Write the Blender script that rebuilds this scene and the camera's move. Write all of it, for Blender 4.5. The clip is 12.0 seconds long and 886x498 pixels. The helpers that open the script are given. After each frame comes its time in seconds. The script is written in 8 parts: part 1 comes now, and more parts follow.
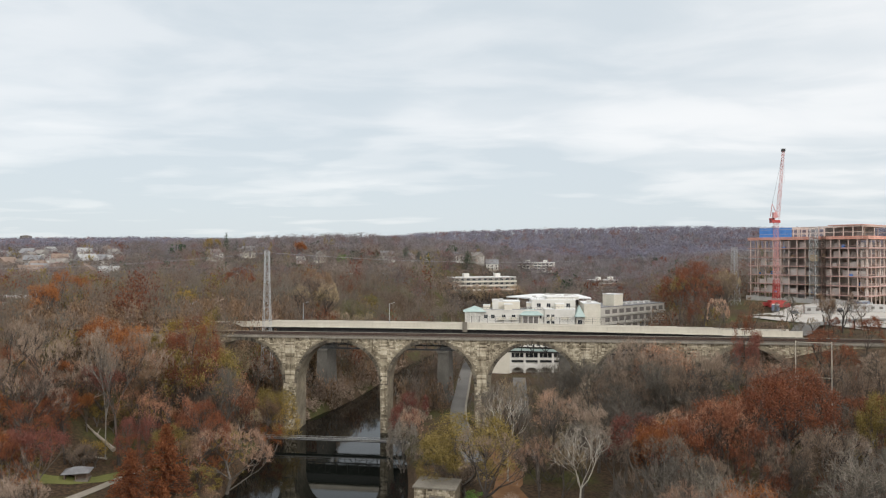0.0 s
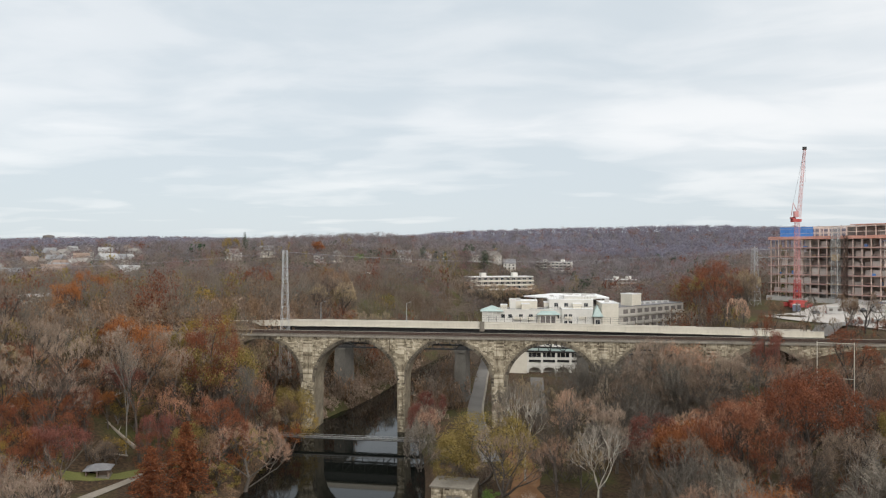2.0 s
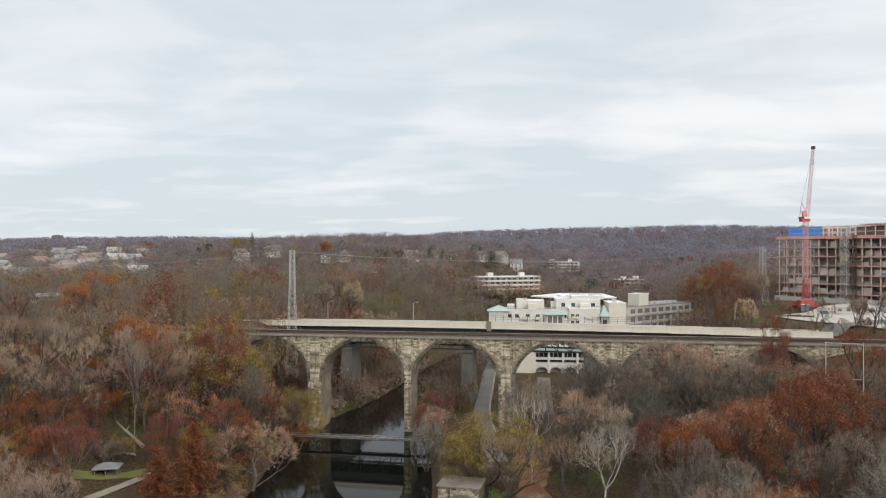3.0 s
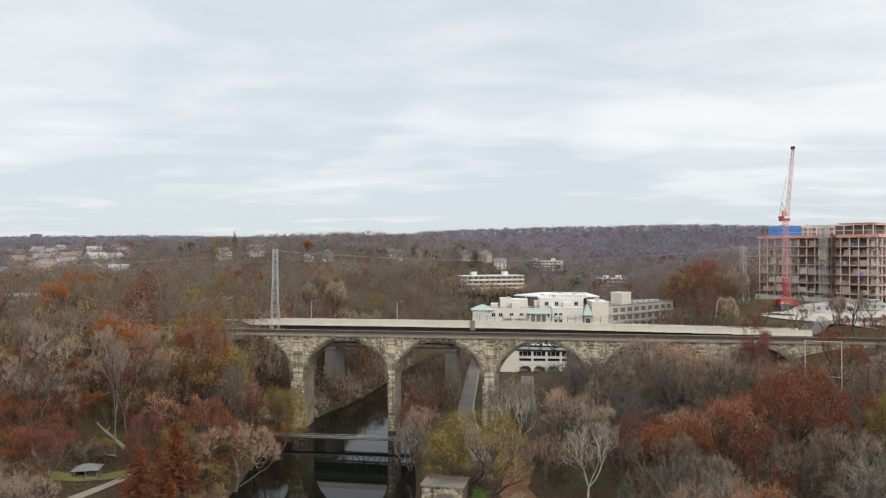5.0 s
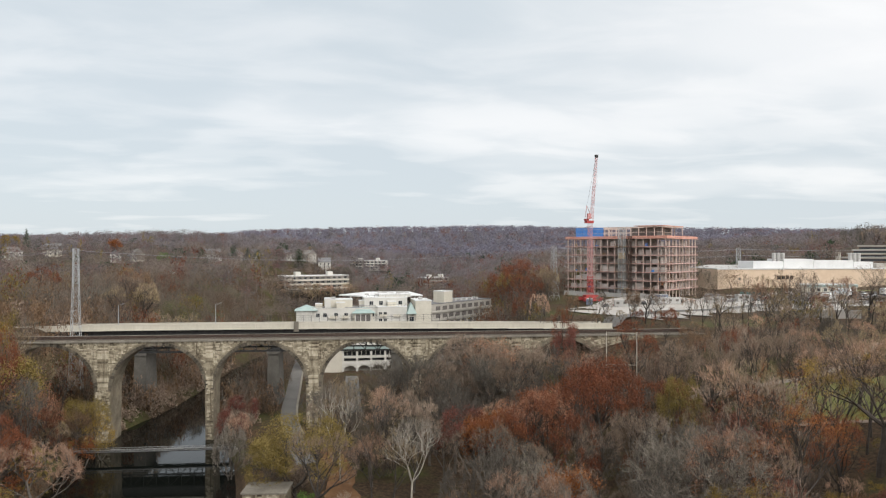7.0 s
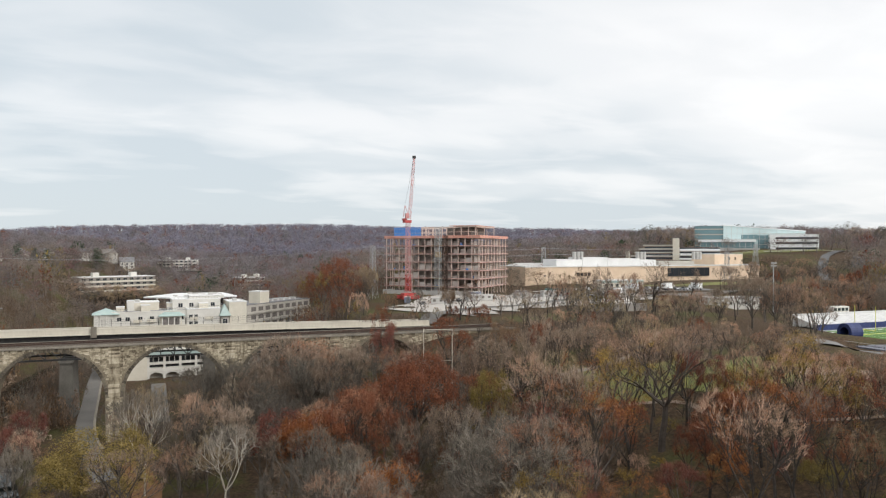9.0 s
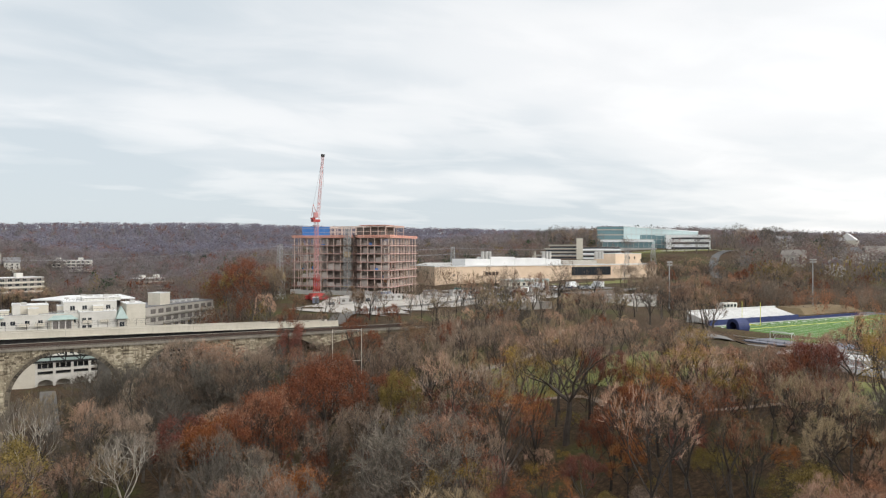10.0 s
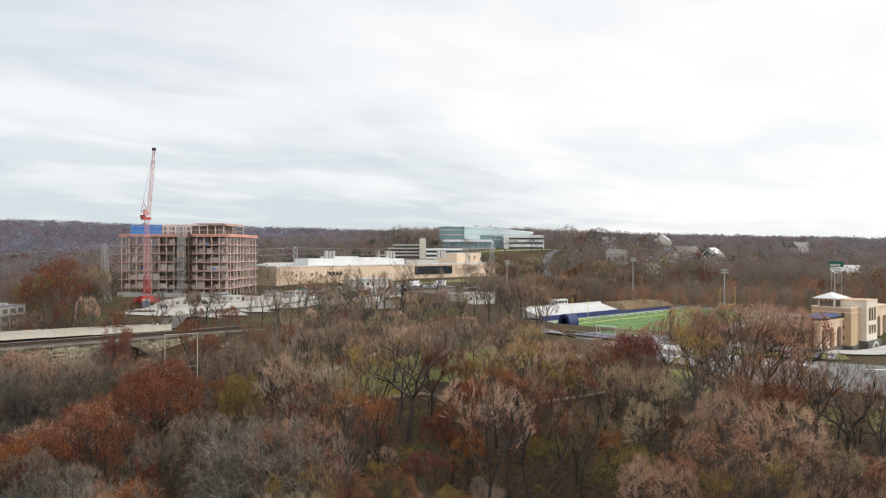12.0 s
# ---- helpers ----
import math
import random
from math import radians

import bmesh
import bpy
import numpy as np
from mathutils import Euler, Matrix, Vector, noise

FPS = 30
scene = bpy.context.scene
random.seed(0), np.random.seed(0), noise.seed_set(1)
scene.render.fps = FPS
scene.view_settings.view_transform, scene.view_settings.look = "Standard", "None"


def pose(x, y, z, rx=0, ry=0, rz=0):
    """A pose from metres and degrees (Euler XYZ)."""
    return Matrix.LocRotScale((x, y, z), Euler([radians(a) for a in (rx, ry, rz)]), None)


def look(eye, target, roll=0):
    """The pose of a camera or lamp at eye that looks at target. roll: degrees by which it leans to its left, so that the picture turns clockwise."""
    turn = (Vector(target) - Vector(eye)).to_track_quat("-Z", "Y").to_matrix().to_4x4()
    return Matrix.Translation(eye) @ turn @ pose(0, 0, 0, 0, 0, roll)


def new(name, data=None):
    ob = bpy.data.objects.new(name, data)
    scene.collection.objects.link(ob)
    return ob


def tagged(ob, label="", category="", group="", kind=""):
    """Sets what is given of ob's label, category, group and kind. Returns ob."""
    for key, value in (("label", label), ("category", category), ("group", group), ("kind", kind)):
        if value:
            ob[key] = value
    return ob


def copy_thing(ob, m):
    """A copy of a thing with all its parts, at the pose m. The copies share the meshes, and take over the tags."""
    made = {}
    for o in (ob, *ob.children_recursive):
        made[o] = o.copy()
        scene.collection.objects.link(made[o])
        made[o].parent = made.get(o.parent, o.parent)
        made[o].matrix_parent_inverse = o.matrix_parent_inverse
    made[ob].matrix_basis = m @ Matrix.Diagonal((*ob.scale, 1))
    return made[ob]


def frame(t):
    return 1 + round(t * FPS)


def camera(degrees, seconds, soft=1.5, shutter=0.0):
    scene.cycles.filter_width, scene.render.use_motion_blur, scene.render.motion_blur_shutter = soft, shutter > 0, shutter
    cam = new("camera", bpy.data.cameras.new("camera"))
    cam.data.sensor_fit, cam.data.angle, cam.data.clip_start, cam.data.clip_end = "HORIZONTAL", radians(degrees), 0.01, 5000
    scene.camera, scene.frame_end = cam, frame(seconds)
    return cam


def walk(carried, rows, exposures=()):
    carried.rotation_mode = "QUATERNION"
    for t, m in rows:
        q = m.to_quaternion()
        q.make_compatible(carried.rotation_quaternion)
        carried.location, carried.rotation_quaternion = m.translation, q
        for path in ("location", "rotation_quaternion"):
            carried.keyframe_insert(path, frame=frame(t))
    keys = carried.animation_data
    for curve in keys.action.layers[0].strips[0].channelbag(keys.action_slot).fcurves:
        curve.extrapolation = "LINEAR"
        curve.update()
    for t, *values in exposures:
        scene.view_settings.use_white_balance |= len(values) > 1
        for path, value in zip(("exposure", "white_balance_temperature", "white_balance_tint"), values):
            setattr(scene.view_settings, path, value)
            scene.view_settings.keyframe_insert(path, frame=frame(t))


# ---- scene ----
cam = camera(63.7, 12.0, 1.2)
EYE = (0.0, 0.0, 52.8)
# seconds, yaw, pitch: a drone that hovers and turns on the spot
TURNS = [(0.0, 0.0, 0.35), (0.5, 0.245, 0.34), (1.0, 0.652, 0.335), (1.5, 1.014, 0.31), (2.0, 1.373, 0.305),
         (2.5, 1.671, 0.30), (3.0, 1.921, 0.29), (5.0, 0.618, 0.22), (5.5, -2.60, 0.215), (6.0, -6.184, 0.20),
         (6.5, -9.79, 0.20), (7.0, -13.385, 0.195), (9.0, -27.85, 0.115), (9.5, -31.47, 0.10), (10.0, -35.10, 0.09),
         (10.5, -38.73, 0.065), (11.0, -42.20, 0.055), (11.5, -45.345, 0.055), (12.0, -47.59, 0.06)]
walk(cam, [(t, pose(*EYE, 90 + pitch, 0, yaw)) for t, yaw, pitch in TURNS])

# ---- light: an overcast November sky, brightest behind the camera, to the right ----
SUN_AZ, SUN_EL = 142.0, 33.0      # degrees, clockwise from +y, and above the horizon


def make_world():
    world = bpy.data.worlds.new("overcast_sky")
    scene.world = world
    world.use_nodes = True
    nt = world.node_tree
    nt.nodes.clear()
    n, link = nt.nodes.new, nt.links.new
    out, bg = n("ShaderNodeOutputWorld"), n("ShaderNodeBackground")
    link(bg.outputs[0], out.inputs[0])
    sky = n("ShaderNodeTexSky")
    sky.sky_type, sky.sun_disc = "NISHITA", False
    sky.sun_elevation, sky.sun_rotation = radians(SUN_EL), radians(SUN_AZ)
    dim = n("ShaderNodeVectorMath"); dim.operation = "SCALE"
    link(sky.outputs[0], dim.inputs[0]); dim.inputs["Scale"].default_value = 0.10
    co = n("ShaderNodeTexCoord")
    sep = n("ShaderNodeSeparateXYZ"); link(co.outputs["Generated"], sep.inputs[0])
    def math_(op, a, b=None, clamp=False):
        m = n("ShaderNodeMath"); m.operation = op; m.use_clamp = clamp
        for k, v in enumerate((a, b)):
            if v is None: continue
            if isinstance(v, (int, float)): m.inputs[k].default_value = v
            else: link(v, m.inputs[k])
        return m.outputs[0]
    lift = math_("ADD", math_("MAXIMUM", sep.outputs[2], 0.0), 0.10)
    flat = n("ShaderNodeCombineXYZ")
    link(math_("DIVIDE", sep.outputs[0], lift), flat.inputs[0])
    link(math_("DIVIDE", sep.outputs[1], lift), flat.inputs[1])
    def cloud(scale, detail, rough, off, low, high, dist=0.3):
        mp = n("ShaderNodeMapping"); link(flat.outputs[0], mp.inputs[0])
        mp.inputs["Location"].default_value = off
        mp.inputs["Rotation"].default_value = (0, 0, radians(20))
        mp.inputs["Scale"].default_value = (0.8, 1.15, 1)
        t = n("ShaderNodeTexNoise"); link(mp.outputs[0], t.inputs["Vector"])
        t.inputs["Scale"].default_value, t.inputs["Detail"].default_value = scale, detail
        t.inputs["Roughness"].default_value, t.inputs["Distortion"].default_value = rough, dist
        r = n("ShaderNodeMapRange"); r.interpolation_type = "SMOOTHSTEP"
        link(t.outputs[0], r.inputs[0]); r.inputs[1].default_value, r.inputs[2].default_value = low, high
        return r.outputs[0]
    big = cloud(0.5, 3, 0.5, (3.1, 0.4, 0), 0.40, 0.62)
    small = cloud(1.7, 5, 0.5, (7.3, 2.2, 0), 0.38, 0.66, 0.35)
    mix = math_("ADD", math_("MULTIPLY", big, 0.6), math_("MULTIPLY", small, 0.4))
    # towards the hidden sun the cloud is thinner and lighter
    a = radians(SUN_AZ)
    dot = n("ShaderNodeVectorMath"); dot.operation = "DOT_PRODUCT"
    link(co.outputs["Generated"], dot.inputs[0])
    dot.inputs[1].default_value = (math.sin(a) * 0.85, math.cos(a) * 0.85, 0.52)
    glow = n("ShaderNodeMapRange"); glow.interpolation_type = "SMOOTHSTEP"
    link(dot.outputs["Value"], glow.inputs[0])
    glow.inputs[1].default_value, glow.inputs[2].default_value = -0.45, 0.85
    low = n("ShaderNodeMapRange"); low.interpolation_type = "SMOOTHSTEP"
    link(sep.outputs[2], low.inputs[0])
    low.inputs[1].default_value, low.inputs[2].default_value = 0.20, 0.0
    murk = math_("MULTIPLY", low.outputs[0], math_("SUBTRACT", 0.55, glow.outputs[0], True))
    thin = math_("ADD", math_("MULTIPLY", mix, 0.58), math_("MULTIPLY", glow.outputs[0], 0.78))
    thin = math_("SUBTRACT", thin, math_("MULTIPLY", murk, 0.7), True)
    ramp = n("ShaderNodeValToRGB"); link(thin, ramp.inputs[0])
    e = ramp.color_ramp.elements
    e[0].position, e[0].color = 0.0, (0.70, 0.77, 0.82, 1)
    e[1].position, e[1].color = 1.0, (1.75, 1.74, 1.72, 1)
    mid = ramp.color_ramp.elements.new(0.45); mid.color = (0.95, 0.97, 0.985, 1)
    mid = ramp.color_ramp.elements.new(0.66); mid.color = (1.02, 1.025, 1.03, 1)
    mid = ramp.color_ramp.elements.new(0.86); mid.color = (1.09, 1.09, 1.09, 1)
    m = n("ShaderNodeMixRGB"); m.inputs[0].default_value = 0.90
    link(dim.outputs[0], m.inputs[1]); link(ramp.outputs[0], m.inputs[2])
    link(m.outputs[0], bg.inputs[0]); bg.inputs[1].default_value = 1.0


make_world()
sun_data = bpy.data.lights.new("sun", "SUN")
sun_data.energy, sun_data.angle, sun_data.color = 1.5, radians(20), (1.0, 0.97, 0.93)
sun = new("sun", sun_data)
sun.matrix_world = look((math.sin(radians(SUN_AZ)) * 90, math.cos(radians(SUN_AZ)) * 90, 90 * math.tan(radians(SUN_EL))), (0, 0, 0))


# ---- mesh and material helpers ----
class Shape:
    """Collects vertices and faces of one mesh."""

    def __init__(self):
        self.v, self.f = [], []

    def face(self, *points):
        k = len(self.v)
        self.v.extend(tuple(p) for p in points)
        self.f.append(tuple(range(k, k + len(points))))

    def hexa(self, c):
        k = len(self.v)
        self.v.extend(tuple(p) for p in c)
        for q in ((0, 3, 2, 1), (4, 5, 6, 7), (0, 1, 5, 4), (1, 2, 6, 5), (2, 3, 7, 6), (3, 0, 4, 7)):
            self.f.append(tuple(k + i for i in q))

    def box(self, x0, x1, y0, y1, z0, z1):
        self.hexa([(x0, y0, z0), (x1, y0, z0), (x1, y1, z0), (x0, y1, z0), (x0, y0, z1), (x1, y0, z1), (x1, y1, z1), (x0, y1, z1)])

    def tube(self, p, q, r0, r1=None, n=6, cap=True):
        p, q = Vector(p), Vector(q)
        r1 = r0 if r1 is None else r1
        d = q - p
        if d.length < 1e-6:
            return
        d.normalize()
        a = d.orthogonal().normalized()
        b = d.cross(a)
        k = len(self.v)
        for c, r in ((p, r0), (q, r1)):
            for i in range(n):
                w = 2 * math.pi * (i + 0.5) / n
                self.v.append(tuple(c + a * (r * math.cos(w)) + b * (r * math.sin(w))))
        for i in range(n):
            j = (i + 1) % n
            self.f.append((k + i, k + j, k + n + j, k + n + i))
        if cap:
            self.f.append(tuple(k + n + i for i in range(n)))
            self.f.append(tuple(k + n - 1 - i for i in range(n)))

    def ribbon(self, p, q, w, side):
        p, q = Vector(p), Vector(q)
        s = Vector(side) * w
        self.face(p - s, p + s, q + s * 0.5, q - s * 0.5)

    def prism(self, pts, y0, y1):
        """An outline in x and z drawn out from y0 to y1."""
        k, n = len(self.v), len(pts)
        self.v.extend((x, y0, z) for x, z in pts)
        self.v.extend((x, y1, z) for x, z in pts)
        self.f.append(tuple(k + i for i in range(n)))
        self.f.append(tuple(k + n + n - 1 - i for i in range(n)))
        for i in range(n):
            j = (i + 1) % n
            self.f.append((k + j, k + i, k + n + i, k + n + j))

    def slab(self, pts, z0, z1):
        """An outline in x and y drawn up from z0 to z1."""
        k, n = len(self.v), len(pts)
        self.v.extend((x, y, z0) for x, y in pts)
        self.v.extend((x, y, z1) for x, y in pts)
        self.f.append(tuple(k + n - 1 - i for i in range(n)))
        self.f.append(tuple(k + n + i for i in range(n)))
        for i in range(n):
            j = (i + 1) % n
            self.f.append((k + i, k + j, k + n + j, k + n + i))

    def mesh(self, name, material, smooth=False):
        me = bpy.data.meshes.new(name)
        me.from_pydata(self.v, [], self.f)
        me.update()
        if material:
            me.materials.append(material)
        if smooth:
            me.polygons.foreach_set("use_smooth", [True] * len(me.polygons))
        return me


def part(name, shape, material, parent=None, label="", smooth=False):
    ob = new(name, shape.mesh(name, material, smooth) if isinstance(shape, Shape) else shape)
    if parent:
        ob.parent = parent
    return tagged(ob, label)


def thing(name, label, category, m=None, group="", kind=""):
    ob = tagged(new(name), label, category, group, kind)
    ob.empty_display_size = 0.5
    if m:
        ob.matrix_world = m
    return ob


def paint(name, colours, scale=1.0, fine=6.0, rough=0.8, metal=0.0, bump=0.0, island=0.0, object_=0.0, stretch=(1, 1, 1), spec=0.4, through_=0.0):
    """A surface whose colour wanders between the given ones at two scales, with relief; island and object_ set how far each piece or thing differs."""
    m = bpy.data.materials.new(name)
    m.use_nodes = True
    nt = m.node_tree
    n, link = nt.nodes.new, nt.links.new
    b = nt.nodes["Principled BSDF"]
    co = n("ShaderNodeTexCoord")
    mp = n("ShaderNodeMapping"); mp.inputs["Scale"].default_value = stretch
    link(co.outputs["Object"], mp.inputs[0])
    a, c = n("ShaderNodeTexNoise"), n("ShaderNodeTexNoise")
    for t, s in ((a, scale), (c, fine)):
        link(mp.outputs[0], t.inputs["Vector"])
        t.inputs["Scale"].default_value, t.inputs["Detail"].default_value = s, 5
        t.inputs["Roughness"].default_value = 0.65
    mixf = n("ShaderNodeMath"); mixf.operation = "MULTIPLY_ADD"
    link(c.outputs[0], mixf.inputs[0]); mixf.inputs[1].default_value = 0.45
    half = n("ShaderNodeMath"); half.operation = "MULTIPLY"; half.inputs[1].default_value = 0.75
    link(a.outputs[0], half.inputs[0]); link(half.outputs[0], mixf.inputs[2])
    value = mixf.outputs[0]
    for amount, kind in ((island, "i"), (object_, "o")):
        if amount:
            src = (n("ShaderNodeNewGeometry").outputs["Random Per Island"] if kind == "i" else n("ShaderNodeObjectInfo").outputs["Random"])
            off = n("ShaderNodeMath"); off.operation = "SUBTRACT"; off.inputs[1].default_value = 0.5
            link(src, off.inputs[0])
            ad = n("ShaderNodeMath"); ad.operation = "MULTIPLY_ADD"; ad.inputs[1].default_value = amount
            link(off.outputs[0], ad.inputs[0]); link(value, ad.inputs[2])
            value = ad.outputs[0]
    r = n("ShaderNodeValToRGB"); link(value, r.inputs[0])
    e = r.color_ramp.elements
    e[0].position, e[1].position = 0.36, 0.84
    e[0].color, e[1].color = (*colours[0], 1), (*colours[-1], 1)
    for k, col in enumerate(colours[1:-1]):
        x = r.color_ramp.elements.new(0.36 + 0.48 * (k + 1) / (len(colours) - 1)); x.color = (*col, 1)
    link(r.outputs[0], b.inputs["Base Color"])
    b.inputs["Roughness"].default_value, b.inputs["Metallic"].default_value = rough, metal
    b.inputs["Specular IOR Level"].default_value = spec
    if bump:
        bu = n("ShaderNodeBump"); bu.inputs["Strength"].default_value = bump; bu.inputs["Distance"].default_value = 0.1
        link(c.outputs[0], bu.inputs["Height"]); link(bu.outputs[0], b.inputs["Normal"])
    return m


def glassy(name, colour, rough=0.08, metal=0.0):
    m = bpy.data.materials.new(name)
    m.use_nodes = True
    b = m.node_tree.nodes["Principled BSDF"]
    b.inputs["Base Color"].default_value = (*colour, 1)
    b.inputs["Roughness"].default_value, b.inputs["Metallic"].default_value = rough, metal
    b.inputs["Specular IOR Level"].default_value = 0.8
    return m


def stained(m, scale, low, high, tone, stretch=(1, 1, 0.16)):
    """Adds long dark streaks of soot and damp over a surface."""
    nt = m.node_tree
    n, link = nt.nodes.new, nt.links.new
    b = nt.nodes["Principled BSDF"]
    co, mp, t = n("ShaderNodeTexCoord"), n("ShaderNodeMapping"), n("ShaderNodeTexNoise")
    mp.inputs["Scale"].default_value = stretch
    link(co.outputs["Object"], mp.inputs[0]); link(mp.outputs[0], t.inputs["Vector"])
    t.inputs["Scale"].default_value, t.inputs["Detail"].default_value, t.inputs["Roughness"].default_value = scale, 6, 0.7
    r = n("ShaderNodeMapRange"); link(t.outputs[0], r.inputs[0])
    r.inputs[1].default_value, r.inputs[2].default_value = low, high
    mx = n("ShaderNodeMixRGB"); mx.blend_type = "MULTIPLY"
    link(r.outputs[0], mx.inputs[0])
    link(b.inputs["Base Color"].links[0].from_socket, mx.inputs[1]); mx.inputs[2].default_value = (*tone, 1)
    link(mx.outputs[0], b.inputs["Base Color"])
    return m


STONE = stained(paint("viaduct_stone", [(0.085, 0.066, 0.042), (0.27, 0.228, 0.16), (0.45, 0.39, 0.285), (0.58, 0.515, 0.395)], 0.35, 2.2, 0.9, bump=0.5, island=0.34, stretch=(1, 1, 0.4)), 0.75, 0.50, 0.66, (0.30, 0.27, 0.24), (1, 1, 0.09))
# ring stone darkened for the soffit's shadow line, with soot streaks over it
RING = stained(paint("shadowed_sooty_arch_stone", [(0.05, 0.042, 0.032), (0.12, 0.102, 0.077), (0.21, 0.182, 0.138)], 0.4, 3.0, 0.92, bump=0.5, island=0.4), 0.4, 0.45, 0.65, (0.5, 0.48, 0.45))
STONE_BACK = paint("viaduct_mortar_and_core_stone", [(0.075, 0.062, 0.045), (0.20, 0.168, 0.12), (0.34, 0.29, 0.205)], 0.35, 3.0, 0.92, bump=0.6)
CONCRETE = paint("pale_concrete", [(0.44, 0.405, 0.33), (0.56, 0.52, 0.435), (0.64, 0.60, 0.51)], 0.12, 1.4, 0.85, bump=0.15, stretch=(1, 1, 0.3))
OLD_CONCRETE = paint("weathered_concrete", [(0.10, 0.088, 0.07), (0.19, 0.17, 0.138), (0.29, 0.262, 0.218)], 0.2, 2.0, 0.9, bump=0.3, stretch=(1, 1, 0.35))
BALLAST = paint("rail_ballast", [(0.045, 0.036, 0.03), (0.09, 0.07, 0.055), (0.14, 0.11, 0.085)], 0.6, 9.0, 0.95, bump=0.8)
RUST = paint("rusty_steel", [(0.035, 0.025, 0.02), (0.07, 0.045, 0.035), (0.11, 0.07, 0.05)], 0.8, 7, 0.75, 0.4)
DARK_STEEL = paint("dark_painted_steel", [(0.02, 0.02, 0.022), (0.045, 0.045, 0.045), (0.07, 0.065, 0.06)], 0.8, 7, 0.6, 0.5)
OLD_GALV = paint("weathered_galvanised_steel", [(0.225, 0.222, 0.213), (0.330, 0.327, 0.315), (0.450, 0.446, 0.432)], 1.0, 8, 0.6, 0.3)
GALV = paint("galvanised_steel", [(0.30, 0.31, 0.31), (0.40, 0.41, 0.41), (0.50, 0.50, 0.49)], 1.0, 8, 0.5, 0.5)
ASPHALT = paint("asphalt", [(0.055, 0.055, 0.056), (0.095, 0.095, 0.097), (0.15, 0.148, 0.145)], 0.08, 2.5, 0.85, bump=0.1)
OLD_ASPHALT = paint("worn_pale_asphalt", [(0.10, 0.094, 0.086), (0.15, 0.142, 0.13), (0.20, 0.19, 0.175)], 0.1, 2.5, 0.85, bump=0.1)
GRASS = paint("autumn_grass", [(0.085, 0.09, 0.028), (0.15, 0.155, 0.045), (0.21, 0.205, 0.075)], 0.15, 3.0, 0.95, bump=0.4)
# ---- the lie of the land ----
CREEK_Y = [-500, 0, 100, 150, 205, 223, 275, 332, 450, 700, 1300, 5000]
CREEK_X = [-130, -45, -31, -27, -31.0, -30.5, -19, -9, 22, 95, 190, 900]


def smooth(a, b, x):
    t = np.clip((x - a) / (b - a), 0, 1)
    return t * t * (3 - 2 * t)


def creek_mid(y):
    w = 14.0
    return sum(np.interp(y + d, CREEK_Y, CREEK_X) for d in (-w, -w / 2, 0, w / 2, w)) / 5


def creek_half(y):
    return 19.5 - 10.5 * smooth(182, 262, y)


HILLS = [  # x, y, along, across, turn in degrees, height
    (-230, 800, 480, 260, -8, 17.3), (-900, 1500, 900, 420, -25, 36.7), (-60, 900, 200, 180, 0, 21.2),
    (300, 1750, 560, 420, -12, 84.0), (760, 1150, 480, 330, -42, 40.2), (640, 560, 260, 230, -40, 29.2),
    (1300, 700, 700, 420, -60, 22.2), (1500, -100, 520, 560, -85, -2.8), (-1700, 1500, 600, 600, -40, 2.6),
    (-600, 700, 260, 160, -30, -4.4), (150, 1500, 260, 300, 0, 7.9), (470, 360, 150, 150, -45, 16.5),
    (-130, 610, 200, 110, -10, 6.6), (900, 250, 300, 260, -70, 13.7), (1300, 1400, 500, 400, -45, 12.3),
    (-420, 1250, 400, 300, -20, 6.8), (150, 640, 120, 160, -15, 6.2),
]


def land(x, y):
    """The height of the ground."""
    x, y = np.asarray(x, float), np.asarray(y, float)
    s = x - creek_mid(y)
    a = np.abs(s) - creek_half(y)
    up = smooth(150, 215, y)
    far = smooth(340, 900, y)
    right = smooth(72 - 2 * up, 185 - 52 * up + 120 * far, s) * (23 + 2 * up) + smooth(150, 300, s) * 3
    steep = smooth(212, 242, y)
    left = smooth(45 - 8 * up - 25 * steep, 125 - 32 * up - 42 * steep, -s) * 25
    z = -1.6 + 3.6 * smooth(-1.0, 2.5, a) + np.where(s > 0, right, left)
    z = z + smooth(30, 60, np.abs(s)) * 0.8
    z = z + (22 - z) * smooth(620, 1000, y)
    r = np.hypot(x, y)
    z = z + smooth(330, 1500, r) * 17 * (0.35 + 0.65 * smooth(60, 320, np.abs(s)))
    for hx, hy, la, lb, turn, h in HILLS:
        c, q = math.cos(radians(turn)), math.sin(radians(turn))
        dx, dy = x - hx, y - hy
        z = z + 0.78 * h * np.exp(-((dx * c + dy * q) / la) ** 2 - ((-dx * q + dy * c) / lb) ** 2)
    z = z + 0.5 * np.sin(x * 0.11 + 1.3) * np.sin(y * 0.09) * smooth(4, 20, a)
    # levelled sites
    for px, py, rad, h in SITES:
        z = z + (h - z) * (1 - smooth(rad, rad * 1.45, np.hypot(x - px, y - py)))
    return z


SITES = [(184, 330, 44, 30.5), (300, 132, 70, 25.0), (195, 45, 32, 26.5), (55, 322, 34, 1.8), (300, 320, 60, 33.0), (150, 35, 22, 21.0), (368, 318, 40, 34.0),
         (112, 224, 13, 25.8), (256, 217, 18, 27.0), (203, 110, 15, 24.9)]


def ground_at(x, y):
    return float(land(x, y))


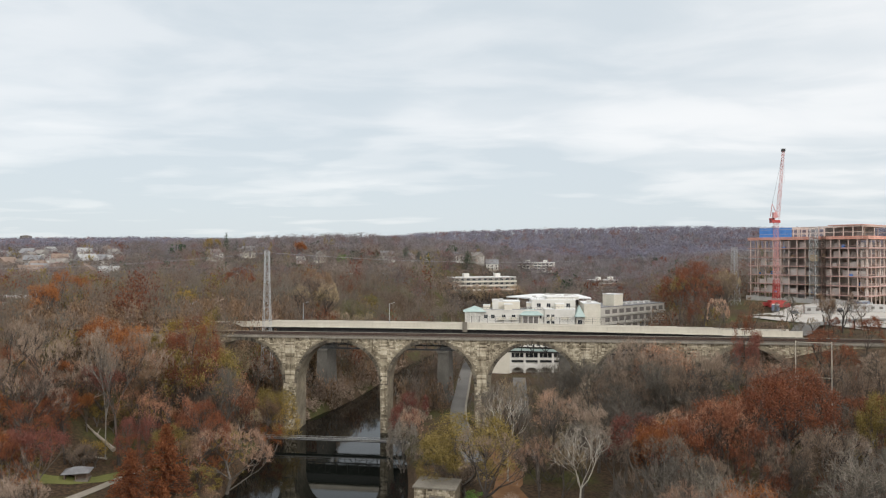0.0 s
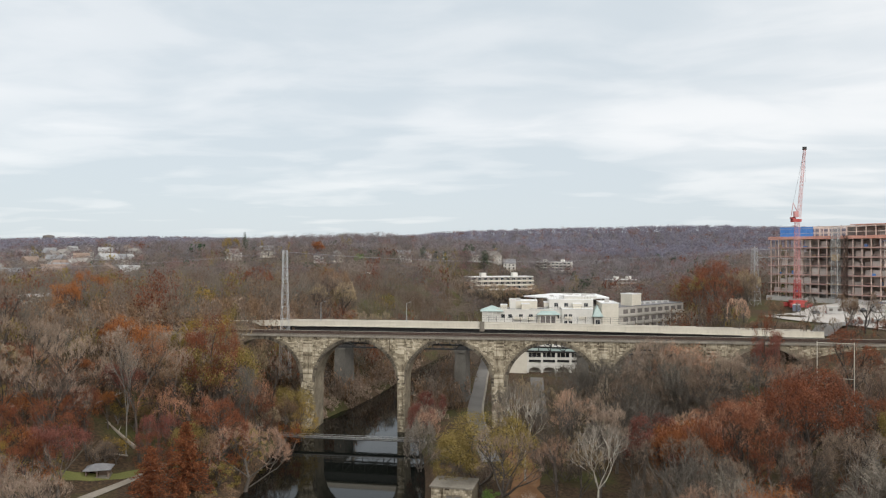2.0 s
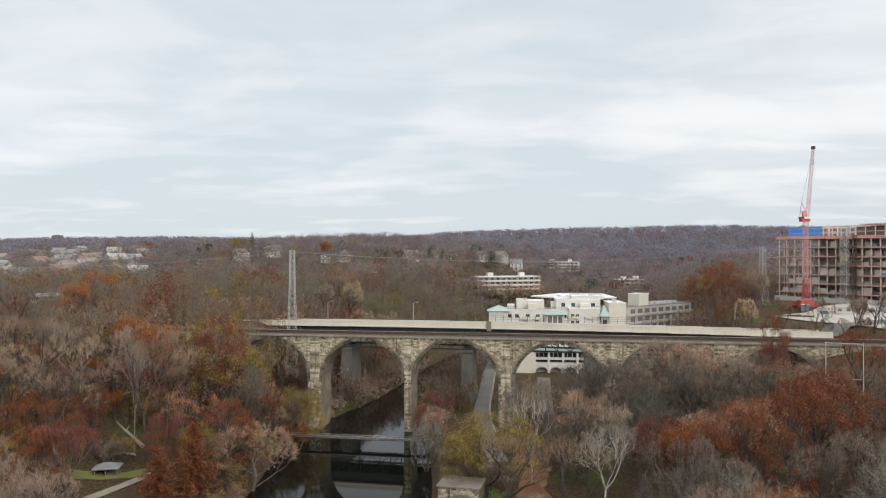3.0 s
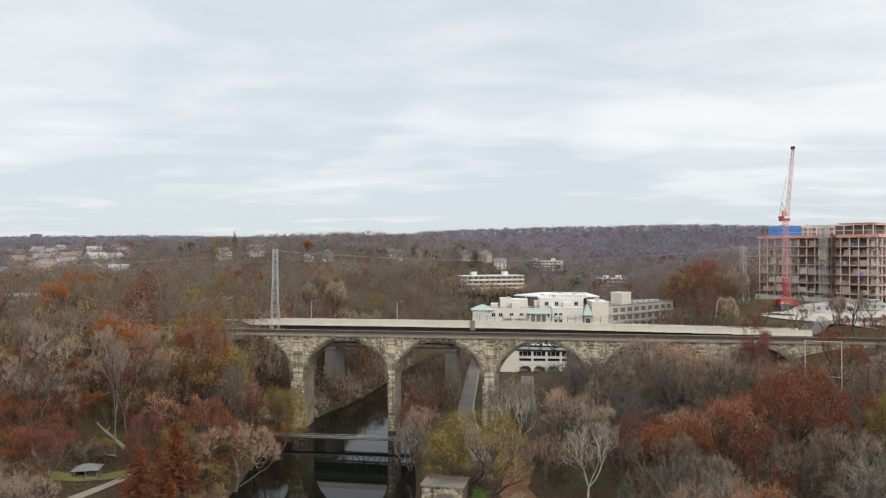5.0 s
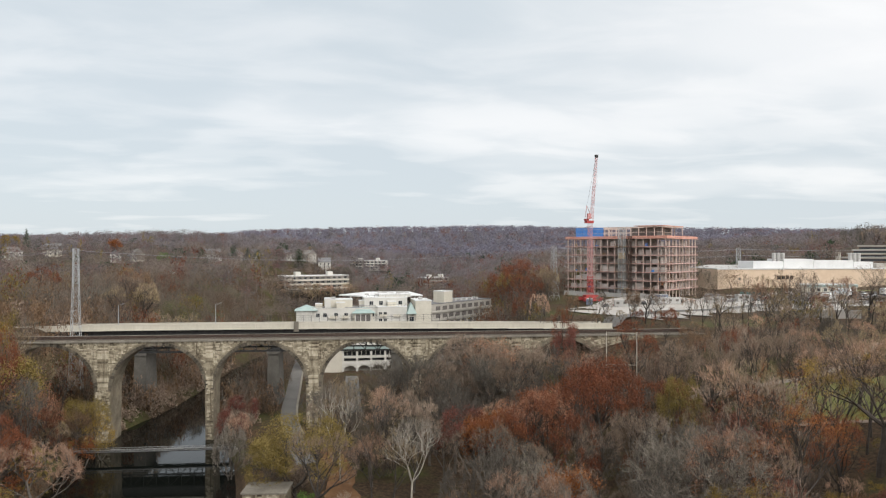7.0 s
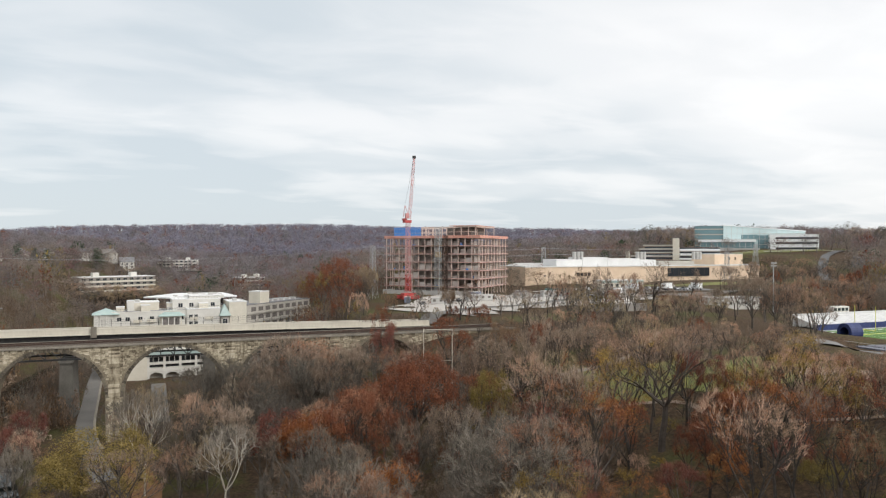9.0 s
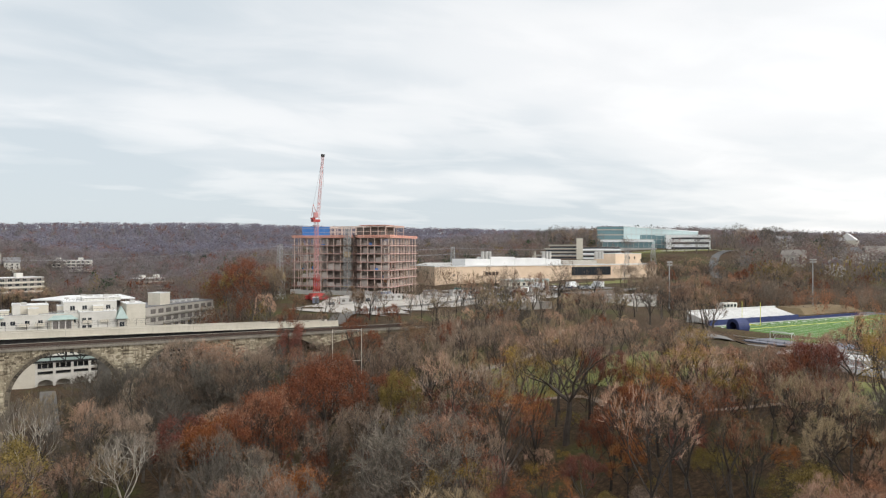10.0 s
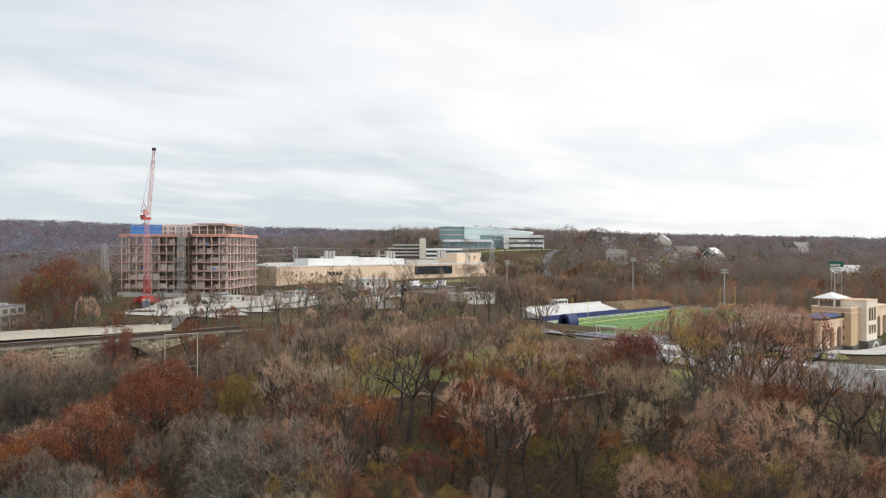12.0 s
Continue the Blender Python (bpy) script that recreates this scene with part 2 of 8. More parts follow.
def leaf_litter():
    m = bpy.data.materials.new("leaf_litter_and_rough_grass")
    m.use_nodes = True
    nt = m.node_tree
    n, link = nt.nodes.new, nt.links.new
    b = nt.nodes["Principled BSDF"]
    co = n("ShaderNodeTexCoord")
    def noise_(scale, detail=6):
        t = n("ShaderNodeTexNoise"); link(co.outputs["Object"], t.inputs["Vector"])
        t.inputs["Scale"].default_value, t.inputs["Detail"].default_value, t.inputs["Roughness"].default_value = scale, detail, 0.7
        return t.outputs[0]
    def ramp(src, *stops):
        r = n("ShaderNodeValToRGB"); link(src, r.inputs[0])
        e = r.color_ramp.elements
        e[0].position, e[0].color = stops[0][0], (*stops[0][1], 1)
        e[1].position, e[1].color = stops[-1][0], (*stops[-1][1], 1)
        for p, c in stops[1:-1]:
            r.color_ramp.elements.new(p).color = (*c, 1)
        return r.outputs[0]
    litter = ramp(noise_(1.3), (0.3, (0.028, 0.020, 0.013)), (0.5, (0.068, 0.047, 0.030)), (0.62, (0.115, 0.072, 0.043)), (0.75, (0.155, 0.105, 0.064)))
    grass = ramp(noise_(0.9), (0.3, (0.042, 0.044, 0.016)), (0.6, (0.092, 0.094, 0.033)), (0.8, (0.14, 0.132, 0.056)))
    f = n("ShaderNodeMapRange"); link(noise_(0.035, 4), f.inputs[0]); f.inputs[1].default_value, f.inputs[2].default_value = 0.50, 0.66
    mx = n("ShaderNodeMixRGB"); link(f.outputs[0], mx.inputs[0]); link(litter, mx.inputs[1]); link(grass, mx.inputs[2])
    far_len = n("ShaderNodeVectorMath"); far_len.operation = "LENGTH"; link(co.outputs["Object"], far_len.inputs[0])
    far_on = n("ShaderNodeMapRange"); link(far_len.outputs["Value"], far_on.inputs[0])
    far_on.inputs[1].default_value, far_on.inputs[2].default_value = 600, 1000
    floor = ramp(noise_(0.02, 3), (0.35, (0.105, 0.094, 0.098)), (0.65, (0.15, 0.135, 0.14)))      # distance haze put into the ground colour of the far woods
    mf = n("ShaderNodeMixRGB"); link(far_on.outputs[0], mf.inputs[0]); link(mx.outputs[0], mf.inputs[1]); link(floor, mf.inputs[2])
    link(mf.outputs[0], b.inputs["Base Color"]); b.inputs["Roughness"].default_value = 0.95
    b.inputs["Specular IOR Level"].default_value = 0.15
    bu = n("ShaderNodeBump"); bu.inputs["Strength"].default_value, bu.inputs["Distance"].default_value = 0.8, 0.3
    link(noise_(2.5), bu.inputs["Height"]); link(bu.outputs[0], b.inputs["Normal"])
    return m


def grid_mesh(name, xs, ys, zs, material, wrap=False):
    """A sheet from rows of points."""
    rows, cols = xs.shape
    me = bpy.data.meshes.new(name)
    v = np.stack([xs, ys, zs], -1).reshape(-1, 3)
    i = np.arange(rows - 1)[:, None] * cols
    j = np.arange(cols if wrap else cols - 1)[None, :]
    k = (j + 1) % cols
    f = np.stack([i + j, i + k, i + cols + k, i + cols + j], -1).reshape(-1, 4)
    me.from_pydata(v.tolist(), [], f.tolist())
    me.materials.append(material)
    me.polygons.foreach_set("use_smooth", [True] * len(me.polygons))
    return me


def make_ground():
    az = np.concatenate([np.arange(-50, 92, 0.5), np.arange(92, 310, 4.0)])
    rr = [0.02]
    while rr[-1] < 4700:
        rr.append(rr[-1] + max(1.9, rr[-1] * 0.022) if rr[-1] > 60 else rr[-1] + 7)
    r, a = np.meshgrid(np.array(rr), np.radians(az), indexing="ij")
    x, y = r * np.sin(a), r * np.cos(a)
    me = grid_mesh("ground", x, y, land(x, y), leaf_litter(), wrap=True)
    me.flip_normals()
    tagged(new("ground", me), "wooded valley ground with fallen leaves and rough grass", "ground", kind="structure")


make_ground()


def strip(name, pts, width, material, label, category, lift=0.12, step=2.5, flat_z=None):
    """A road or path laid over the ground along a line of points."""
    xs, ys = [], []
    p = [Vector(q) for q in pts]
    line = []
    for i in range(len(p) - 1):
        p0, p1, p2, p3 = p[max(i - 1, 0)], p[i], p[i + 1], p[min(i + 2, len(p) - 1)]
        n = max(2, int((p2 - p1).length / step))
        for k in range(n):
            t = k / n
            line.append(0.5 * ((2 * p1) + (p2 - p0) * t + (2 * p0 - 5 * p1 + 4 * p2 - p3) * t * t + (3 * p1 - p0 - 3 * p2 + p3) * t ** 3))
    line.append(p[-1])
    soft = name.startswith(("lawn", "verge", "ground", "path"))      # lies on the ground with a ragged edge
    m = 11 if soft else 5
    X, Y = np.zeros((len(line), m)), np.zeros((len(line), m))
    for i, q in enumerate(line):
        d = (line[min(i + 1, len(line) - 1)] - line[max(i - 1, 0)]).normalized()
        for k in range(m):
            o = (k / (m - 1) - 0.5) * width
            if soft and width > 4:
                o *= 1 + 0.22 * math.sin(i * 0.9 + (k > m // 2) * 2) + 0.12 * math.sin(i * 2.3 + k // 6)
            X[i, k], Y[i, k] = q.x + d.y * o, q.y - d.x * o
    mid = land(X, Y)
    Z = np.repeat(mid.max(axis=1)[:, None], m, 1) * 0.5 + mid * 0.5 + lift
    if soft:
        Z = mid + max(0.13, lift)
    ob = new(name, grid_mesh(name, X, Y, Z, material))
    ob.data.flip_normals() if ob.data.polygons[0].normal.z < 0 else None
    return tagged(ob, label, category, kind="structure")


def water_material():
    m = bpy.data.materials.new("dark_still_water")
    m.use_nodes = True
    nt = m.node_tree
    n, link = nt.nodes.new, nt.links.new
    b = nt.nodes["Principled BSDF"]
    b.inputs["Base Color"].default_value = (0.005, 0.006, 0.005, 1)
    b.inputs["Roughness"].default_value, b.inputs["IOR"].default_value = 0.03, 1.33
    b.inputs["Specular IOR Level"].default_value = 0.3
    co = n("ShaderNodeTexCoord")
    t = n("ShaderNodeTexNoise"); link(co.outputs["Object"], t.inputs["Vector"])
    t.inputs["Scale"].default_value, t.inputs["Detail"].default_value = 0.5, 3
    bu = n("ShaderNodeBump"); bu.inputs["Strength"].default_value, bu.inputs["Distance"].default_value = 0.05, 0.05
    link(t.outputs[0], bu.inputs["Height"]); link(bu.outputs[0], b.inputs["Normal"])
    return m


def make_water():
    y = np.concatenate([np.arange(-300, 340, 6.0), np.arange(340, 461, 20.0)])
    u = np.linspace(-1, 1, 7)
    yy, uu = np.meshgrid(y, u, indexing="ij")
    xx = creek_mid(yy) + uu * (creek_half(yy) + 1.6)
    me = grid_mesh("water", xx, yy, np.zeros_like(xx), water_material())
    if me.polygons[0].normal.z < 0:
        me.flip_normals()
    tagged(new("water", me), "dark still creek reflecting sky and bridge", "creek", kind="structure")


make_water()
# ---- the stone railway viaduct ----
def arch_outline(u0, u1, spring, n=20):
    c, r = (u0 + u1) / 2, (u1 - u0) / 2
    return [(c - r * math.cos(math.pi * k / n), spring + r * math.sin(math.pi * k / n)) for k in range(n + 1)]


ARCHES = [(-89.0, -64.0), (-60.0, -34.7), (-30.3, -5.2), (-2.8, 22.6), (27.0, 52.3), (56.3, 81.5), (85.5, 110.7)]
SPRING, TOP, DEPTH = 14.1, 27.6, 8.6


def make_viaduct():
    via = thing("railway_viaduct", "weathered pale stone arch railway viaduct across the creek", "bridge", pose(-13.4, 209.2, 0, 0, 0, -6.9))
    # piers and haunches: the solid between one crown and the next
    left, right = -118.0, 140.0
    cuts = [left] + [(a + b) / 2 for a, b in ARCHES] + [right]
    for i in range(len(cuts) - 1):
        out = [(cuts[i], TOP)]
        if i > 0:
            arc = arch_outline(*ARCHES[i - 1], SPRING)
            out += arc[10:] + [(ARCHES[i - 1][1] + 0.15, -2.0)]
        else:
            out += [(left, -2.0)]
        if i < len(ARCHES):
            arc = arch_outline(*ARCHES[i], SPRING)
            out += [(ARCHES[i][0] - 0.15, -2.0)] + arc[:11]
        else:
            out += [(right, -2.0)]
        out += [(cuts[i + 1], TOP)]
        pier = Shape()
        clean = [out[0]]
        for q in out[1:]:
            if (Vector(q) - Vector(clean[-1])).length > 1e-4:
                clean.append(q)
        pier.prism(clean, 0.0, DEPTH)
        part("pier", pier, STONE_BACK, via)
    # facing stones in courses, each with its own edge
    rng = random.Random(4)
    facing = Shape()
    z = 0.2
    while z < TOP - 0.3:
        h = rng.uniform(0.30, 0.50)
        h = min(h, TOP - z)
        u = -92 + rng.uniform(0, 1)
        while u < 128:
            w = rng.uniform(0.4, 1.25)
            inside = False
            for a, b in ARCHES:
                c, r = (a + b) / 2, (b - a) / 2 + 0.85
                lo, hi = u, u + w
                near = max(lo - c, c - hi, 0) if not lo <= c <= hi else 0
                if z < SPRING:
                    inside |= hi > a - 0.05 and lo < b + 0.05
                else:
                    inside |= math.hypot(near, z - SPRING) < r
            if not inside:
                d = rng.uniform(0.02, 0.09)
                facing.box(u + 0.025, u + w - 0.025, -d, 0.05, z + 0.02, z + h - 0.02)
            u += w
        z += h
    part("stonework", facing, STONE, via, "courses of rough squared facing stones")["kind"] = "stuff"
    for a, b in ARCHES[1:6]:
        ring = Shape()
        c, r = (a + b) / 2, (b - a) / 2
        n = 46
        for k in range(n):
            p, q = math.pi * (k + 0.06) / n, math.pi * (k + 0.94) / n
            o = rng.uniform(0.8, 0.92)
            pts = [(c - R * math.cos(w), SPRING + R * math.sin(w)) for R, w in ((r, p), (r, q), (r + o, q), (r + o, p))]
            d = rng.uniform(0.13, 0.18)
            ring.hexa([(pts[0][0], -d, pts[0][1]), (pts[1][0], -d, pts[1][1]), (pts[1][0], 0.1, pts[1][1]), (pts[0][0], 0.1, pts[0][1]),
                       (pts[3][0], -d, pts[3][1]), (pts[2][0], -d, pts[2][1]), (pts[2][0], 0.1, pts[2][1]), (pts[3][0], 0.1, pts[3][1])])
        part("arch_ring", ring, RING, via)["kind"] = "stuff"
    for u, w in ((-32.5, 2.6), (-4.0, 1.7), (24.8, 2.6), (54.2, 2.2), (83.5, 2.6)):
        pil = Shape()
        z = 14.5
        while z < TOP - 0.2:
            h = min(rng.uniform(0.35, 0.55), TOP - z)
            o = rng.uniform(0, 0.25)
            pil.box(u - w / 2 - o, u + w / 2 + o, -0.16 - rng.uniform(0, 0.08), 0.02, z + 0.015, z + h - 0.015)
            z += h
        part("pilaster", pil, STONE, via)["kind"] = "stuff"
    u = left
    while u < right:
        w = rng.uniform(2.2, 3.2)
        coping = Shape(); coping.box(u + 0.02, u + w - 0.02, -0.5, 0.75, TOP, TOP + 0.36)
        part("coping_slab", coping, OLD_CONCRETE, via)
        u += w
    wall = Shape(); wall.box(left, right, 0.1, 0.45, TOP + 0.36, TOP + 0.62)
    part("parapet", wall, OLD_CONCRETE, via)
    back = Shape(); back.box(left, right, DEPTH - 0.5, DEPTH + 0.3, TOP, TOP + 0.95)
    part("parapet", back, OLD_CONCRETE, via)
    bed = Shape(); bed.box(left, right, 0.47, DEPTH - 0.52, TOP - 0.01, TOP + 0.7)
    part("ballast_bed", bed, BALLAST, via)
    for y in (2.0, 5.4):
        for o in (0, 1.435):
            rail = Shape(); rail.box(left, right, y + o - 0.04, y + o + 0.04, TOP + 0.86, TOP + 1.02)
            part("rail", rail, RUST, via)
        ties = Shape()
        k = left
        while k < right:
            ties.box(k, k + 0.24, y - 0.6, y + 2.0, TOP + 0.69, TOP + 0.85)
            k += 0.7
        part("track_bed", ties, BALLAST, via)["kind"] = "stuff"


make_viaduct()


# ---- the road bridge behind it: steel deck truss on tall piers ----
ROAD_POSE = pose(-19.5, 244.2, 0, 0, 0, -8.6)


def road_sag(u):
    """The roadway drops a little towards both ends."""
    return -0.45 * ((u - 12) / 85.0) ** 2


def make_road_bridge():
    rb = thing("road_bridge", "long road bridge with pale concrete parapet on a steel deck truss", "bridge", ROAD_POSE)
    u0, u1, w, width = -106.0, 134.0, 12.0, 13.0
    for k in range(int((u1 - u0) / w)):
        u = u0 + k * w
        d = road_sag(u + w / 2)
        for y, top in ((0.0, 28.9), (width, 28.15)):
            s = Shape()
            s.box(u + 0.02, u + w - 0.02, y, y + 0.34, 27.55 + d, top + d)
            s.box(u + 0.02, u + w - 0.02, y - 0.06, y + 0.40, top + d, top + 0.22 + d)
            part("parapet_panel", s, CONCRETE, rb)
        s = Shape(); s.box(u, u + w, -0.30, width + 0.6, 27.2 + d, 27.55 + d)
        part("deck_slab", s, CONCRETE, rb)
        s = Shape(); s.box(u, u + w, 0.36, width - 0.02, 27.55 + d, 27.8 + d)
        part("carriageway", s, ASPHALT, rb)
        for y in (1.2, width - 1.0):
            s = Shape(); s.box(u, u + w, y - 0.25, y + 0.25, 24.4 + d, 27.2 + d)
            part("plate_girder", s, DARK_STEEL, rb)
            s = Shape(); s.box(u, u + w, y - 0.3, y + 0.3, 23.9 + d, 24.4 + d)
            part("top_chord", s, DARK_STEEL, rb)
            s = Shape(); s.box(u, u + w, y - 0.22, y + 0.22, 19.7 + d, 20.25 + d)
            part("bottom_chord", s, DARK_STEEL, rb)
            for j in range(3):
                a, b = u + 4 * j, u + 4 * j + 4
                s = Shape(); s.tube((a, y, 20 + d), (a, y, 24.1 + d), 0.15, n=4)
                part("upright", s, DARK_STEEL, rb)
                s = Shape(); s.tube((a, y, (20 if j % 2 else 24.1) + d), (b, y, (24.1 if j % 2 else 20) + d), 0.15, n=4)
                part("diagonal", s, DARK_STEEL, rb)
    for u in (-103.0, -63.4, -23.0, 19.6, 60.4, 100.6):
        s = Shape()
        x, d = u, road_sag(u)
        s.hexa([(x - 2.4, 0.2, -2), (x + 2.4, 0.2, -2), (x + 2.4, width - 1, -2), (x - 2.4, width - 1, -2),
                (x - 1.7, 0.8, 18.9 + d), (x + 1.7, 0.8, 18.9 + d), (x + 1.7, width - 1.6, 18.9 + d), (x - 1.7, width - 1.6, 18.9 + d)])
        s.box(x - 2.1, x + 2.1, 0.4, width - 1.2, 18.9 + d, 19.7 + d)
        part("pier", s, PIER_STONE, rb, "tall tapered grey stone pier")
    s = Shape()
    s.box(26.4, 28.0, -0.55, -0.07, 26.4, 29.7)
    part("joint_post", s, OLD_CONCRETE, rb)


PIER_STONE = paint("dark_grey_pier_stone", [(0.07, 0.065, 0.056), (0.115, 0.106, 0.092), (0.165, 0.155, 0.137)], 0.4, 3, 0.9, bump=0.4)
make_road_bridge()
# ---- ways, lawns and paved ground ----
GRAVEL = paint("pale_gravel_and_dust", [(0.19, 0.165, 0.13), (0.27, 0.24, 0.195), (0.35, 0.315, 0.265)], 0.15, 2.5, 0.95, bump=0.2)
SITE_DUST = paint("pale_site_dust", [(0.30, 0.277, 0.245), (0.41, 0.382, 0.345), (0.50, 0.47, 0.43)], 0.15, 2.5, 0.95, bump=0.2)
LOT_ASPHALT = paint("weathered_grey_asphalt", [(0.13, 0.127, 0.123), (0.175, 0.17, 0.165), (0.22, 0.214, 0.208)], 0.1, 2.5, 0.88, bump=0.1)
TAN_DUST = paint("tan_packed_earth", [(0.17, 0.125, 0.09), (0.24, 0.18, 0.135), (0.31, 0.245, 0.19)], 0.15, 2.5, 0.95, bump=0.2)
PAVING = paint("pale_paving", [(0.34, 0.33, 0.31), (0.45, 0.44, 0.42), (0.55, 0.54, 0.51)], 0.2, 2.0, 0.85)
ORANGE_LITTER = paint("fresh_orange_leaf_litter", [(0.10, 0.05, 0.022), (0.19, 0.095, 0.04), (0.28, 0.155, 0.075)], 0.3, 5.0, 0.95, bump=0.3)
WHITE_LINE = paint("white_road_paint", [(0.55, 0.55, 0.53), (0.68, 0.68, 0.66), (0.78, 0.78, 0.76)], 0.6, 4, 0.8)
CREEK_ROAD = [(7.6, 172), (5.5, 200), (4.5, 224), (8, 280), (12, 334), (14, 380)]
MILL_ROAD = [(24.5, 222), (27, 250), (31, 290)]
PATH_LEFT = [(-80, 128), (-75.7, 147), (-72.0, 160), (-65.4, 186), (-60.3, 198.6), (-57, 215)]
strip("road_creek", CREEK_ROAD, 4.6, OLD_ASPHALT, "worn pale asphalt park drive under the viaduct", "road", 0.2)
strip("road_mill", MILL_ROAD, 5.0, OLD_ASPHALT, "worn grey park road leading to the white building", "road", 0.2)
strip("trim_kerb", [(x + 2.6, y) for x, y in CREEK_ROAD[1:]], 0.7, GRAVEL, "low buff stone kerb along the drive", "kerb", 0.55)
strip("path_creekside", PATH_LEFT, 2.5, GRAVEL, "pale gravel footpath along the creek bank", "path", 0.2)
strip("lawn_hut", [(-88, 152), (-79, 157), (-71, 165)], 4.5, GRASS, "patchy green lawn round the park shelter", "lawn", 0.12)
strip("verge_orange", [(13, 128), (14.3, 158), (14.5, 185)], 6.5, ORANGE_LITTER, "verge covered with fresh orange leaves", "verge", 0.12)
PARK_PATH = [(98, 163), (118, 152), (131, 148), (146, 154), (165, 166)]
PARK_WALK = [(104, 130), (113, 122), (118, 112), (114, 98), (119, 84), (132, 70), (146, 57)]
strip("lawn_park", [(112, 142), (126, 129), (138, 114), (149, 100)], 24, GRASS, "green park lawn under bare trees", "lawn", 0.10)
strip("path_park", PARK_PATH, 2.4, GRAVEL, "pale footpath across the park lawn", "path", 0.24)
strip("ground_yard", [(139, 97), (147, 92), (151, 84)], 20, TAN_DUST, "tan dusty yard beside the stadium", "yard", 0.2)
strip("path_woods", PARK_WALK, 1.5, TAN_DUST, "pale footpath through the woods", "path", 0.22)
strip("lawn_cars", [(140, 66), (150, 45), (152, 20)], 18, GRASS, "green verge beside the car park", "lawn", 0.14)
strip("road_carpark", [(170, 86), (168, 60), (174, 36), (180, 8)], 22, LOT_ASPHALT, "grey asphalt car park with white lines", "car park", 0.18)
strip("lawn_island", [(184, 70), (188, 56), (193, 44)], 9, GRASS, "grass island inside the car park", "lawn", 0.30)
strip("pavement_plaza", [(198, 84), (199, 64), (203, 46), (212, 40), (240, 36)], 8, PAVING, "pale concrete plaza before the stadium gatehouse", "pavement", 0.36)
strip("pavement_forecourt", [(172, 98), (177, 84), (182, 70)], 9, PAVING, "pale concrete forecourt beside the car park", "pavement", 0.30)
for k in range(9):
    strip("trim_line_bay", [(163 + k * 1.0, 74 - k * 6.2), (172 + k * 1.0, 75 - k * 6.2)], 0.35, WHITE_LINE, "white parking bay line", "road marking", 0.36)
strip("trim_line_bay", [(176, 78), (175, 58), (180, 36), (186, 12)], 0.5, WHITE_LINE, "white car park line", "road marking", 0.34)
strip("trim_line_lane", [(165, 78), (163, 58), (168, 36), (174, 12)], 0.5, WHITE_LINE, "white car park line", "road marking", 0.34)
strip("ground_site", [(146, 300), (160, 284), (182, 275), (208, 271), (240, 282)], 58, SITE_DUST, "dusty pale building site ground", "site ground", 0.25)
strip("ground_works", [(126, 252), (150, 260), (190, 257), (234, 250)], 42, SITE_DUST, "pale gravel yard between the road and the building site", "site ground", 0.45)
strip("road_works", [(114, 232), (136, 248), (170, 256), (212, 254), (262, 240), (330, 226)], 7, OLD_ASPHALT, "worn pale asphalt road above the wooded slope", "road", 0.6)
strip("road_lot", [(196, 282), (236, 276), (290, 262)], 30, LOT_ASPHALT, "asphalt car park beside the building site", "car park", 0.22)
strip("lawn_lab", [(262, 304), (300, 296), (350, 286)], 14, GRASS, "mown lawn before the laboratory", "lawn", 0.2)
strip("lawn_hill", [(432, 362), (465, 346), (495, 330)], 12, GRASS, "green lawn below the glass building", "lawn", 0.3)
strip("path_hill", [(452, 352), (480, 338), (500, 322)], 2.4, PAVING, "pale path across the hill lawn", "path", 0.4)
strip("road_hill", [(362, 243), (410, 278), (470, 314), (520, 330)], 5.5, ASPHALT, "grey road climbing the hill", "road", 0.4)
ROADS = [(CREEK_ROAD, 4.2), (MILL_ROAD, 3.0), (PATH_LEFT, 3.5), (PARK_PATH, 3.5), (PARK_WALK, 3.0), ([(114, 138), (126, 129), (138, 114)], 1.5),
         ([(170, 86), (168, 60), (174, 36), (180, 8)], 13), ([(198, 84), (203, 46), (240, 36)], 8), ([(96, 216), (130, 246), (170, 256), (212, 254), (262, 240), (330, 226)], 7),
         ([(362, 243), (410, 278), (470, 314), (520, 330)], 7), ([(13, 128), (14.3, 158)], 4)]
CLEAR = [(-80, 157, 5.5), (184, 318, 48), (160, 290, 20), (206, 284, 26), (268, 126, 58), (330, 120, 60), (222, 48, 32), (60, 325, 46), (300, 330, 62), (362, 338, 46),
         (255, 218, 16), (480, 385, 48), (392, 385, 26), (232, 270, 32), (152, 60, 10), (210, 128, 14), (-84, 176, 7), (-2, 137, 6)]
strip("ground_apron", [(180, 135), (189, 121), (188, 103), (182, 85)], 8, LOT_ASPHALT, "grey gravel apron along the playing field", "gravel", 0.45)
# ---- pylons, wires, poles, crane ----
RED_STEEL = paint("red_painted_steel", [(0.30, 0.035, 0.035), (0.42, 0.06, 0.055), (0.52, 0.10, 0.085)], 0.5, 4, 0.5)
PINK_STEEL = paint("faded_red_and_white_steel", [(0.42, 0.14, 0.14), (0.54, 0.26, 0.25), (0.64, 0.42, 0.41)], 0.3, 3, 0.55)
WIRE = paint("weathered_wire", [(0.26, 0.26, 0.27), (0.33, 0.33, 0.34), (0.40, 0.40, 0.41)], 0.5, 3, 0.6)


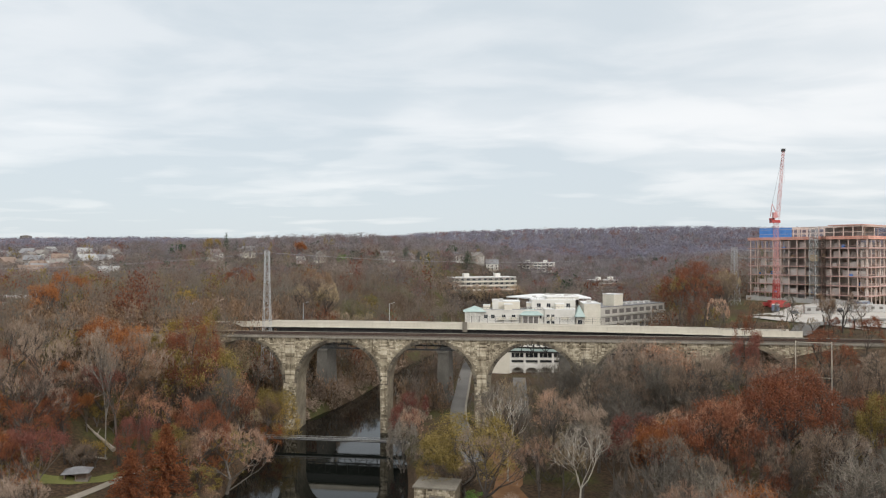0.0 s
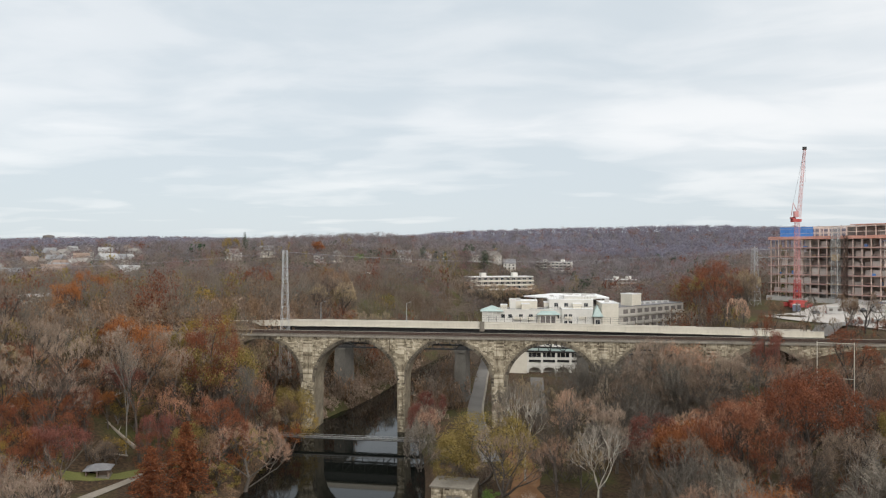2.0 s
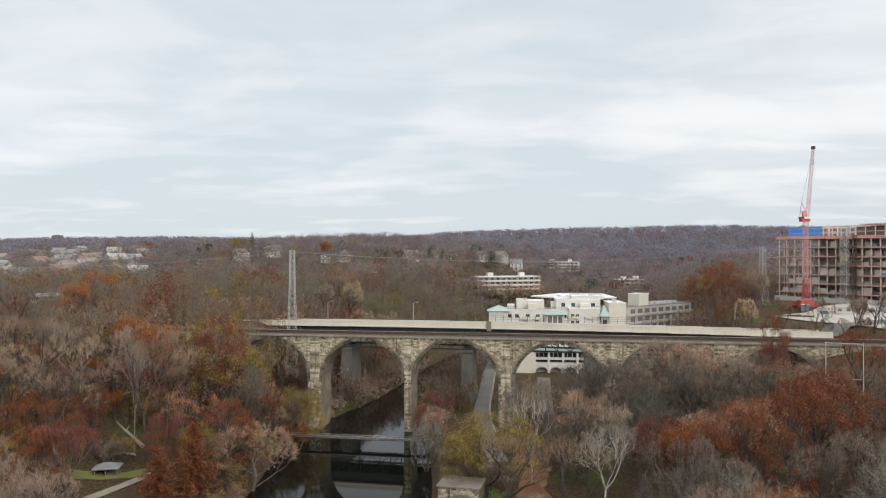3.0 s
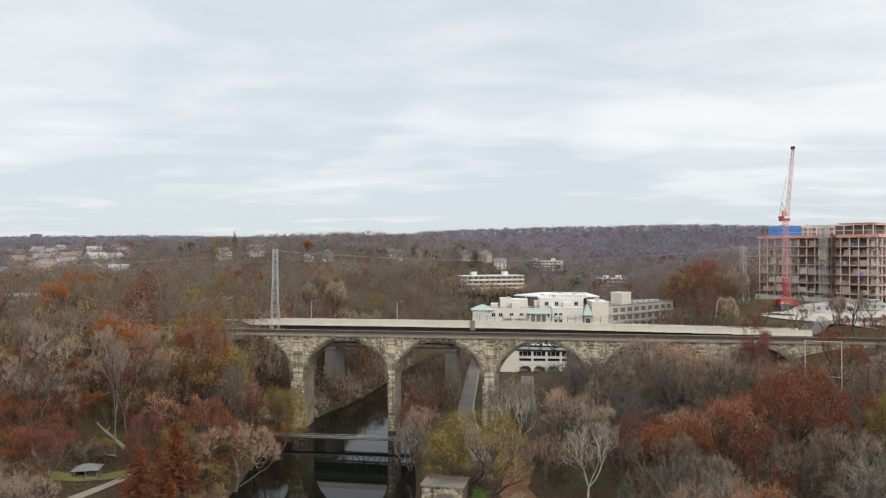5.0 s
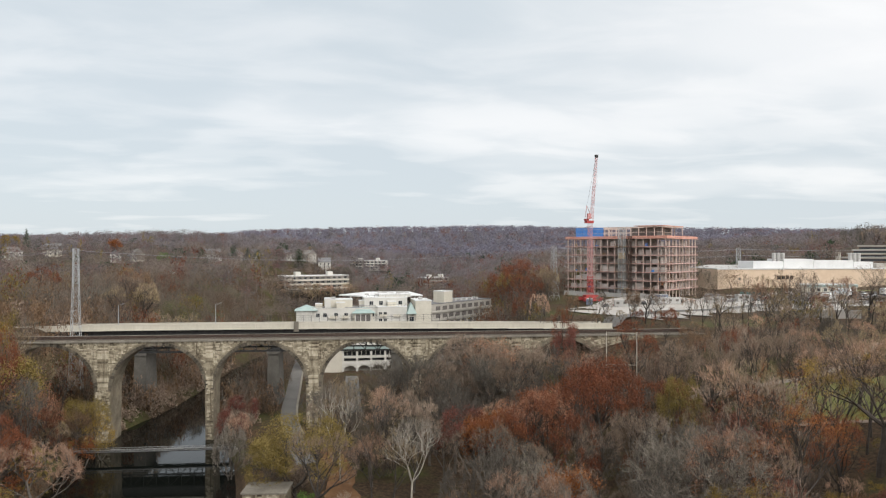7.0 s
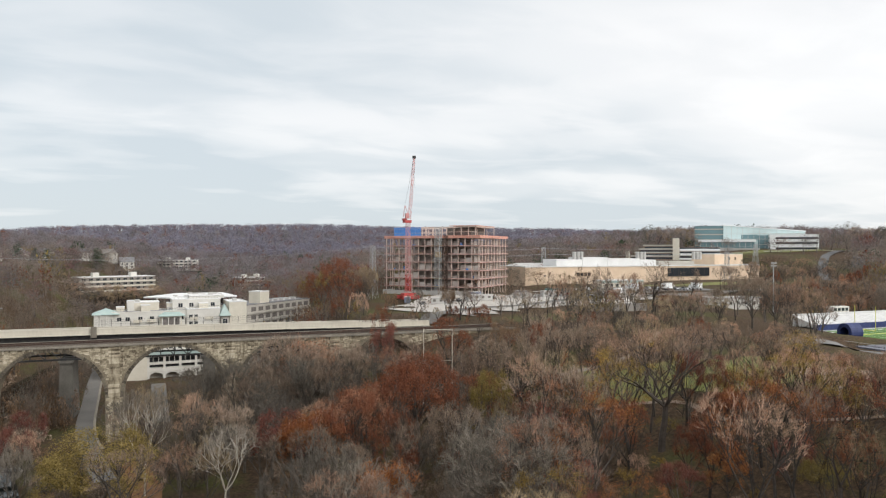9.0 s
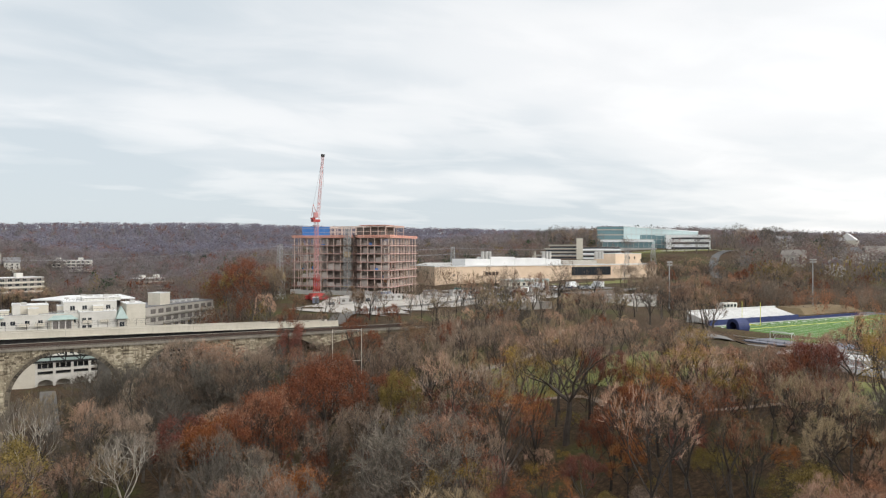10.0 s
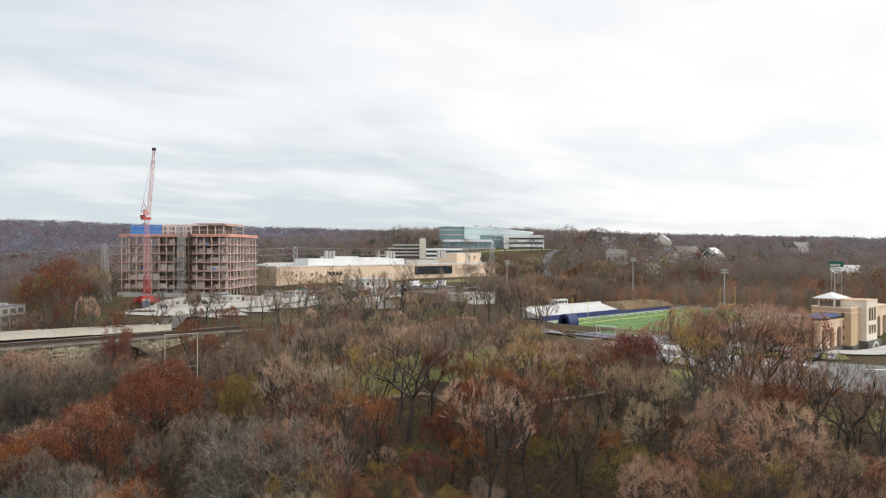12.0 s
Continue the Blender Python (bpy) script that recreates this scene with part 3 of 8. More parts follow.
def lattice(s, base, top, w0, w1, bay, r):
    """A square lattice mast from base to top: four legs with crossed bracing."""
    base, top = Vector(base), Vector(top)
    d = top - base
    n = max(2, round(d.length / bay))
    ax = d.normalized()
    a = ax.cross(Vector((0, 1, 0.01))).normalized()
    b = ax.cross(a)
    rings = []
    for k in range(n + 1):
        t = k / n
        w = (w0 + (w1 - w0) * t) / 2
        c = base + d * t
        rings.append([c + a * w + b * w, c - a * w + b * w, c - a * w - b * w, c + a * w - b * w])
    for k in range(n):
        for i in range(4):
            j = (i + 1) % 4
            s.tube(rings[k][i], rings[k + 1][i], r, n=4, cap=False)
            s.tube(rings[k][i], rings[k + 1][j], r * 0.6, n=3, cap=False)
            s.tube(rings[k][j], rings[k + 1][i], r * 0.6, n=3, cap=False)
            s.tube(rings[k + 1][i], rings[k + 1][j], r * 0.6, n=3, cap=False)


def pylon(x, y, z0, z1, wide, label, arms=(0,), turn=0.0, reach=2.6, foot=4.5, split=0.62):
    t = thing("power_pylon", label, "pylon", pose(x, y, 0, 0, 0, turn), "pylons along the railway")
    s = Shape()
    h = z1 - z0
    lattice(s, (0, 0, z0), (0, 0, z0 + h * split), foot, wide, 4.0, 0.075)
    part("lower_mast", s, GALV, t)["kind"] = "stuff"
    s = Shape()
    lattice(s, (0, 0, z0 + h * split), (0, 0, z1), wide, wide * 0.85, 2.0, 0.10)
    part("upper_mast", s, GALV, t)["kind"] = "stuff"
    for a in arms:
        s = Shape()
        s.tube((-reach, 0, z1 - a), (reach, 0, z1 - a), 0.13, n=4)
        s.tube((-reach, 0, z1 - a), (0, 0, z1 - a + 0.9), 0.07, n=3)
        s.tube((reach, 0, z1 - a), (0, 0, z1 - a + 0.9), 0.07, n=3)
        part("cross_arm", s, GALV, t)
    return t


pylon(-57.0, 231.1, 12.0, 53.6, 1.6, "tall slim galvanised lattice pylon beside the viaduct", (), 0, foot=3.4, split=0.75)
pylon(130.5, 319.4, 24.0, 55.4, 2.1, "galvanised lattice pylon among trees below the site", (), 20)
pylon(269.7, 372.7, 33.0, 54.8, 2.6, "galvanised lattice pylon with side arms behind the laboratory", (0.6, 4.2), 60, 3.4)
pylon(405.0, 322.0, 38.0, 56.5, 2.4, "galvanised lattice pylon beside the hill road", (0.6, 3.6), 60, 3.0)
pylon(352.0, 300.0, 33.0, 52.0, 2.2, "galvanised lattice pylon before the laboratory", (0.6, 3.6), 60, 3.0)


def wire(p, q, sag, r=0.024):
    p, q = Vector(p), Vector(q)
    n = 16
    pts = [p.lerp(q, k / n) - Vector((0, 0, 4 * sag * (k / n) * (1 - k / n))) for k in range(n + 1)]
    cu = bpy.data.curves.new("power_line", "CURVE")
    cu.dimensions, cu.bevel_depth, cu.bevel_resolution = "3D", r, 0
    sp = cu.splines.new("POLY")
    sp.points.add(n)
    for o, a in zip(sp.points, pts):
        o.co = (*a, 1)
    cu.materials.append(WIRE)
    tagged(new("power_line", cu), "thin sagging overhead power line between pylons", "power line", "overhead power lines")


for o, drop in ((-0.8, 0.2), (0.8, 0.4)):
    wire((-57 + o, 231.1, 53.4 - drop), (130.5 + o, 319.4, 55.2 - drop), 4.5)
    wire((-57 + o, 231.1, 53.4 - drop), (-260 + o, 262, 51.0 - drop), 4.5)
for o, drop in ((-3.2, 0.7), (3.2, 0.7), (-3.2, 4.3), (3.2, 4.3)):
    wire((130.5 + o * 0.25, 319.4, 55.2 - drop), (269.7 + o * 0.5, 372.7 - o * 0.8, 54.8 - drop), 1.6, 0.04)
    wire((269.7 + o * 0.5, 372.7 - o * 0.8, 54.8 - drop), (405 + o * 0.5, 322 - o * 0.8, 56.5 - drop), 1.6, 0.04)
for k in range(3):
    wire((130.5, 319.4, 54.5 - 3 * k), (144 + 4 * k, 268, 31.0), 1.0, 0.035)


def street_lamp(u, label="tall grey street lamp with one curved arm", reach=1.7):
    m = ROAD_POSE @ pose(u, 12.2, 27.8 + road_sag(u))
    t = thing("street_lamp", label, "street lamp", m, "street lamps on the bridge")
    s = Shape(); s.tube((0, 0, 0), (0, 0, 6.9), 0.16, 0.10, 8)
    part("pole", s, GALV, t)
    s = Shape()
    for k in range(5):
        a, b = k / 5 * 1.3, (k + 1) / 5 * 1.3
        s.tube((math.sin(a) * reach * 0.9, 0, 6.9 + (1 - math.cos(a)) * 0.6), (math.sin(b) * reach * 0.9, 0, 6.9 + (1 - math.cos(b)) * 0.6), 0.06, n=5)
    part("arm", s, GALV, t)
    s = Shape(); s.box(reach * 0.75, reach * 1.15, -0.16, 0.16, 7.22, 7.40)
    part("lamp_head", s, GALV, t)


for u in (-77.3, -33.9, -1.6):
    street_lamp(u)


def bridge_fence():
    t = thing("mesh_fence", "thin dark mesh fence with posts along the far parapet", "fence", ROAD_POSE)
    s = Shape(); s.tube((0, 0, 0), (0, 0, 2.2), 0.06, n=4)
    me = s.mesh("post", DARK_STEEL)
    for k in range(36):
        p = part("post", me, DARK_STEEL, t)
        p.location = (14 + 2.8 * k, 13.1, 28.36)
    for z in (29.2, 29.9, 30.5):
        s = Shape(); s.tube((14, 13.1, z), (112, 13.1, z), 0.028, n=3)
        part("rail", s, DARK_STEEL, t)


bridge_fence()


def stadium_pole(x, y, z0, z1, turn=0.0):
    t = thing("floodlight_pole", "tall slender grey stadium floodlight pole", "floodlight", pose(x, y, z0, 0, 0, turn), "stadium floodlights")
    h = z1 - z0
    s = Shape(); s.tube((0, 0, -0.5), (0, 0, h), 0.32, 0.18, 8)
    part("pole", s, GALV, t)
    for z in (h - 0.2, h - 1.3):
        s = Shape(); s.box(-2.2, 2.2, -0.1, 0.1, z - 0.08, z + 0.08)
        part("crossbar", s, GALV, t)
        for k in range(5):
            s = Shape(); s.box(-2.1 + k * 0.95, -1.6 + k * 0.95, -0.5, 0.05, z + 0.09, z + 0.55)
            part("lamp", s, PAVING, t)


def footbridge():
    a, b = Vector((-50, 195.5, 0)), Vector((-9.5, 190.5, 0))
    ang = math.degrees(math.atan2(b.y - a.y, b.x - a.x))
    n = (b - a).length
    t = thing("footbridge", "narrow low steel footbridge with lattice rails across the creek", "footbridge", pose(a.x, a.y, 0, 0, 0, ang))
    s = Shape(); s.box(0, n, 0, 1.6, 2.0, 2.2)
    part("deck", s, DARK_STEEL, t)
    for y in (0.02, 1.66):
        s = Shape()
        s.box(0, n, y - 0.03, y + 0.03, 2.82, 2.9)
        s.box(0, n, y - 0.03, y + 0.03, 2.21, 2.28)
        k = 0.0
        up = True
        while k < n - 0.1:
            s.tube((k, y, 2.25), (k, y, 2.85), 0.03, n=4)
            s.tube((k, y, 2.25 if up else 2.85), (min(k + 1.3, n), y, 2.85 if up else 2.25), 0.025, n=4)
            k += 1.3; up = not up
        part("railing", s, OLD_GALV, t)
    for u in (0.5, n - 0.5):
        s = Shape(); s.box(u - 1.0, u + 1.0, -0.4, 2.0, -1.5, 1.98)
        part("abutment", s, OLD_CONCRETE, t)


footbridge()


def signal_frame():
    t = thing("signal_gantry", "pale weathered portal frame of two poles with crossbars", "gantry", None)
    g = ground_at(83.2, 168.4)
    a, b = Vector((83.2, 168.4, 32.2)), Vector((88.6, 162.6, 32.6))
    for p in (a, b):
        s = Shape(); s.tube((p.x, p.y, g - 0.5), p, 0.11, 0.09, 6)
        part("pole", s, CONCRETE, t)
    for z in (0.0, -8.0):
        s = Shape(); s.tube(a + Vector((0, 0, z - 0.3)), b + Vector((0, 0, z - 0.3)), 0.075, n=5)
        part("crossbar", s, CONCRETE, t)


signal_frame()


def tower_crane():
    x, y, g = 142.0, 304.0, 30.4
    t = thing("tower_crane", "red luffing crane with raised pale lattice jib on the site", "crane", pose(x, y, g))
    s = Shape()
    s.slab([(-3.0, -2.4), (3.0, -2.4), (2.6, 2.4), (-2.6, 2.4)], 0.4, 2.4)
    s.box(-4.4, 4.4, -3.8, -2.4, -0.3, 1.4)
    s.box(-4.4, 4.4, 2.4, 3.8, -0.3, 1.4)
    part("carrier", s, RED_STEEL, t)
    s = Shape(); lattice(s, (0, 0, 3.0), (0, 0, 11.0), 2.2, 1.9, 2.0, 0.13)
    part("base_mast", s, RED_STEEL, t)
    s = Shape(); lattice(s, (0, 0, 11.0), (0, 0, 35.5), 1.7, 1.6, 2.2, 0.075)
    part("mast", s, PINK_STEEL, t, "faded red lattice mast")
    s = Shape()
    s.slab([(-2.2, -1.3), (1.3, -1.3), (1.3, 1.3), (-2.2, 1.3)], 35.4, 36.6)
    s.box(-2.6, -1.0, -1.0, 1.0, 36.6, 37.4)
    part("slewing_platform", s, RED_STEEL, t)
    s = Shape(); s.box(-1.9, -0.2, -1.9, -0.6, 37.4, 39.8)
    part("cab", s, PINK_STEEL, t)
    s = Shape()
    s.tube((-2.4, 0, 38), (-1.6, 0, 43.5), 0.14, n=4); s.tube((0.8, 0, 38), (-1.6, 0, 43.5), 0.14, n=4)
    part("a_frame", s, PINK_STEEL, t)
    s = Shape(); lattice(s, (0.7, 0, 37.2), (3.0, -0.4, 66.0), 1.25, 0.8, 1.7, 0.055)
    part("jib", s, PINK_STEEL, t, "pale red lattice jib")
    s = Shape(); s.box(2.3, 3.7, -0.9, 0.1, 65.8, 67.0)
    part("jib_head", s, DARK_STEEL, t)
    s = Shape()
    s.tube((-1.6, 0, 43.5), (2.9, -0.4, 66.0), 0.05, n=3); s.tube((3.3, -0.4, 65.9), (3.3, -0.4, 52), 0.04, n=3)
    part("hoist_rope", s, DARK_STEEL, t)


tower_crane()
# ---- the steel and concrete frame under construction ----
FRAME = paint("raw_floor_concrete", [(0.52, 0.41, 0.355), (0.64, 0.515, 0.45), (0.72, 0.60, 0.535)], 0.3, 3, 0.85)
NET = paint("orange_red_guard_net", [(0.50, 0.22, 0.16), (0.62, 0.31, 0.24), (0.70, 0.43, 0.35)], 0.25, 3, 0.85)
FADED_NET = paint("faded_pink_guard_net", [(0.34, 0.20, 0.175), (0.46, 0.30, 0.265), (0.58, 0.42, 0.375)], 0.12, 2, 0.85)
# inner concrete toned down for the shade between the floors
SHELL = paint("shade_toned_inner_concrete", [(0.230, 0.203, 0.185), (0.351, 0.317, 0.290), (0.499, 0.459, 0.425)], 0.4, 3, 0.9, object_=0.5)
BLUE = paint("blue_tarpaulin", [(0.05, 0.17, 0.48), (0.075, 0.24, 0.62), (0.12, 0.32, 0.70)], 0.5, 3, 0.6)
INNER = paint("grey_block_infill", [(0.42, 0.38, 0.35), (0.53, 0.485, 0.45), (0.62, 0.575, 0.54)], 0.4, 3, 0.9, object_=0.3)
# one dark colour carries the shade of cores, recesses and openings
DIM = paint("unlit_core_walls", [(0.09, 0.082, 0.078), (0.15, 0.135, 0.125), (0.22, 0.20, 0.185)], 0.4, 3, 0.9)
TIMBER = paint("raw_timber", [(0.30, 0.22, 0.13), (0.42, 0.32, 0.20), (0.52, 0.41, 0.27)], 0.6, 4, 0.85)
SITE_POSE = pose(181.0, 304.0, 30.3, 0, 0, 127.6)


def building_frame():
    """Local x runs along the long front from its near corner, local -y is the short side's way back."""
    t = thing("unfinished_building", "seven storey concrete frame under construction with orange guard nets", "building", SITE_POSE)
    L, W, H, N = 53.0, 40.0, 4.15, 7
    cols_x = [0.4 + (L - 0.8) * k / 14 for k in range(15)]
    cols_y = [-0.4 - (W - 0.8) * k / 9 for k in range(10)]
    s = Shape(); s.box(-0.2, 0.2, -0.2, 0.2, 0, H - 0.32)
    col = s.mesh("column", FRAME)
    rng = random.Random(3)
    for f in range(N + 1):
        z = f * H
        s = Shape(); s.box(-0.5, L + 0.5, -W - 0.5, 0.5, z - 0.32, z)
        part("floor_slab", s, FRAME, t)
        if f:
            for side, (x0, x1, y0, y1) in {"a": (-0.6, L + 0.6, 0.5, 0.58), "b": (-0.58, -0.5, -W - 0.6, 0.5)}.items():
                s = Shape(); s.box(x0, x1, y0, y1, z - 0.3, z + 0.22)
                s.box(x0, x1, y0, y1, z + 0.95, z + 1.05)
                if f == N:
                    s.box(x0, x1, y0, y1, z + 0.3, z + 0.9)
                part("guard_net", s, NET if f == N else FADED_NET, t)
        if f < N:
            for x in cols_x:
                for y in cols_y:
                    if x in (cols_x[0], cols_x[-1]) or y in (cols_y[0], cols_y[-1]) or f == N - 1 and False:
                        c = part("column", col, FRAME, t)
                        c.location = (x, y, z)
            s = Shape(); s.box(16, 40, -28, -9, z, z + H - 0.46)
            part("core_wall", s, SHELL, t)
            for k in range(14):
                if rng.random() < (0.8 if f < 4 else 0.65 if f < 5 else 0.4):
                    a, b = cols_x[k] + 0.4, cols_x[k + 1] - 0.4
                    s = Shape(); d = rng.choice((-0.9, -2.4)) if f < 5 else -2.4
                    s.box(a, b, d - 0.2, d, z, z + H * rng.uniform(0.35, 0.8))
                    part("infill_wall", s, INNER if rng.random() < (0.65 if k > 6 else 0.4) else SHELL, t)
            for k in range(9):
                if rng.random() < 0.5:
                    a, b = cols_y[k + 1] + 0.4, cols_y[k] - 0.4
                    s = Shape(); s.box(3.0, 3.2, a, b, z, z + H * rng.uniform(0.5, 0.9))
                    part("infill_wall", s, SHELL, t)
            for k in range(5):
                x, y = rng.uniform(2, L - 3), rng.uniform(-6, -1.5)
                s = Shape(); s.box(x, x + rng.uniform(0.8, 2.4), y, y + 1.0, z + 0.01, z + rng.uniform(0.6, 1.7))
                part("pallet", s, rng.choice((TIMBER, BLUE, INNER, PAVING)), t)
            s = Shape()
            x0 = 3.5
            for q in range(9):
                s.box(x0 + q * 0.5, x0 + q * 0.5 + 0.5, -8.2, -6.6, z + q * H / 9, z + q * H / 9 + 0.2)
            part("stair_flight", s, DARK_STEEL, t)
    # penthouse frame, its left part wrapped in blue sheeting
    z0, h = N * H, 5.6
    for x in [3.5 + k * 4.0 for k in range(12)]:
        for y in (-4.0, -16.0, -30.0):
            s = Shape(); s.box(x - 0.16, x + 0.16, y - 0.16, y + 0.16, z0, z0 + h)
            part("steel_post", s, FRAME, t)
    for y in (-4.0, -16.0, -30.0):
        s = Shape()
        s.box(3.2, 47.8, y - 0.16, y + 0.16, z0 + h - 0.35, z0 + h)
        s.box(3.2, 47.8, y - 0.12, y + 0.12, z0 + h * 0.5, z0 + h * 0.5 + 0.22)
        part("steel_beam", s, FRAME, t)
    for x in (3.5, 19.5, 35.5):
        s = Shape(); s.box(x - 0.16, x + 0.16, -30, -4, z0 + h - 0.35, z0 + h)
        part("steel_beam", s, FRAME, t)
    s = Shape(); s.box(3.2, 17.0, -30, -8, z0 + h, z0 + h + 0.3)
    part("roof_deck", s, FRAME, t)
    s = Shape(); s.box(3.0, 18.0, -30.4, -3.6, z0 + h + 0.3, z0 + h + 0.55)
    part("guard_net", s, NET, t)
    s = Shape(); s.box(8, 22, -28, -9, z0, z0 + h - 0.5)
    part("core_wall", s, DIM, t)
    for k in range(5):
        s = Shape(); a = 34.2 + k * 3.1
        s.box(a, a + 3.02, -3.75, -3.6, z0 + 0.05, z0 + h - 0.1)
        part("tarpaulin", s, BLUE, t)
    s = Shape(); s.box(49.75, 49.9, -16, -3.6, z0 + 0.05, z0 + h - 0.1)
    part("tarpaulin", s, BLUE, t)
    for k in range(3):
        s = Shape(); s.box(34, 49.8, -3.55, -3.5, z0 + 0.2 + k * 2.2, z0 + 0.34 + k * 2.2)
        part("lashing", s, PAVING, t)
    # hoist tower on the front
    s = Shape(); lattice(s, (21.5, 2.2, -0.5), (21.5, 2.2, z0 + 5.0), 2.6, 2.6, 2.1, 0.12)
    part("hoist_mast", s, GALV, t)
    s = Shape(); lattice(s, (17.6, 1.6, -0.5), (17.6, 1.6, z0 + 1.0), 1.3, 1.3, 2.1, 0.09)
    part("hoist_mast", s, RUST, t)
    s = Shape(); s.box(20.3, 22.7, 1.0, 3.4, 19.0, 21.8)
    part("hoist_cage", s, TIMBER, t)
    for f in range(N):
        s = Shape(); s.box(19.8, 25.0, 0.6, 3.2, f * H + 0.0, f * H + 0.16)
        part("landing", s, TIMBER, t)
    s = Shape(); s.box(-1.0, L + 1.0, -W - 1, 1.0, -3.0, -0.46)
    part("footing", s, PAVING, t)


building_frame()


def site_clutter():
    rng = random.Random(8)
    def boxy(name, label, cat, x, y, w, d, h, mat, turn):
        g = ground_at(x, y)
        t = thing(name, label, cat, pose(x, y, g + 0.25, 0, 0, turn), "site things")
        s = Shape(); s.box(-w / 2, w / 2, -d / 2, d / 2, 0.15, h)
        part("body", s, mat, t)
        s = Shape(); s.box(-w / 2 - 0.1, w / 2 + 0.1, -d / 2 - 0.1, d / 2 + 0.1, h, h + 0.15)
        part("roof", s, PAVING, t)
        s = Shape(); s.box(-w / 2 + 0.2, w / 2 - 0.2, -d / 2 + 0.2, d / 2 - 0.2, -0.6, 0.15)
        part("plinth", s, DIM, t)
        for k in range(max(1, int(w // 3))):
            s = Shape(); a = -w / 2 + 0.7 + 3 * k
            s.box(a, a + 1.3, -d / 2 - 0.04, -d / 2, h * 0.45, h * 0.8)
            part("window", s, DIM, t)
    for x, y, w, d, h, turn in ((148, 282, 9, 3, 2.8, -20), (166, 279, 12, 3, 2.8, -10), (188, 277, 8, 3, 2.6, 4), (205, 276, 12, 3.2, 3.0, -6), (222, 268, 12, 3, 2.8, -4), (238, 262, 10, 3, 3, -8)):
        boxy("site_cabin", "white site cabin on the building site", "cabin", x, y, w, d, h, PAVING, turn)
    for x, y, w, d, h, turn in ((172, 293, 7, 2.5, 2.4, 30), (196, 290, 6, 2.5, 2.4, -15), (138, 296, 6, 2.5, 2.5, 60)):
        boxy("shipping_container", "dull blue shipping container on the building site", "container", x, y, w, d, h, paint("container_blue", [(0.12, 0.15, 0.22), (0.18, 0.21, 0.28), (0.26, 0.28, 0.33)], 0.4, 3, 0.6), turn)
    t = thing("concrete_wall", "long pale concrete site wall below the frame", "wall", pose(181.0, 304.0, 30.0, 0, 0, 127.6))
    for k in range(9):
        s = Shape(); s.box(-4 + k * 6.2, 2.15 + k * 6.2, 5.0, 5.4, -3, 2.3 + 0.25 * (k % 3))
        part("wall_panel", s, PAVING, t)


site_clutter()


def retaining_wall():
    t = thing("retaining_wall", "long pale concrete retaining wall above the wooded slope", "wall", pose(179.8, 214.6, 29.4, 0, 0, -29.2))
    n = 8
    for k in range(n):
        s = Shape(); s.box(k * 19.3 / n + 0.03, (k + 1) * 19.3 / n - 0.03, 0, 0.5, -2.0, 2.9)
        part("wall_panel", s, SITE_DUST, t)
    s = Shape(); s.box(-0.1, 19.3 + 0.1, -0.12, 0.62, 2.9, 3.15)
    part("coping", s, PAVING, t)
    c = thing("shipping_container", "teal shipping container on the building site", "container", pose(219.2, 293.8, 30.7, 0, 0, -38), "site things")
    s = Shape(); s.box(-4.5, 4.5, -1.3, 1.3, 0, 2.7)
    part("body", s, TEAL, c)
    for k in range(12):
        s = Shape(); s.box(-4.3 + k * 0.75, -4.0 + k * 0.75, -1.36, -1.3, 0.15, 2.55)
        part("rib", s, TEAL, c)
    s = Shape(); s.box(-4.55, 4.55, -1.35, 1.35, 2.7, 2.8)
    part("roof", s, TEAL, c)


TEAL = paint("teal_container_paint", [(0.03, 0.14, 0.14), (0.05, 0.20, 0.20), (0.10, 0.27, 0.26)], 0.5, 3, 0.55)
retaining_wall()
# ---- buildings ----
WHITE_WALL = paint("off_white_render", [(0.50, 0.485, 0.44), (0.60, 0.583, 0.535), (0.68, 0.66, 0.61)], 0.12, 1.5, 0.85)
CREAM_WALL = paint("cream_render", [(0.50, 0.46, 0.38), (0.60, 0.56, 0.47), (0.68, 0.64, 0.55)], 0.12, 1.5, 0.85)
GREY_WALL = paint("grey_beige_concrete", [(0.33, 0.31, 0.27), (0.42, 0.395, 0.35), (0.50, 0.475, 0.43)], 0.12, 1.5, 0.85)
TAN_WALL = paint("tan_brick", [(0.44, 0.30, 0.18), (0.54, 0.385, 0.245), (0.62, 0.46, 0.31)], 0.15, 3, 0.88)
TAN_PALE = paint("pale_tan_cast_stone", [(0.60, 0.45, 0.32), (0.69, 0.535, 0.39), (0.76, 0.61, 0.47)], 0.2, 3, 0.85)
DARK_STONE = paint("dark_grey_base_stone", [(0.07, 0.065, 0.065), (0.12, 0.115, 0.11), (0.19, 0.18, 0.17)], 0.6, 4, 0.9, bump=0.3)
WHITE_ROOF = paint("white_roof_membrane", [(0.55, 0.55, 0.54), (0.66, 0.66, 0.65), (0.74, 0.74, 0.73)], 0.1, 1.2, 0.8)
GREEN_ROOF = paint("pale_green_metal_roof", [(0.25, 0.33, 0.31), (0.33, 0.42, 0.395), (0.42, 0.50, 0.47)], 0.3, 3, 0.55)
GREY_ROOF = paint("grey_shingle_roof", [(0.13, 0.13, 0.135), (0.20, 0.20, 0.205), (0.28, 0.275, 0.275)], 0.3, 4, 0.9)
SLATE = paint("weathered_grey_shingles", [(0.22, 0.22, 0.215), (0.31, 0.31, 0.30), (0.40, 0.395, 0.38)], 0.5, 5, 0.9)
BROWN_WALL = paint("brown_timber_cladding", [(0.15, 0.105, 0.08), (0.22, 0.16, 0.125), (0.30, 0.225, 0.18)], 0.3, 3, 0.85)
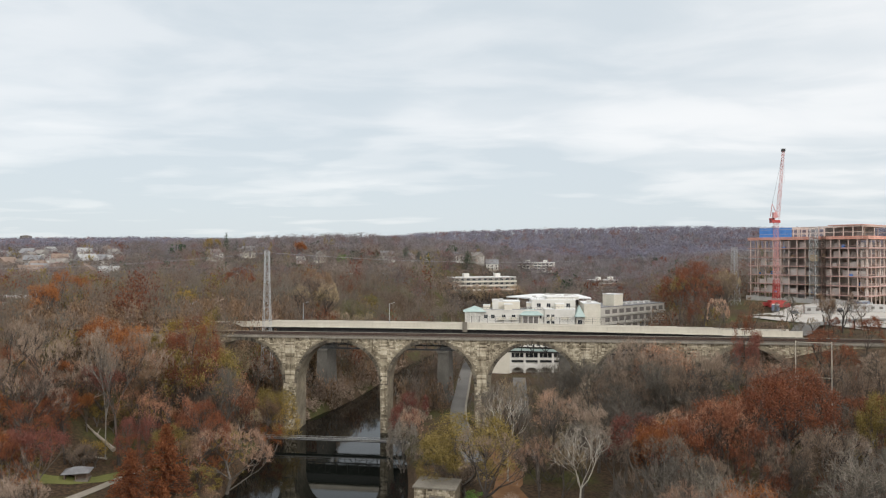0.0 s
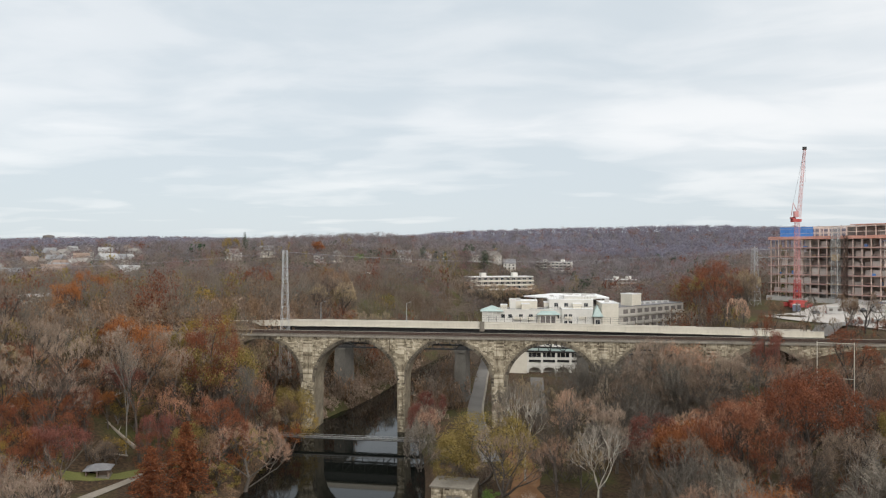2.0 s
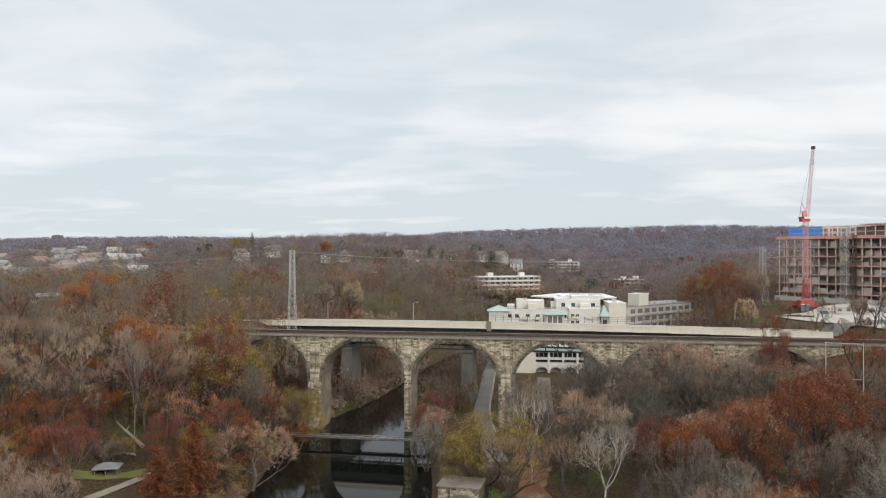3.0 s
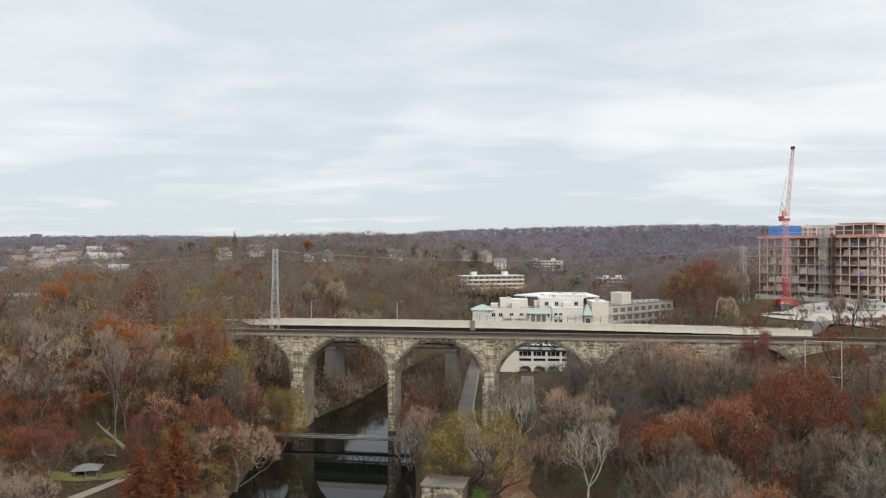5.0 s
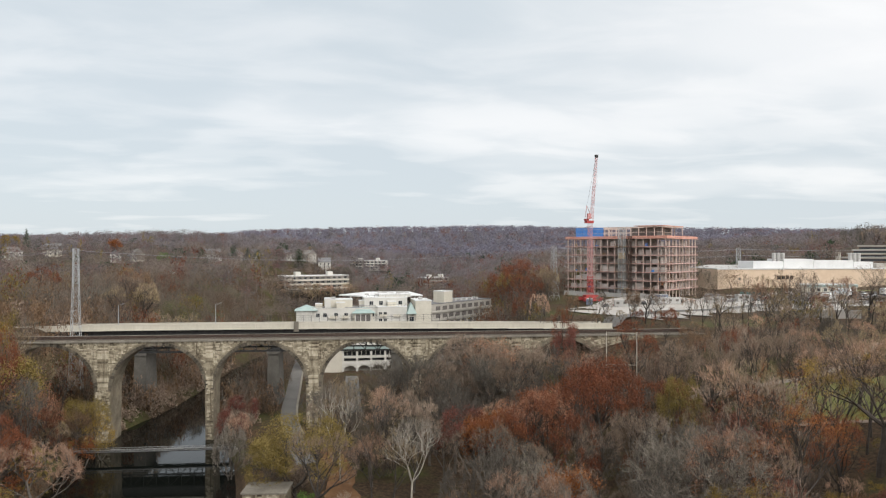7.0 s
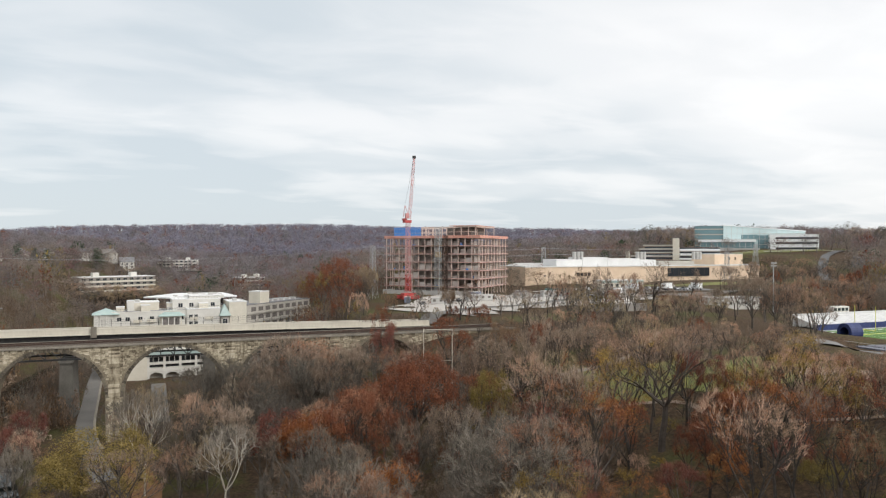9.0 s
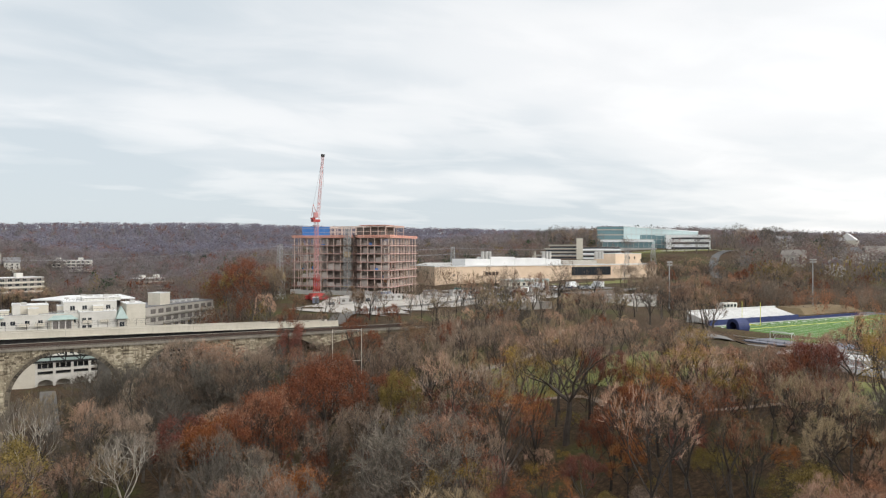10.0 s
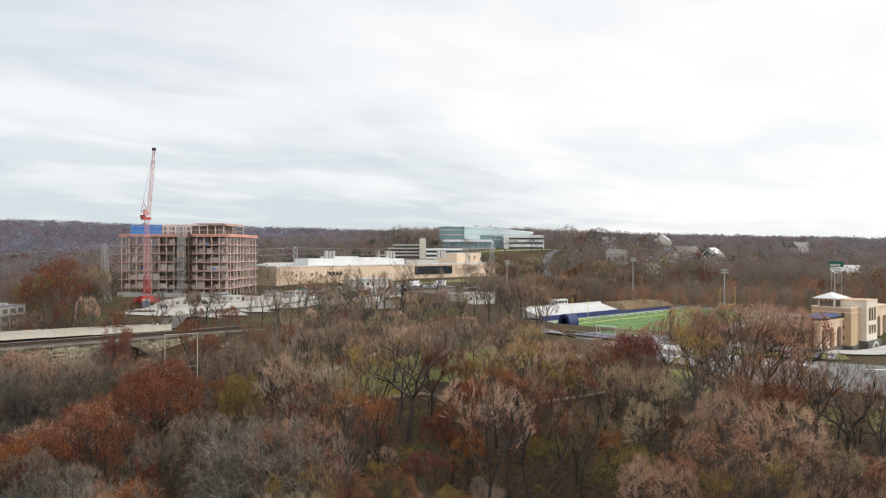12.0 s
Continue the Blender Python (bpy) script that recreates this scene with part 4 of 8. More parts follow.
BALCONY_WALL = paint("grey_brown_stucco", [(0.17, 0.155, 0.14), (0.23, 0.21, 0.19), (0.29, 0.27, 0.245)], 0.2, 2, 0.9)
DARK_STUCCO = paint("weathered_brown_stucco", [(0.10, 0.088, 0.078), (0.14, 0.124, 0.11), (0.19, 0.17, 0.152)], 0.2, 2, 0.9)
PANE = glassy("window_glass", (0.03, 0.035, 0.042), 0.08)
GREEN_GLASS = glassy("blue_green_curtain_glass", (0.13, 0.23, 0.25), 0.07, 0.2)
BRIGHT_PANEL = paint("bright_white_panels", [(0.74, 0.76, 0.76), (0.82, 0.84, 0.84), (0.87, 0.89, 0.89)], 0.1, 1.5, 0.6)
# pale base colour carries the sky's reflection in the glass front
PALE_GLASS = glassy("sky_toned_curtain_glass", (0.62, 0.76, 0.76), 0.12, 0.2)
NAVY = paint("navy_blue_plastic", [(0.012, 0.02, 0.075), (0.022, 0.035, 0.12), (0.04, 0.06, 0.17)], 0.5, 4, 0.6)
SEAT_BLUE = paint("bright_blue_seats", [(0.05, 0.10, 0.30), (0.10, 0.18, 0.42), (0.35, 0.40, 0.52)], 0.9, 4, 0.6, island=0.5)
TURF = paint("bright_synthetic_turf", [(0.05, 0.12, 0.018), (0.075, 0.165, 0.026), (0.10, 0.205, 0.036)], 0.06, 2, 0.9)
TRACK = paint("blue_grey_running_track", [(0.11, 0.115, 0.14), (0.15, 0.155, 0.185), (0.19, 0.195, 0.225)], 0.2, 3, 0.85)
YELLOW = paint("yellow_paint", [(0.55, 0.52, 0.06), (0.68, 0.66, 0.12), (0.76, 0.74, 0.2)], 0.5, 3, 0.6)


def volume(t, name, x0, x1, y0, y1, z0, z1, wall, roof=None, lip=0.35, label=""):
    """A walled block with a parapeted flat roof."""
    s = Shape(); s.box(x0, x1, y0, y1, z0, z1)
    part(name, s, wall, t, label)
    if roof:
        s = Shape()
        for a, b, c, d in ((x0 - 0.1, x1 + 0.1, y0 - 0.1, y0 + 0.35), (x0 - 0.1, x1 + 0.1, y1 - 0.35, y1 + 0.1), (x0 - 0.1, x0 + 0.35, y0 + 0.35, y1 - 0.35), (x1 - 0.35, x1 + 0.1, y0 + 0.35, y1 - 0.35)):
            s.box(a, b, c, d, z1, z1 + lip)
        s.box(x0 + 0.36, x1 - 0.36, y0 + 0.36, y1 - 0.36, z1, z1 + 0.06)
        part("roof", s, roof, t)


WINDOWS = {}


def windows(t, axis, at, start, stop, count, w, z_rows, h, frame_mat=None, skip=()):
    """Rows of framed panes on the wall at x or y = at; the sign of count's side is outwards."""
    fm = frame_mat or WHITE_WALL
    out = -1 if axis in ("-y", "-x") else 1
    key = (axis, round(w, 2), round(h, 2), fm.name)
    if key not in WINDOWS:
        f, p = Shape(), Shape()
        o0, o1, q = (-0.10, 0.02, 0.06) if out < 0 else (-0.02, 0.10, 0.06)
        def put(s, a0, a1, n0, n1, z0, z1):
            if axis.endswith("y"): s.box(a0, a1, n0, n1, z0, z1)
            else: s.box(n0, n1, a0, a1, z0, z1)
        b = min(0.12, w * 0.1)
        put(f, -w / 2 - b, -w / 2, o0, o1, -b, h + b); put(f, w / 2, w / 2 + b, o0, o1, -b, h + b)
        put(f, -w / 2, w / 2, o0, o1, -b, 0); put(f, -w / 2, w / 2, o0, o1, h, h + b)
        put(f, -0.04, 0.04, o0 * 0.7, o1 * 0.7, 0, h)
        put(p, -w / 2, w / 2, out * 0.045 - 0.015, out * 0.045 + 0.015, 0, h)
        WINDOWS[key] = (f.mesh("window", fm), p.mesh("pane", PANE))
    fme, pme = WINDOWS[key]
    for z in z_rows:
        for k in range(count):
            if (k, z) in skip or k in skip:
                continue
            a = start + (stop - start) * (k + 0.5) / count
            wn = part("window", fme, fm, t)
            wn.location = (a, at, z) if axis.endswith("y") else (at, a, z)
            part("pane", pme, PANE, wn)


def hip_roof(t, x0, x1, y0, y1, z, rise, mat, over=0.5, ridge=None):
    s = Shape()
    x0, x1, y0, y1 = x0 - over, x1 + over, y0 - over, y1 + over
    w, d = x1 - x0, y1 - y0
    i = min(w, d) / 2 if ridge is None else ridge
    if w >= d:
        r0, r1 = (x0 + i, (y0 + y1) / 2, z + rise), (x1 - i, (y0 + y1) / 2, z + rise)
        if i * 2 >= w - 0.01: r1 = (r0[0] + 0.02, r0[1], r0[2])
        s.face((x0, y0, z), (x1, y0, z), r1, r0); s.face((x1, y1, z), (x0, y1, z), r0, r1)
        s.face((x1, y0, z), (x1, y1, z), r1); s.face((x0, y1, z), (x0, y0, z), r0)
    else:
        r0, r1 = ((x0 + x1) / 2, y0 + i, z + rise), ((x0 + x1) / 2, y1 - i, z + rise)
        s.face((x1, y0, z), (x1, y1, z), r1, r0); s.face((x0, y1, z), (x0, y0, z), r0, r1)
        s.face((x0, y0, z), (x1, y0, z), r0); s.face((x1, y1, z), (x0, y1, z), r1)
    s.box(x0, x1, y0, y1, z - 0.2, z)
    return part("roof", s, mat, t)


def condominium():
    """The white stepped building by the creek."""
    t = thing("apartment_building", "large stepped off-white apartment building with green metal roofs by the creek", "building", pose(9.3, 304.5, 0, 0, 0, -2.6))
    v = lambda *a, **k: volume(t, *a, **k)
    # long base with two parking levels and the terrace seen under the arches
    v("base", 3, 57, 3.0, 34, 0, 21.5, WHITE_WALL)
    v("stair_wing", 10.5, 19.0, -1.0, 3.0, 0, 13.0, CREAM_WALL)
    for k in range(5):
        s = Shape(); s.box(4.0 + k * 0.2, 11.5, -1.6 - 0.1 * k, 3.0, 0.4 + k * 2.0, 1.5 + k * 2.0)
        part("terrace_band", s, WHITE_WALL, t)
    for z, h in ((4.6, 1.5), (7.4, 0.8), (10.4, 1.3)):
        s = Shape(); s.box(19.0, 44, 0.4, 3.0, z, z + h)
        part("gallery_floor", s, WHITE_WALL, t)
    for k in range(5):
        s = Shape(); s.box(19.0 + k * 6.0, 19.9 + k * 6.0, 0.5, 1.3, -1.0, 10.4)
        part("gallery_column", s, WHITE_WALL, t)
    for k in range(13):
        s = Shape(); s.box(19.2 + k * 2.0, 19.35 + k * 2.0, 0.6, 0.75, 8.2, 10.4)
        part("balcony_post", s, WHITE_WALL, t)
    s = Shape(); s.box(19.0, 44, 2.75, 2.99, 6.1, 10.4)
    part("gallery_glazing", s, PANE, t)
    s = Shape(); s.box(19.0, 44, 2.75, 2.99, 0.2, 4.6)
    part("gallery_wall", s, GREY_WALL, t)
    for k in range(4):     # wide arched heads between the lower columns
        s = Shape()
        a = 19.9 + k * 6.0
        pts = [(a, 4.6)] + [(a + 2.55 - 2.55 * math.cos(math.pi * q / 12), 2.6 + 1.6 * math.sin(math.pi * q / 12)) for q in range(13)] + [(a + 5.1, 4.6)]
        s.prism(pts[::-1], 0.55, 0.95)
        part("arch_head", s, WHITE_WALL, t)
    s = Shape(); s.box(18.8, 44.2, 0.0, 0.38, 10.6, 12.4)
    part("terrace_awning", s, GREEN_ROOF, t)
    windows(t, "-y", 3.0, 19.5, 43.5, 7, 1.4, (13.2,), 1.4)
    # terraced upper blocks
    v("pavilion", 0, 6.3, 1.5, 9, 18, 27.9, WHITE_WALL)
    hip_roof(t, 0, 8.5, 1.5, 10, 27.9, 2.2, GREEN_ROOF, 0.7)
    for k in range(4):
        s = Shape(); s.tube((0.3 + 2 * k, 0.9, 23.5), (0.3 + 2 * k, 0.9, 27.8), 0.15, n=6)
        part("veranda_post", s, WHITE_WALL, t)
    v("front_block", 6.3, 34, 2.0, 14, 18, 28.3, WHITE_WALL, WHITE_WALL)
    s = Shape(); s.box(6.8, 33.5, 2.5, 13.5, 28.36, 28.42)
    part("roof_deck", s, GREY_ROOF, t, "dark flat terrace deck")
    windows(t, "-y", 2.0, 7.5, 13.5, 2, 1.5, (25.0,), 1.5, skip=())
    windows(t, "-y", 2.0, 14.5, 23, 2, 1.5, (25.0, 21.5), 1.5)
    windows(t, "-y", 2.0, 30.0, 34, 1, 1.5, (25.0,), 1.5)
    v("upper_block", 12, 24, 9, 18, 28.4, 31.6, CREAM_WALL, WHITE_ROOF)
    v("chimney_block", 12, 14.6, 8, 11, 28.4, 32.4, WHITE_WALL, WHITE_ROOF)
    v("balcony_block", 24, 32, 0.8, 2.0, 22.0, 26.6, CREAM_WALL)
    # dark block behind the posts stands for the loggia's shaded depth
    s = Shape(); s.box(24.6, 31.4, 0.5, 1.2, 23.0, 25.9)
    part("loggia_shade_block", s, DIM, t)
    for k in range(4):
        s = Shape(); s.box(24.5 + k * 2.2, 24.9 + k * 2.2, 0.3, 0.7, 22.5, 26.4)
        part("loggia_post", s, WHITE_WALL, t)
    hip_roof(t, 23.5, 33, 0.2, 6, 26.6, 2.2, GREEN_ROOF, 0.3)
    v("middle_block", 29, 48, 8, 20, 22, 32.4, WHITE_WALL, WHITE_ROOF)
    windows(t, "-y", 8.0, 30, 47, 4, 1.6, (29.4,), 1.6)
    v("tall_block", 34, 47.0, 1.2, 12, 18, 28.8, WHITE_WALL, WHITE_ROOF)
    windows(t, "-y", 1.2, 34.5, 38.5, 2, 1.3, (25.2, 22.4), 1.5)
    v("corner_block", 50.5, 57.5, 0.5, 16, 18, 31.3, CREAM_WALL, WHITE_ROOF)
    v("bay", 47.2, 50.4, 0.2, 6, 18, 26.0, GREY_WALL)
    hip_roof(t, 46.8, 50.8, -0.4, 6, 26.0, 4.6, GREEN_ROOF, 0.2)
    windows(t, "-y", 0.2, 47.2, 50.4, 1, 1.8, (22.0,), 2.6)
    v("penthouse", 36, 50, 12, 19, 32.4, 33.6, WHITE_WALL, WHITE_ROOF)
    s = Shape(); s.slab([(19, 30), (30, 19), (57, 21), (55, 50), (34, 52)], 32.2, 32.75)
    part("canopy_roof", s, WHITE_ROOF, t, "broad flat white roof")
    for x in (24, 32, 40, 48, 54):
        s = Shape(); s.box(x, x + 0.6, 27, 27.6, 21.5, 32.2)
        part("canopy_post", s, WHITE_WALL, t)
    v("core", 30, 52, 28, 42, 21.5, 32.2, DIM)
    for x, y, z in ((15, 12, 31.7), (27, 9, 28.5), (41, 6, 29.0), (44, 15, 33.7), (53, 8, 31.5)):
        s = Shape(); s.box(x, x + 1.8, y, y + 1.6, z, z + 1.1)
        part("roof_unit", s, PAVING, t)
    for x0, x1, y, z in ((7, 12, 2.4, 28.65), (25, 33.6, 2.4, 28.65), (35, 46.6, 1.6, 29.15), (30, 47.6, 8.4, 32.75)):
        rail = Shape()
        rail.tube((x0, y, z + 0.9), (x1, y, z + 0.9), 0.05, n=4)
        k = x0
        while k <= x1:
            rail.tube((k, y, z), (k, y, z + 0.9), 0.035, n=4)
            k += 1.2
        part("railing", rail, DARK_STEEL, t)
    for x, y, z, w, d, h in ((17, 5, 28.42, 3.4, 3.0, 2.2), (27, 9.5, 28.42, 4.5, 3.5, 2.6), (8, 8, 28.42, 3.0, 2.5, 1.6), (39, 4.5, 28.85, 3.6, 3.0, 2.0), (43, 9, 28.85, 3.0, 2.5, 2.6)):
        v("stair_house", x, x + w, y, y + d, z, z + h, CREAM_WALL, WHITE_ROOF)
    for x0, z in ((14.0, 24.6), (19.0, 24.6), (35.0, 24.9), (41.0, 24.9)):
        s = Shape(); s.box(x0, x0 + 3.2, 0.7, 2.0, z - 0.25, z)
        s.box(x0, x0 + 3.2, 0.7, 0.78, z, z + 0.9)
        part("balcony", s, CREAM_WALL, t)
    rng = random.Random(2)
    for k in range(9):
        x, y = rng.uniform(30, 52), rng.uniform(26, 44)
        s = Shape(); s.box(x, x + rng.uniform(0.8, 3), y, y + 1.2, 32.75, 32.75 + rng.uniform(0.3, 0.9))
        part("roof_unit", s, PAVING, t)


condominium()


def parking_wing():
    t = thing("apartment_wing", "grey-beige concrete wing with recessed balconies and a stair tower", "building", pose(67.0, 303.5, 0, 0, 0, 40))
    volume(t, "wall", 0, 48, 0, 16, 0, 29.6, GREY_WALL, GREY_ROOF)
    volume(t, "stair_tower", 12, 18.5, 2, 8, 29.6, 34.6, CREAM_WALL, WHITE_ROOF)
    for f in range(8):
        z = 2.2 + f * 3.4
        for k in range(9):
            s = Shape(); a = 3.2 + 5.0 * k
            # flat dark panel gives the shade of a recessed balcony
            s.box(a, a + 3.2, -0.06, 0.02, z + 0.8, z + 2.6)
            b = part("balcony_shade_panel", s, DIM, t)
        s = Shape(); s.box(-0.1, 48.1, -0.5, 0.0, z - 0.3, z + 0.6)
        part("balcony_band", s, GREY_WALL, t)
    for k in range(6):
        s = Shape(); s.box(20 + 4.5 * k, 21.6 + 4.5 * k, 5, 8, 29.7, 30.6)
        part("roof_unit", s, PAVING, t)


parking_wing()


def slab_block(name, label, m, L, W, floors, wall, band, storey=3.1, roof_units=2):
    """A far apartment or office slab with window bands."""
    t = thing(name, label, "building", m, "far buildings")
    volume(t, "wall", 0, L, 0, W, -2, floors * storey, wall, WHITE_ROOF)
    n = int(L / 4.2)
    for f in range(floors):
        s = Shape(); s.box(-0.3, L + 0.3, -0.55, 0.0, f * storey - 0.35, f * storey + 0.65)
        part("balcony_band", s, band, t)
    windows(t, "-y", 0.0, 0.6, L - 0.6, n, 2.6, [f * storey + 0.9 for f in range(floors)], 1.6, band)
    windows(t, "-x", 0.0, 1.0, W - 1.0, 3, 1.8, [f * storey + 0.9 for f in range(floors)], 1.5, band)
    for k in range(roof_units):
        x = L * (0.2 + 0.5 * k)
        volume(t, "stair_head", x, x + 4, W * 0.3, W * 0.3 + 4, floors * storey, floors * storey + 3.0, WHITE_WALL)


slab_block("apartment_block", "pale apartment block with balcony bands among bare trees", pose(7.5, 522, 25.6, 0, 0, 18), 50, 14, 3, BALCONY_WALL, CREAM_WALL, roof_units=2)
slab_block("apartment_block", "pale apartment block half hidden in bare woods", pose(-80, 522, 29.5, 0, 0, 6), 50, 14, 2, BROWN_WALL, BALCONY_WALL)
slab_block("office_block", "low white office block among bare trees on the far slope", pose(84, 800, 33, 0, 0, -16), 40, 14, 3, GREY_WALL, WHITE_WALL)
slab_block("office_block", "grey office block with pale bands in the valley", pose(136, 642, 13.0, 0, 0, 12), 24, 16, 5, BALCONY_WALL, GREY_WALL)


def gable_house(x, y, w, d, h, turn, wall, roof, lift=0.0):
    z = ground_at(x, y) + lift
    t = thing("house", "small gabled house among bare trees on the slope", "house", pose(x, y, z, 0, 0, turn), "houses on the slopes")
    s = Shape(); s.box(-w / 2, w / 2, -d / 2, d / 2, -3, h)
    part("wall", s, wall, t)
    s = Shape()
    e = 0.4
    s.prism([(-w / 2 - e, h), (w / 2 + e, h), (0, h + w * 0.42)], -d / 2 - e, d / 2 + e)
    part("roof", s, roof, t)
    s = Shape(); s.box(w * 0.15, w * 0.15 + 0.8, -0.4, 0.4, h + w * 0.2, h + w * 0.42 + 1.0)
    part("chimney", s, BROWN_WALL, t)
    windows(t, "-y", -d / 2, -w / 2, w / 2, 2, 1.1, (0.9, 3.4)[:2 if h > 4.5 else 1], 1.4)
    windows(t, "-x", -w / 2, -d / 2, d / 2, 3, 1.1, (0.9, 3.4)[:2 if h > 4.5 else 1], 1.4)


HOUSES = [(-119, 597, 12), (-105, 606, -20), (-49, 619, 5), (-30, 622, -12), (-196, 612, 30), (-175, 640, 5), (12, 640, 25), (30, 650, -8), (45, 655, 10), (-15, 645, 35)]
for k, (x, y, turn) in enumerate(HOUSES):
    gable_house(x, y, 8 + k % 3, 11 + k % 4, 5.6, turn + 40 * (k % 3), (WHITE_WALL, CREAM_WALL, WHITE_WALL, GREY_WALL)[k % 4], (GREY_ROOF, BALCONY_WALL, GREY_ROOF)[k % 3], 0.5)
town = random.Random(12)
for k in range(34):       # the town on the far left slope
    a, r = radians(town.uniform(-35, -24.5)), town.uniform(540, 880)
    hx, hy = r * math.sin(a), r * math.cos(a)
    gable_house(hx, hy, town.uniform(9, 13), town.uniform(11, 17), town.choice((5.5, 7.0)), town.uniform(0, 180),
                town.choice((WHITE_WALL, GREY_WALL, BALCONY_WALL, BROWN_WALL)), town.choice((GREY_ROOF, SLATE, BALCONY_WALL, BROWN_WALL)), 0.0)
    CLEAR.append((hx * 0.985, hy * 0.985, 11))
HILL_HOUSES = [(60.6, 690, 11, 70), (61.3, 525, 10, 20), (64.7, 770, 16, 110), (64.9, 585, 10, 150), (66.4, 620, 12, 40), (68.3, 610, 13, 95), (63.9, 485, 10, 120), (74.2, 805, 13, 60), (77.0, 510, 11, 15)]
for k, (a, r, w, turn) in enumerate(HILL_HOUSES):       # houses on the right slope
    hx, hy = r * math.sin(radians(a)), r * math.cos(radians(a))
    gable_house(hx, hy, w, w * 1.4, 6.0 if w < 14 else 8.0, turn, (WHITE_WALL, WHITE_WALL, CREAM_WALL)[k % 3], (GREY_ROOF, BALCONY_WALL, WHITE_ROOF)[k % 3], 0.5)
    for q in (0.985, 0.965, 0.945, 0.925):
        CLEAR.append((hx * q, hy * q, 9))
slab_block("long_hall", "long low pale hall in the far town", pose(-352, 620, 37.0, 0, 0, 20), 46, 18, 2, WHITE_WALL, WHITE_WALL)
slab_block("long_hall", "low pale workshop among houses in the far town", pose(-292, 640, 36.0, 0, 0, 14), 34, 18, 1, GREY_WALL, WHITE_WALL, 4.0)
CLEAR += [(242, 206, 15), (234, 196, 12), (250, 214, 14), (-330, 598, 30), (-270, 618, 22), (-178, 284, 16), (-168, 268, 12)]
slab_block("white_building", "white building half hidden by bare trees beyond the slope", pose(-186, 296, 25.5, 0, 0, 30), 20, 12, 3, WHITE_WALL, WHITE_WALL, 3.0, 0)


def laboratory():
    t = thing("laboratory", "long low tan brick laboratory with white rooftop plant", "building", pose(232.3, 338.8, 34.0, 0, 0, -6.3))
    volume(t, "wall", 0, 174, 0, 42, -3, 9.2, TAN_PALE, WHITE_ROOF, 0.5)
    windows(t, "-y", 0, 34, 44, 4, 1.8, (3.6,), 2.0, TAN_WALL)
    s = Shape(); s.box(12, 13.2, -0.08, 0.0, 3.4, 4.6)
    part("vent", s, DIM, t)
    s = Shape(); s.box(100, 132, -0.5, 0.02, 2.6, 8.0)
    part("glazed_front", s, PANE, t)
    for k in range(9):
        s = Shape(); s.box(100 + 4 * k, 100.25 + 4 * k, -0.62, -0.5, 2.6, 8.0)
        part("mullion", s, DARK_STEEL, t)
    s = Shape(); s.box(-0.3, 174.3, -0.35, 0, 9.0, 9.75)
    part("cornice", s, WHITE_ROOF, t)
    # white plant on the roof
    for x0, x1, z in ((24, 42, 13.4), (42, 60, 14.6), (60, 84, 13.8), (84, 96, 13.0)):
        volume(t, "plant_screen", x0, x1 - 0.2, 6, 22, 9.3, z, WHITE_ROOF)
    for c in (38, 84, 128):
        for k in range(3):
            s = Shape(); s.tube((c + k * 2.6, 9, 13), (c + k * 2.6, 9, 17.4), 1.05, 1.05, 10); s.tube((c + k * 2.6, 9, 17.4), (c + k * 2.6, 9, 18.0), 1.2, 0.9, 10)
            part("exhaust_stack", s, PAVING, t)
    volume(t, "plant_screen", 98, 126, 6, 20, 9.3, 12.0, GREY_WALL)
    volume(t, "upper_floor", 148, 172, 12, 34, 9.3, 16.2, TAN_PALE, WHITE_ROOF)
    windows(t, "-y", 12, 158, 168, 2, 1.2, (12.5,), 1.8, TAN_WALL)
    # terraced brown building behind
    b = thing("terraced_hall", "terraced brown hall with planted steps and a pale lift tower", "building", pose(366, 399, 46, 0, 0, -47))
    for k in range(4):
        s = Shape(); s.box(k * 3.0, 34, k * 3.0, 22, k * 2.6 - 3, k * 2.6 + 2.6)
        part("terrace", s, BROWN_WALL, b)
        s = Shape(); s.box(k * 3.0 - 0.1, 34, k * 3.0 - 0.15, k * 3.0 + 0.15, k * 2.6 + 2.2, k * 2.6 + 3.2)
        part("parapet", s, GREY_WALL, b)
        s = Shape(); s.box(k * 3.0 + 1.0, 33, k * 3.0 - 0.06, k * 3.0, k * 2.6 + 0.5, k * 2.6 + 1.8)
        part("window_band", s, PANE, b)
        s = Shape(); s.box(k * 3.0 + 0.2, 34, k * 3.0 + 0.2, k * 3.0 + 2.9, k * 2.6 + 2.6, k * 2.6 + 3.1)
        part("planted_bed", s, GRASS, b)
    volume(b, "lift_tower", 30, 34.5, -1.5, 4, -3, 15.5, CREAM_WALL)
    volume(b, "end_wall", -3, -0.4, 0, 6, -3, 6.5, CREAM_WALL)
    volume(b, "side_wing", 34.6, 62, 0, 14, -3, 9.0, GREY_WALL, BROWN_WALL)
    for z in (0.2, 3.4, 6.6):
        s = Shape(); s.box(34.7, 61.9, -0.25, 0.0, z, z + 1.2)
        part("white_band", s, BRIGHT_PANEL, b)
        s = Shape(); s.box(34.9, 61.7, -0.08, 0.0, z + 1.25, z + 2.6)
        part("window_band", s, PANE, b)
    shed = thing("storage_shed", "low grey metal shed with pale roof beside the site", "shed", pose(239, 372, 38.0, 0, 0, -40))
    volume(shed, "wall", 0, 30, 0, 14, -4, 5.2, GREY_WALL)
    hip_roof(shed, 0, 30, 0, 14, 5.2, 1.8, PAVING)


laboratory()


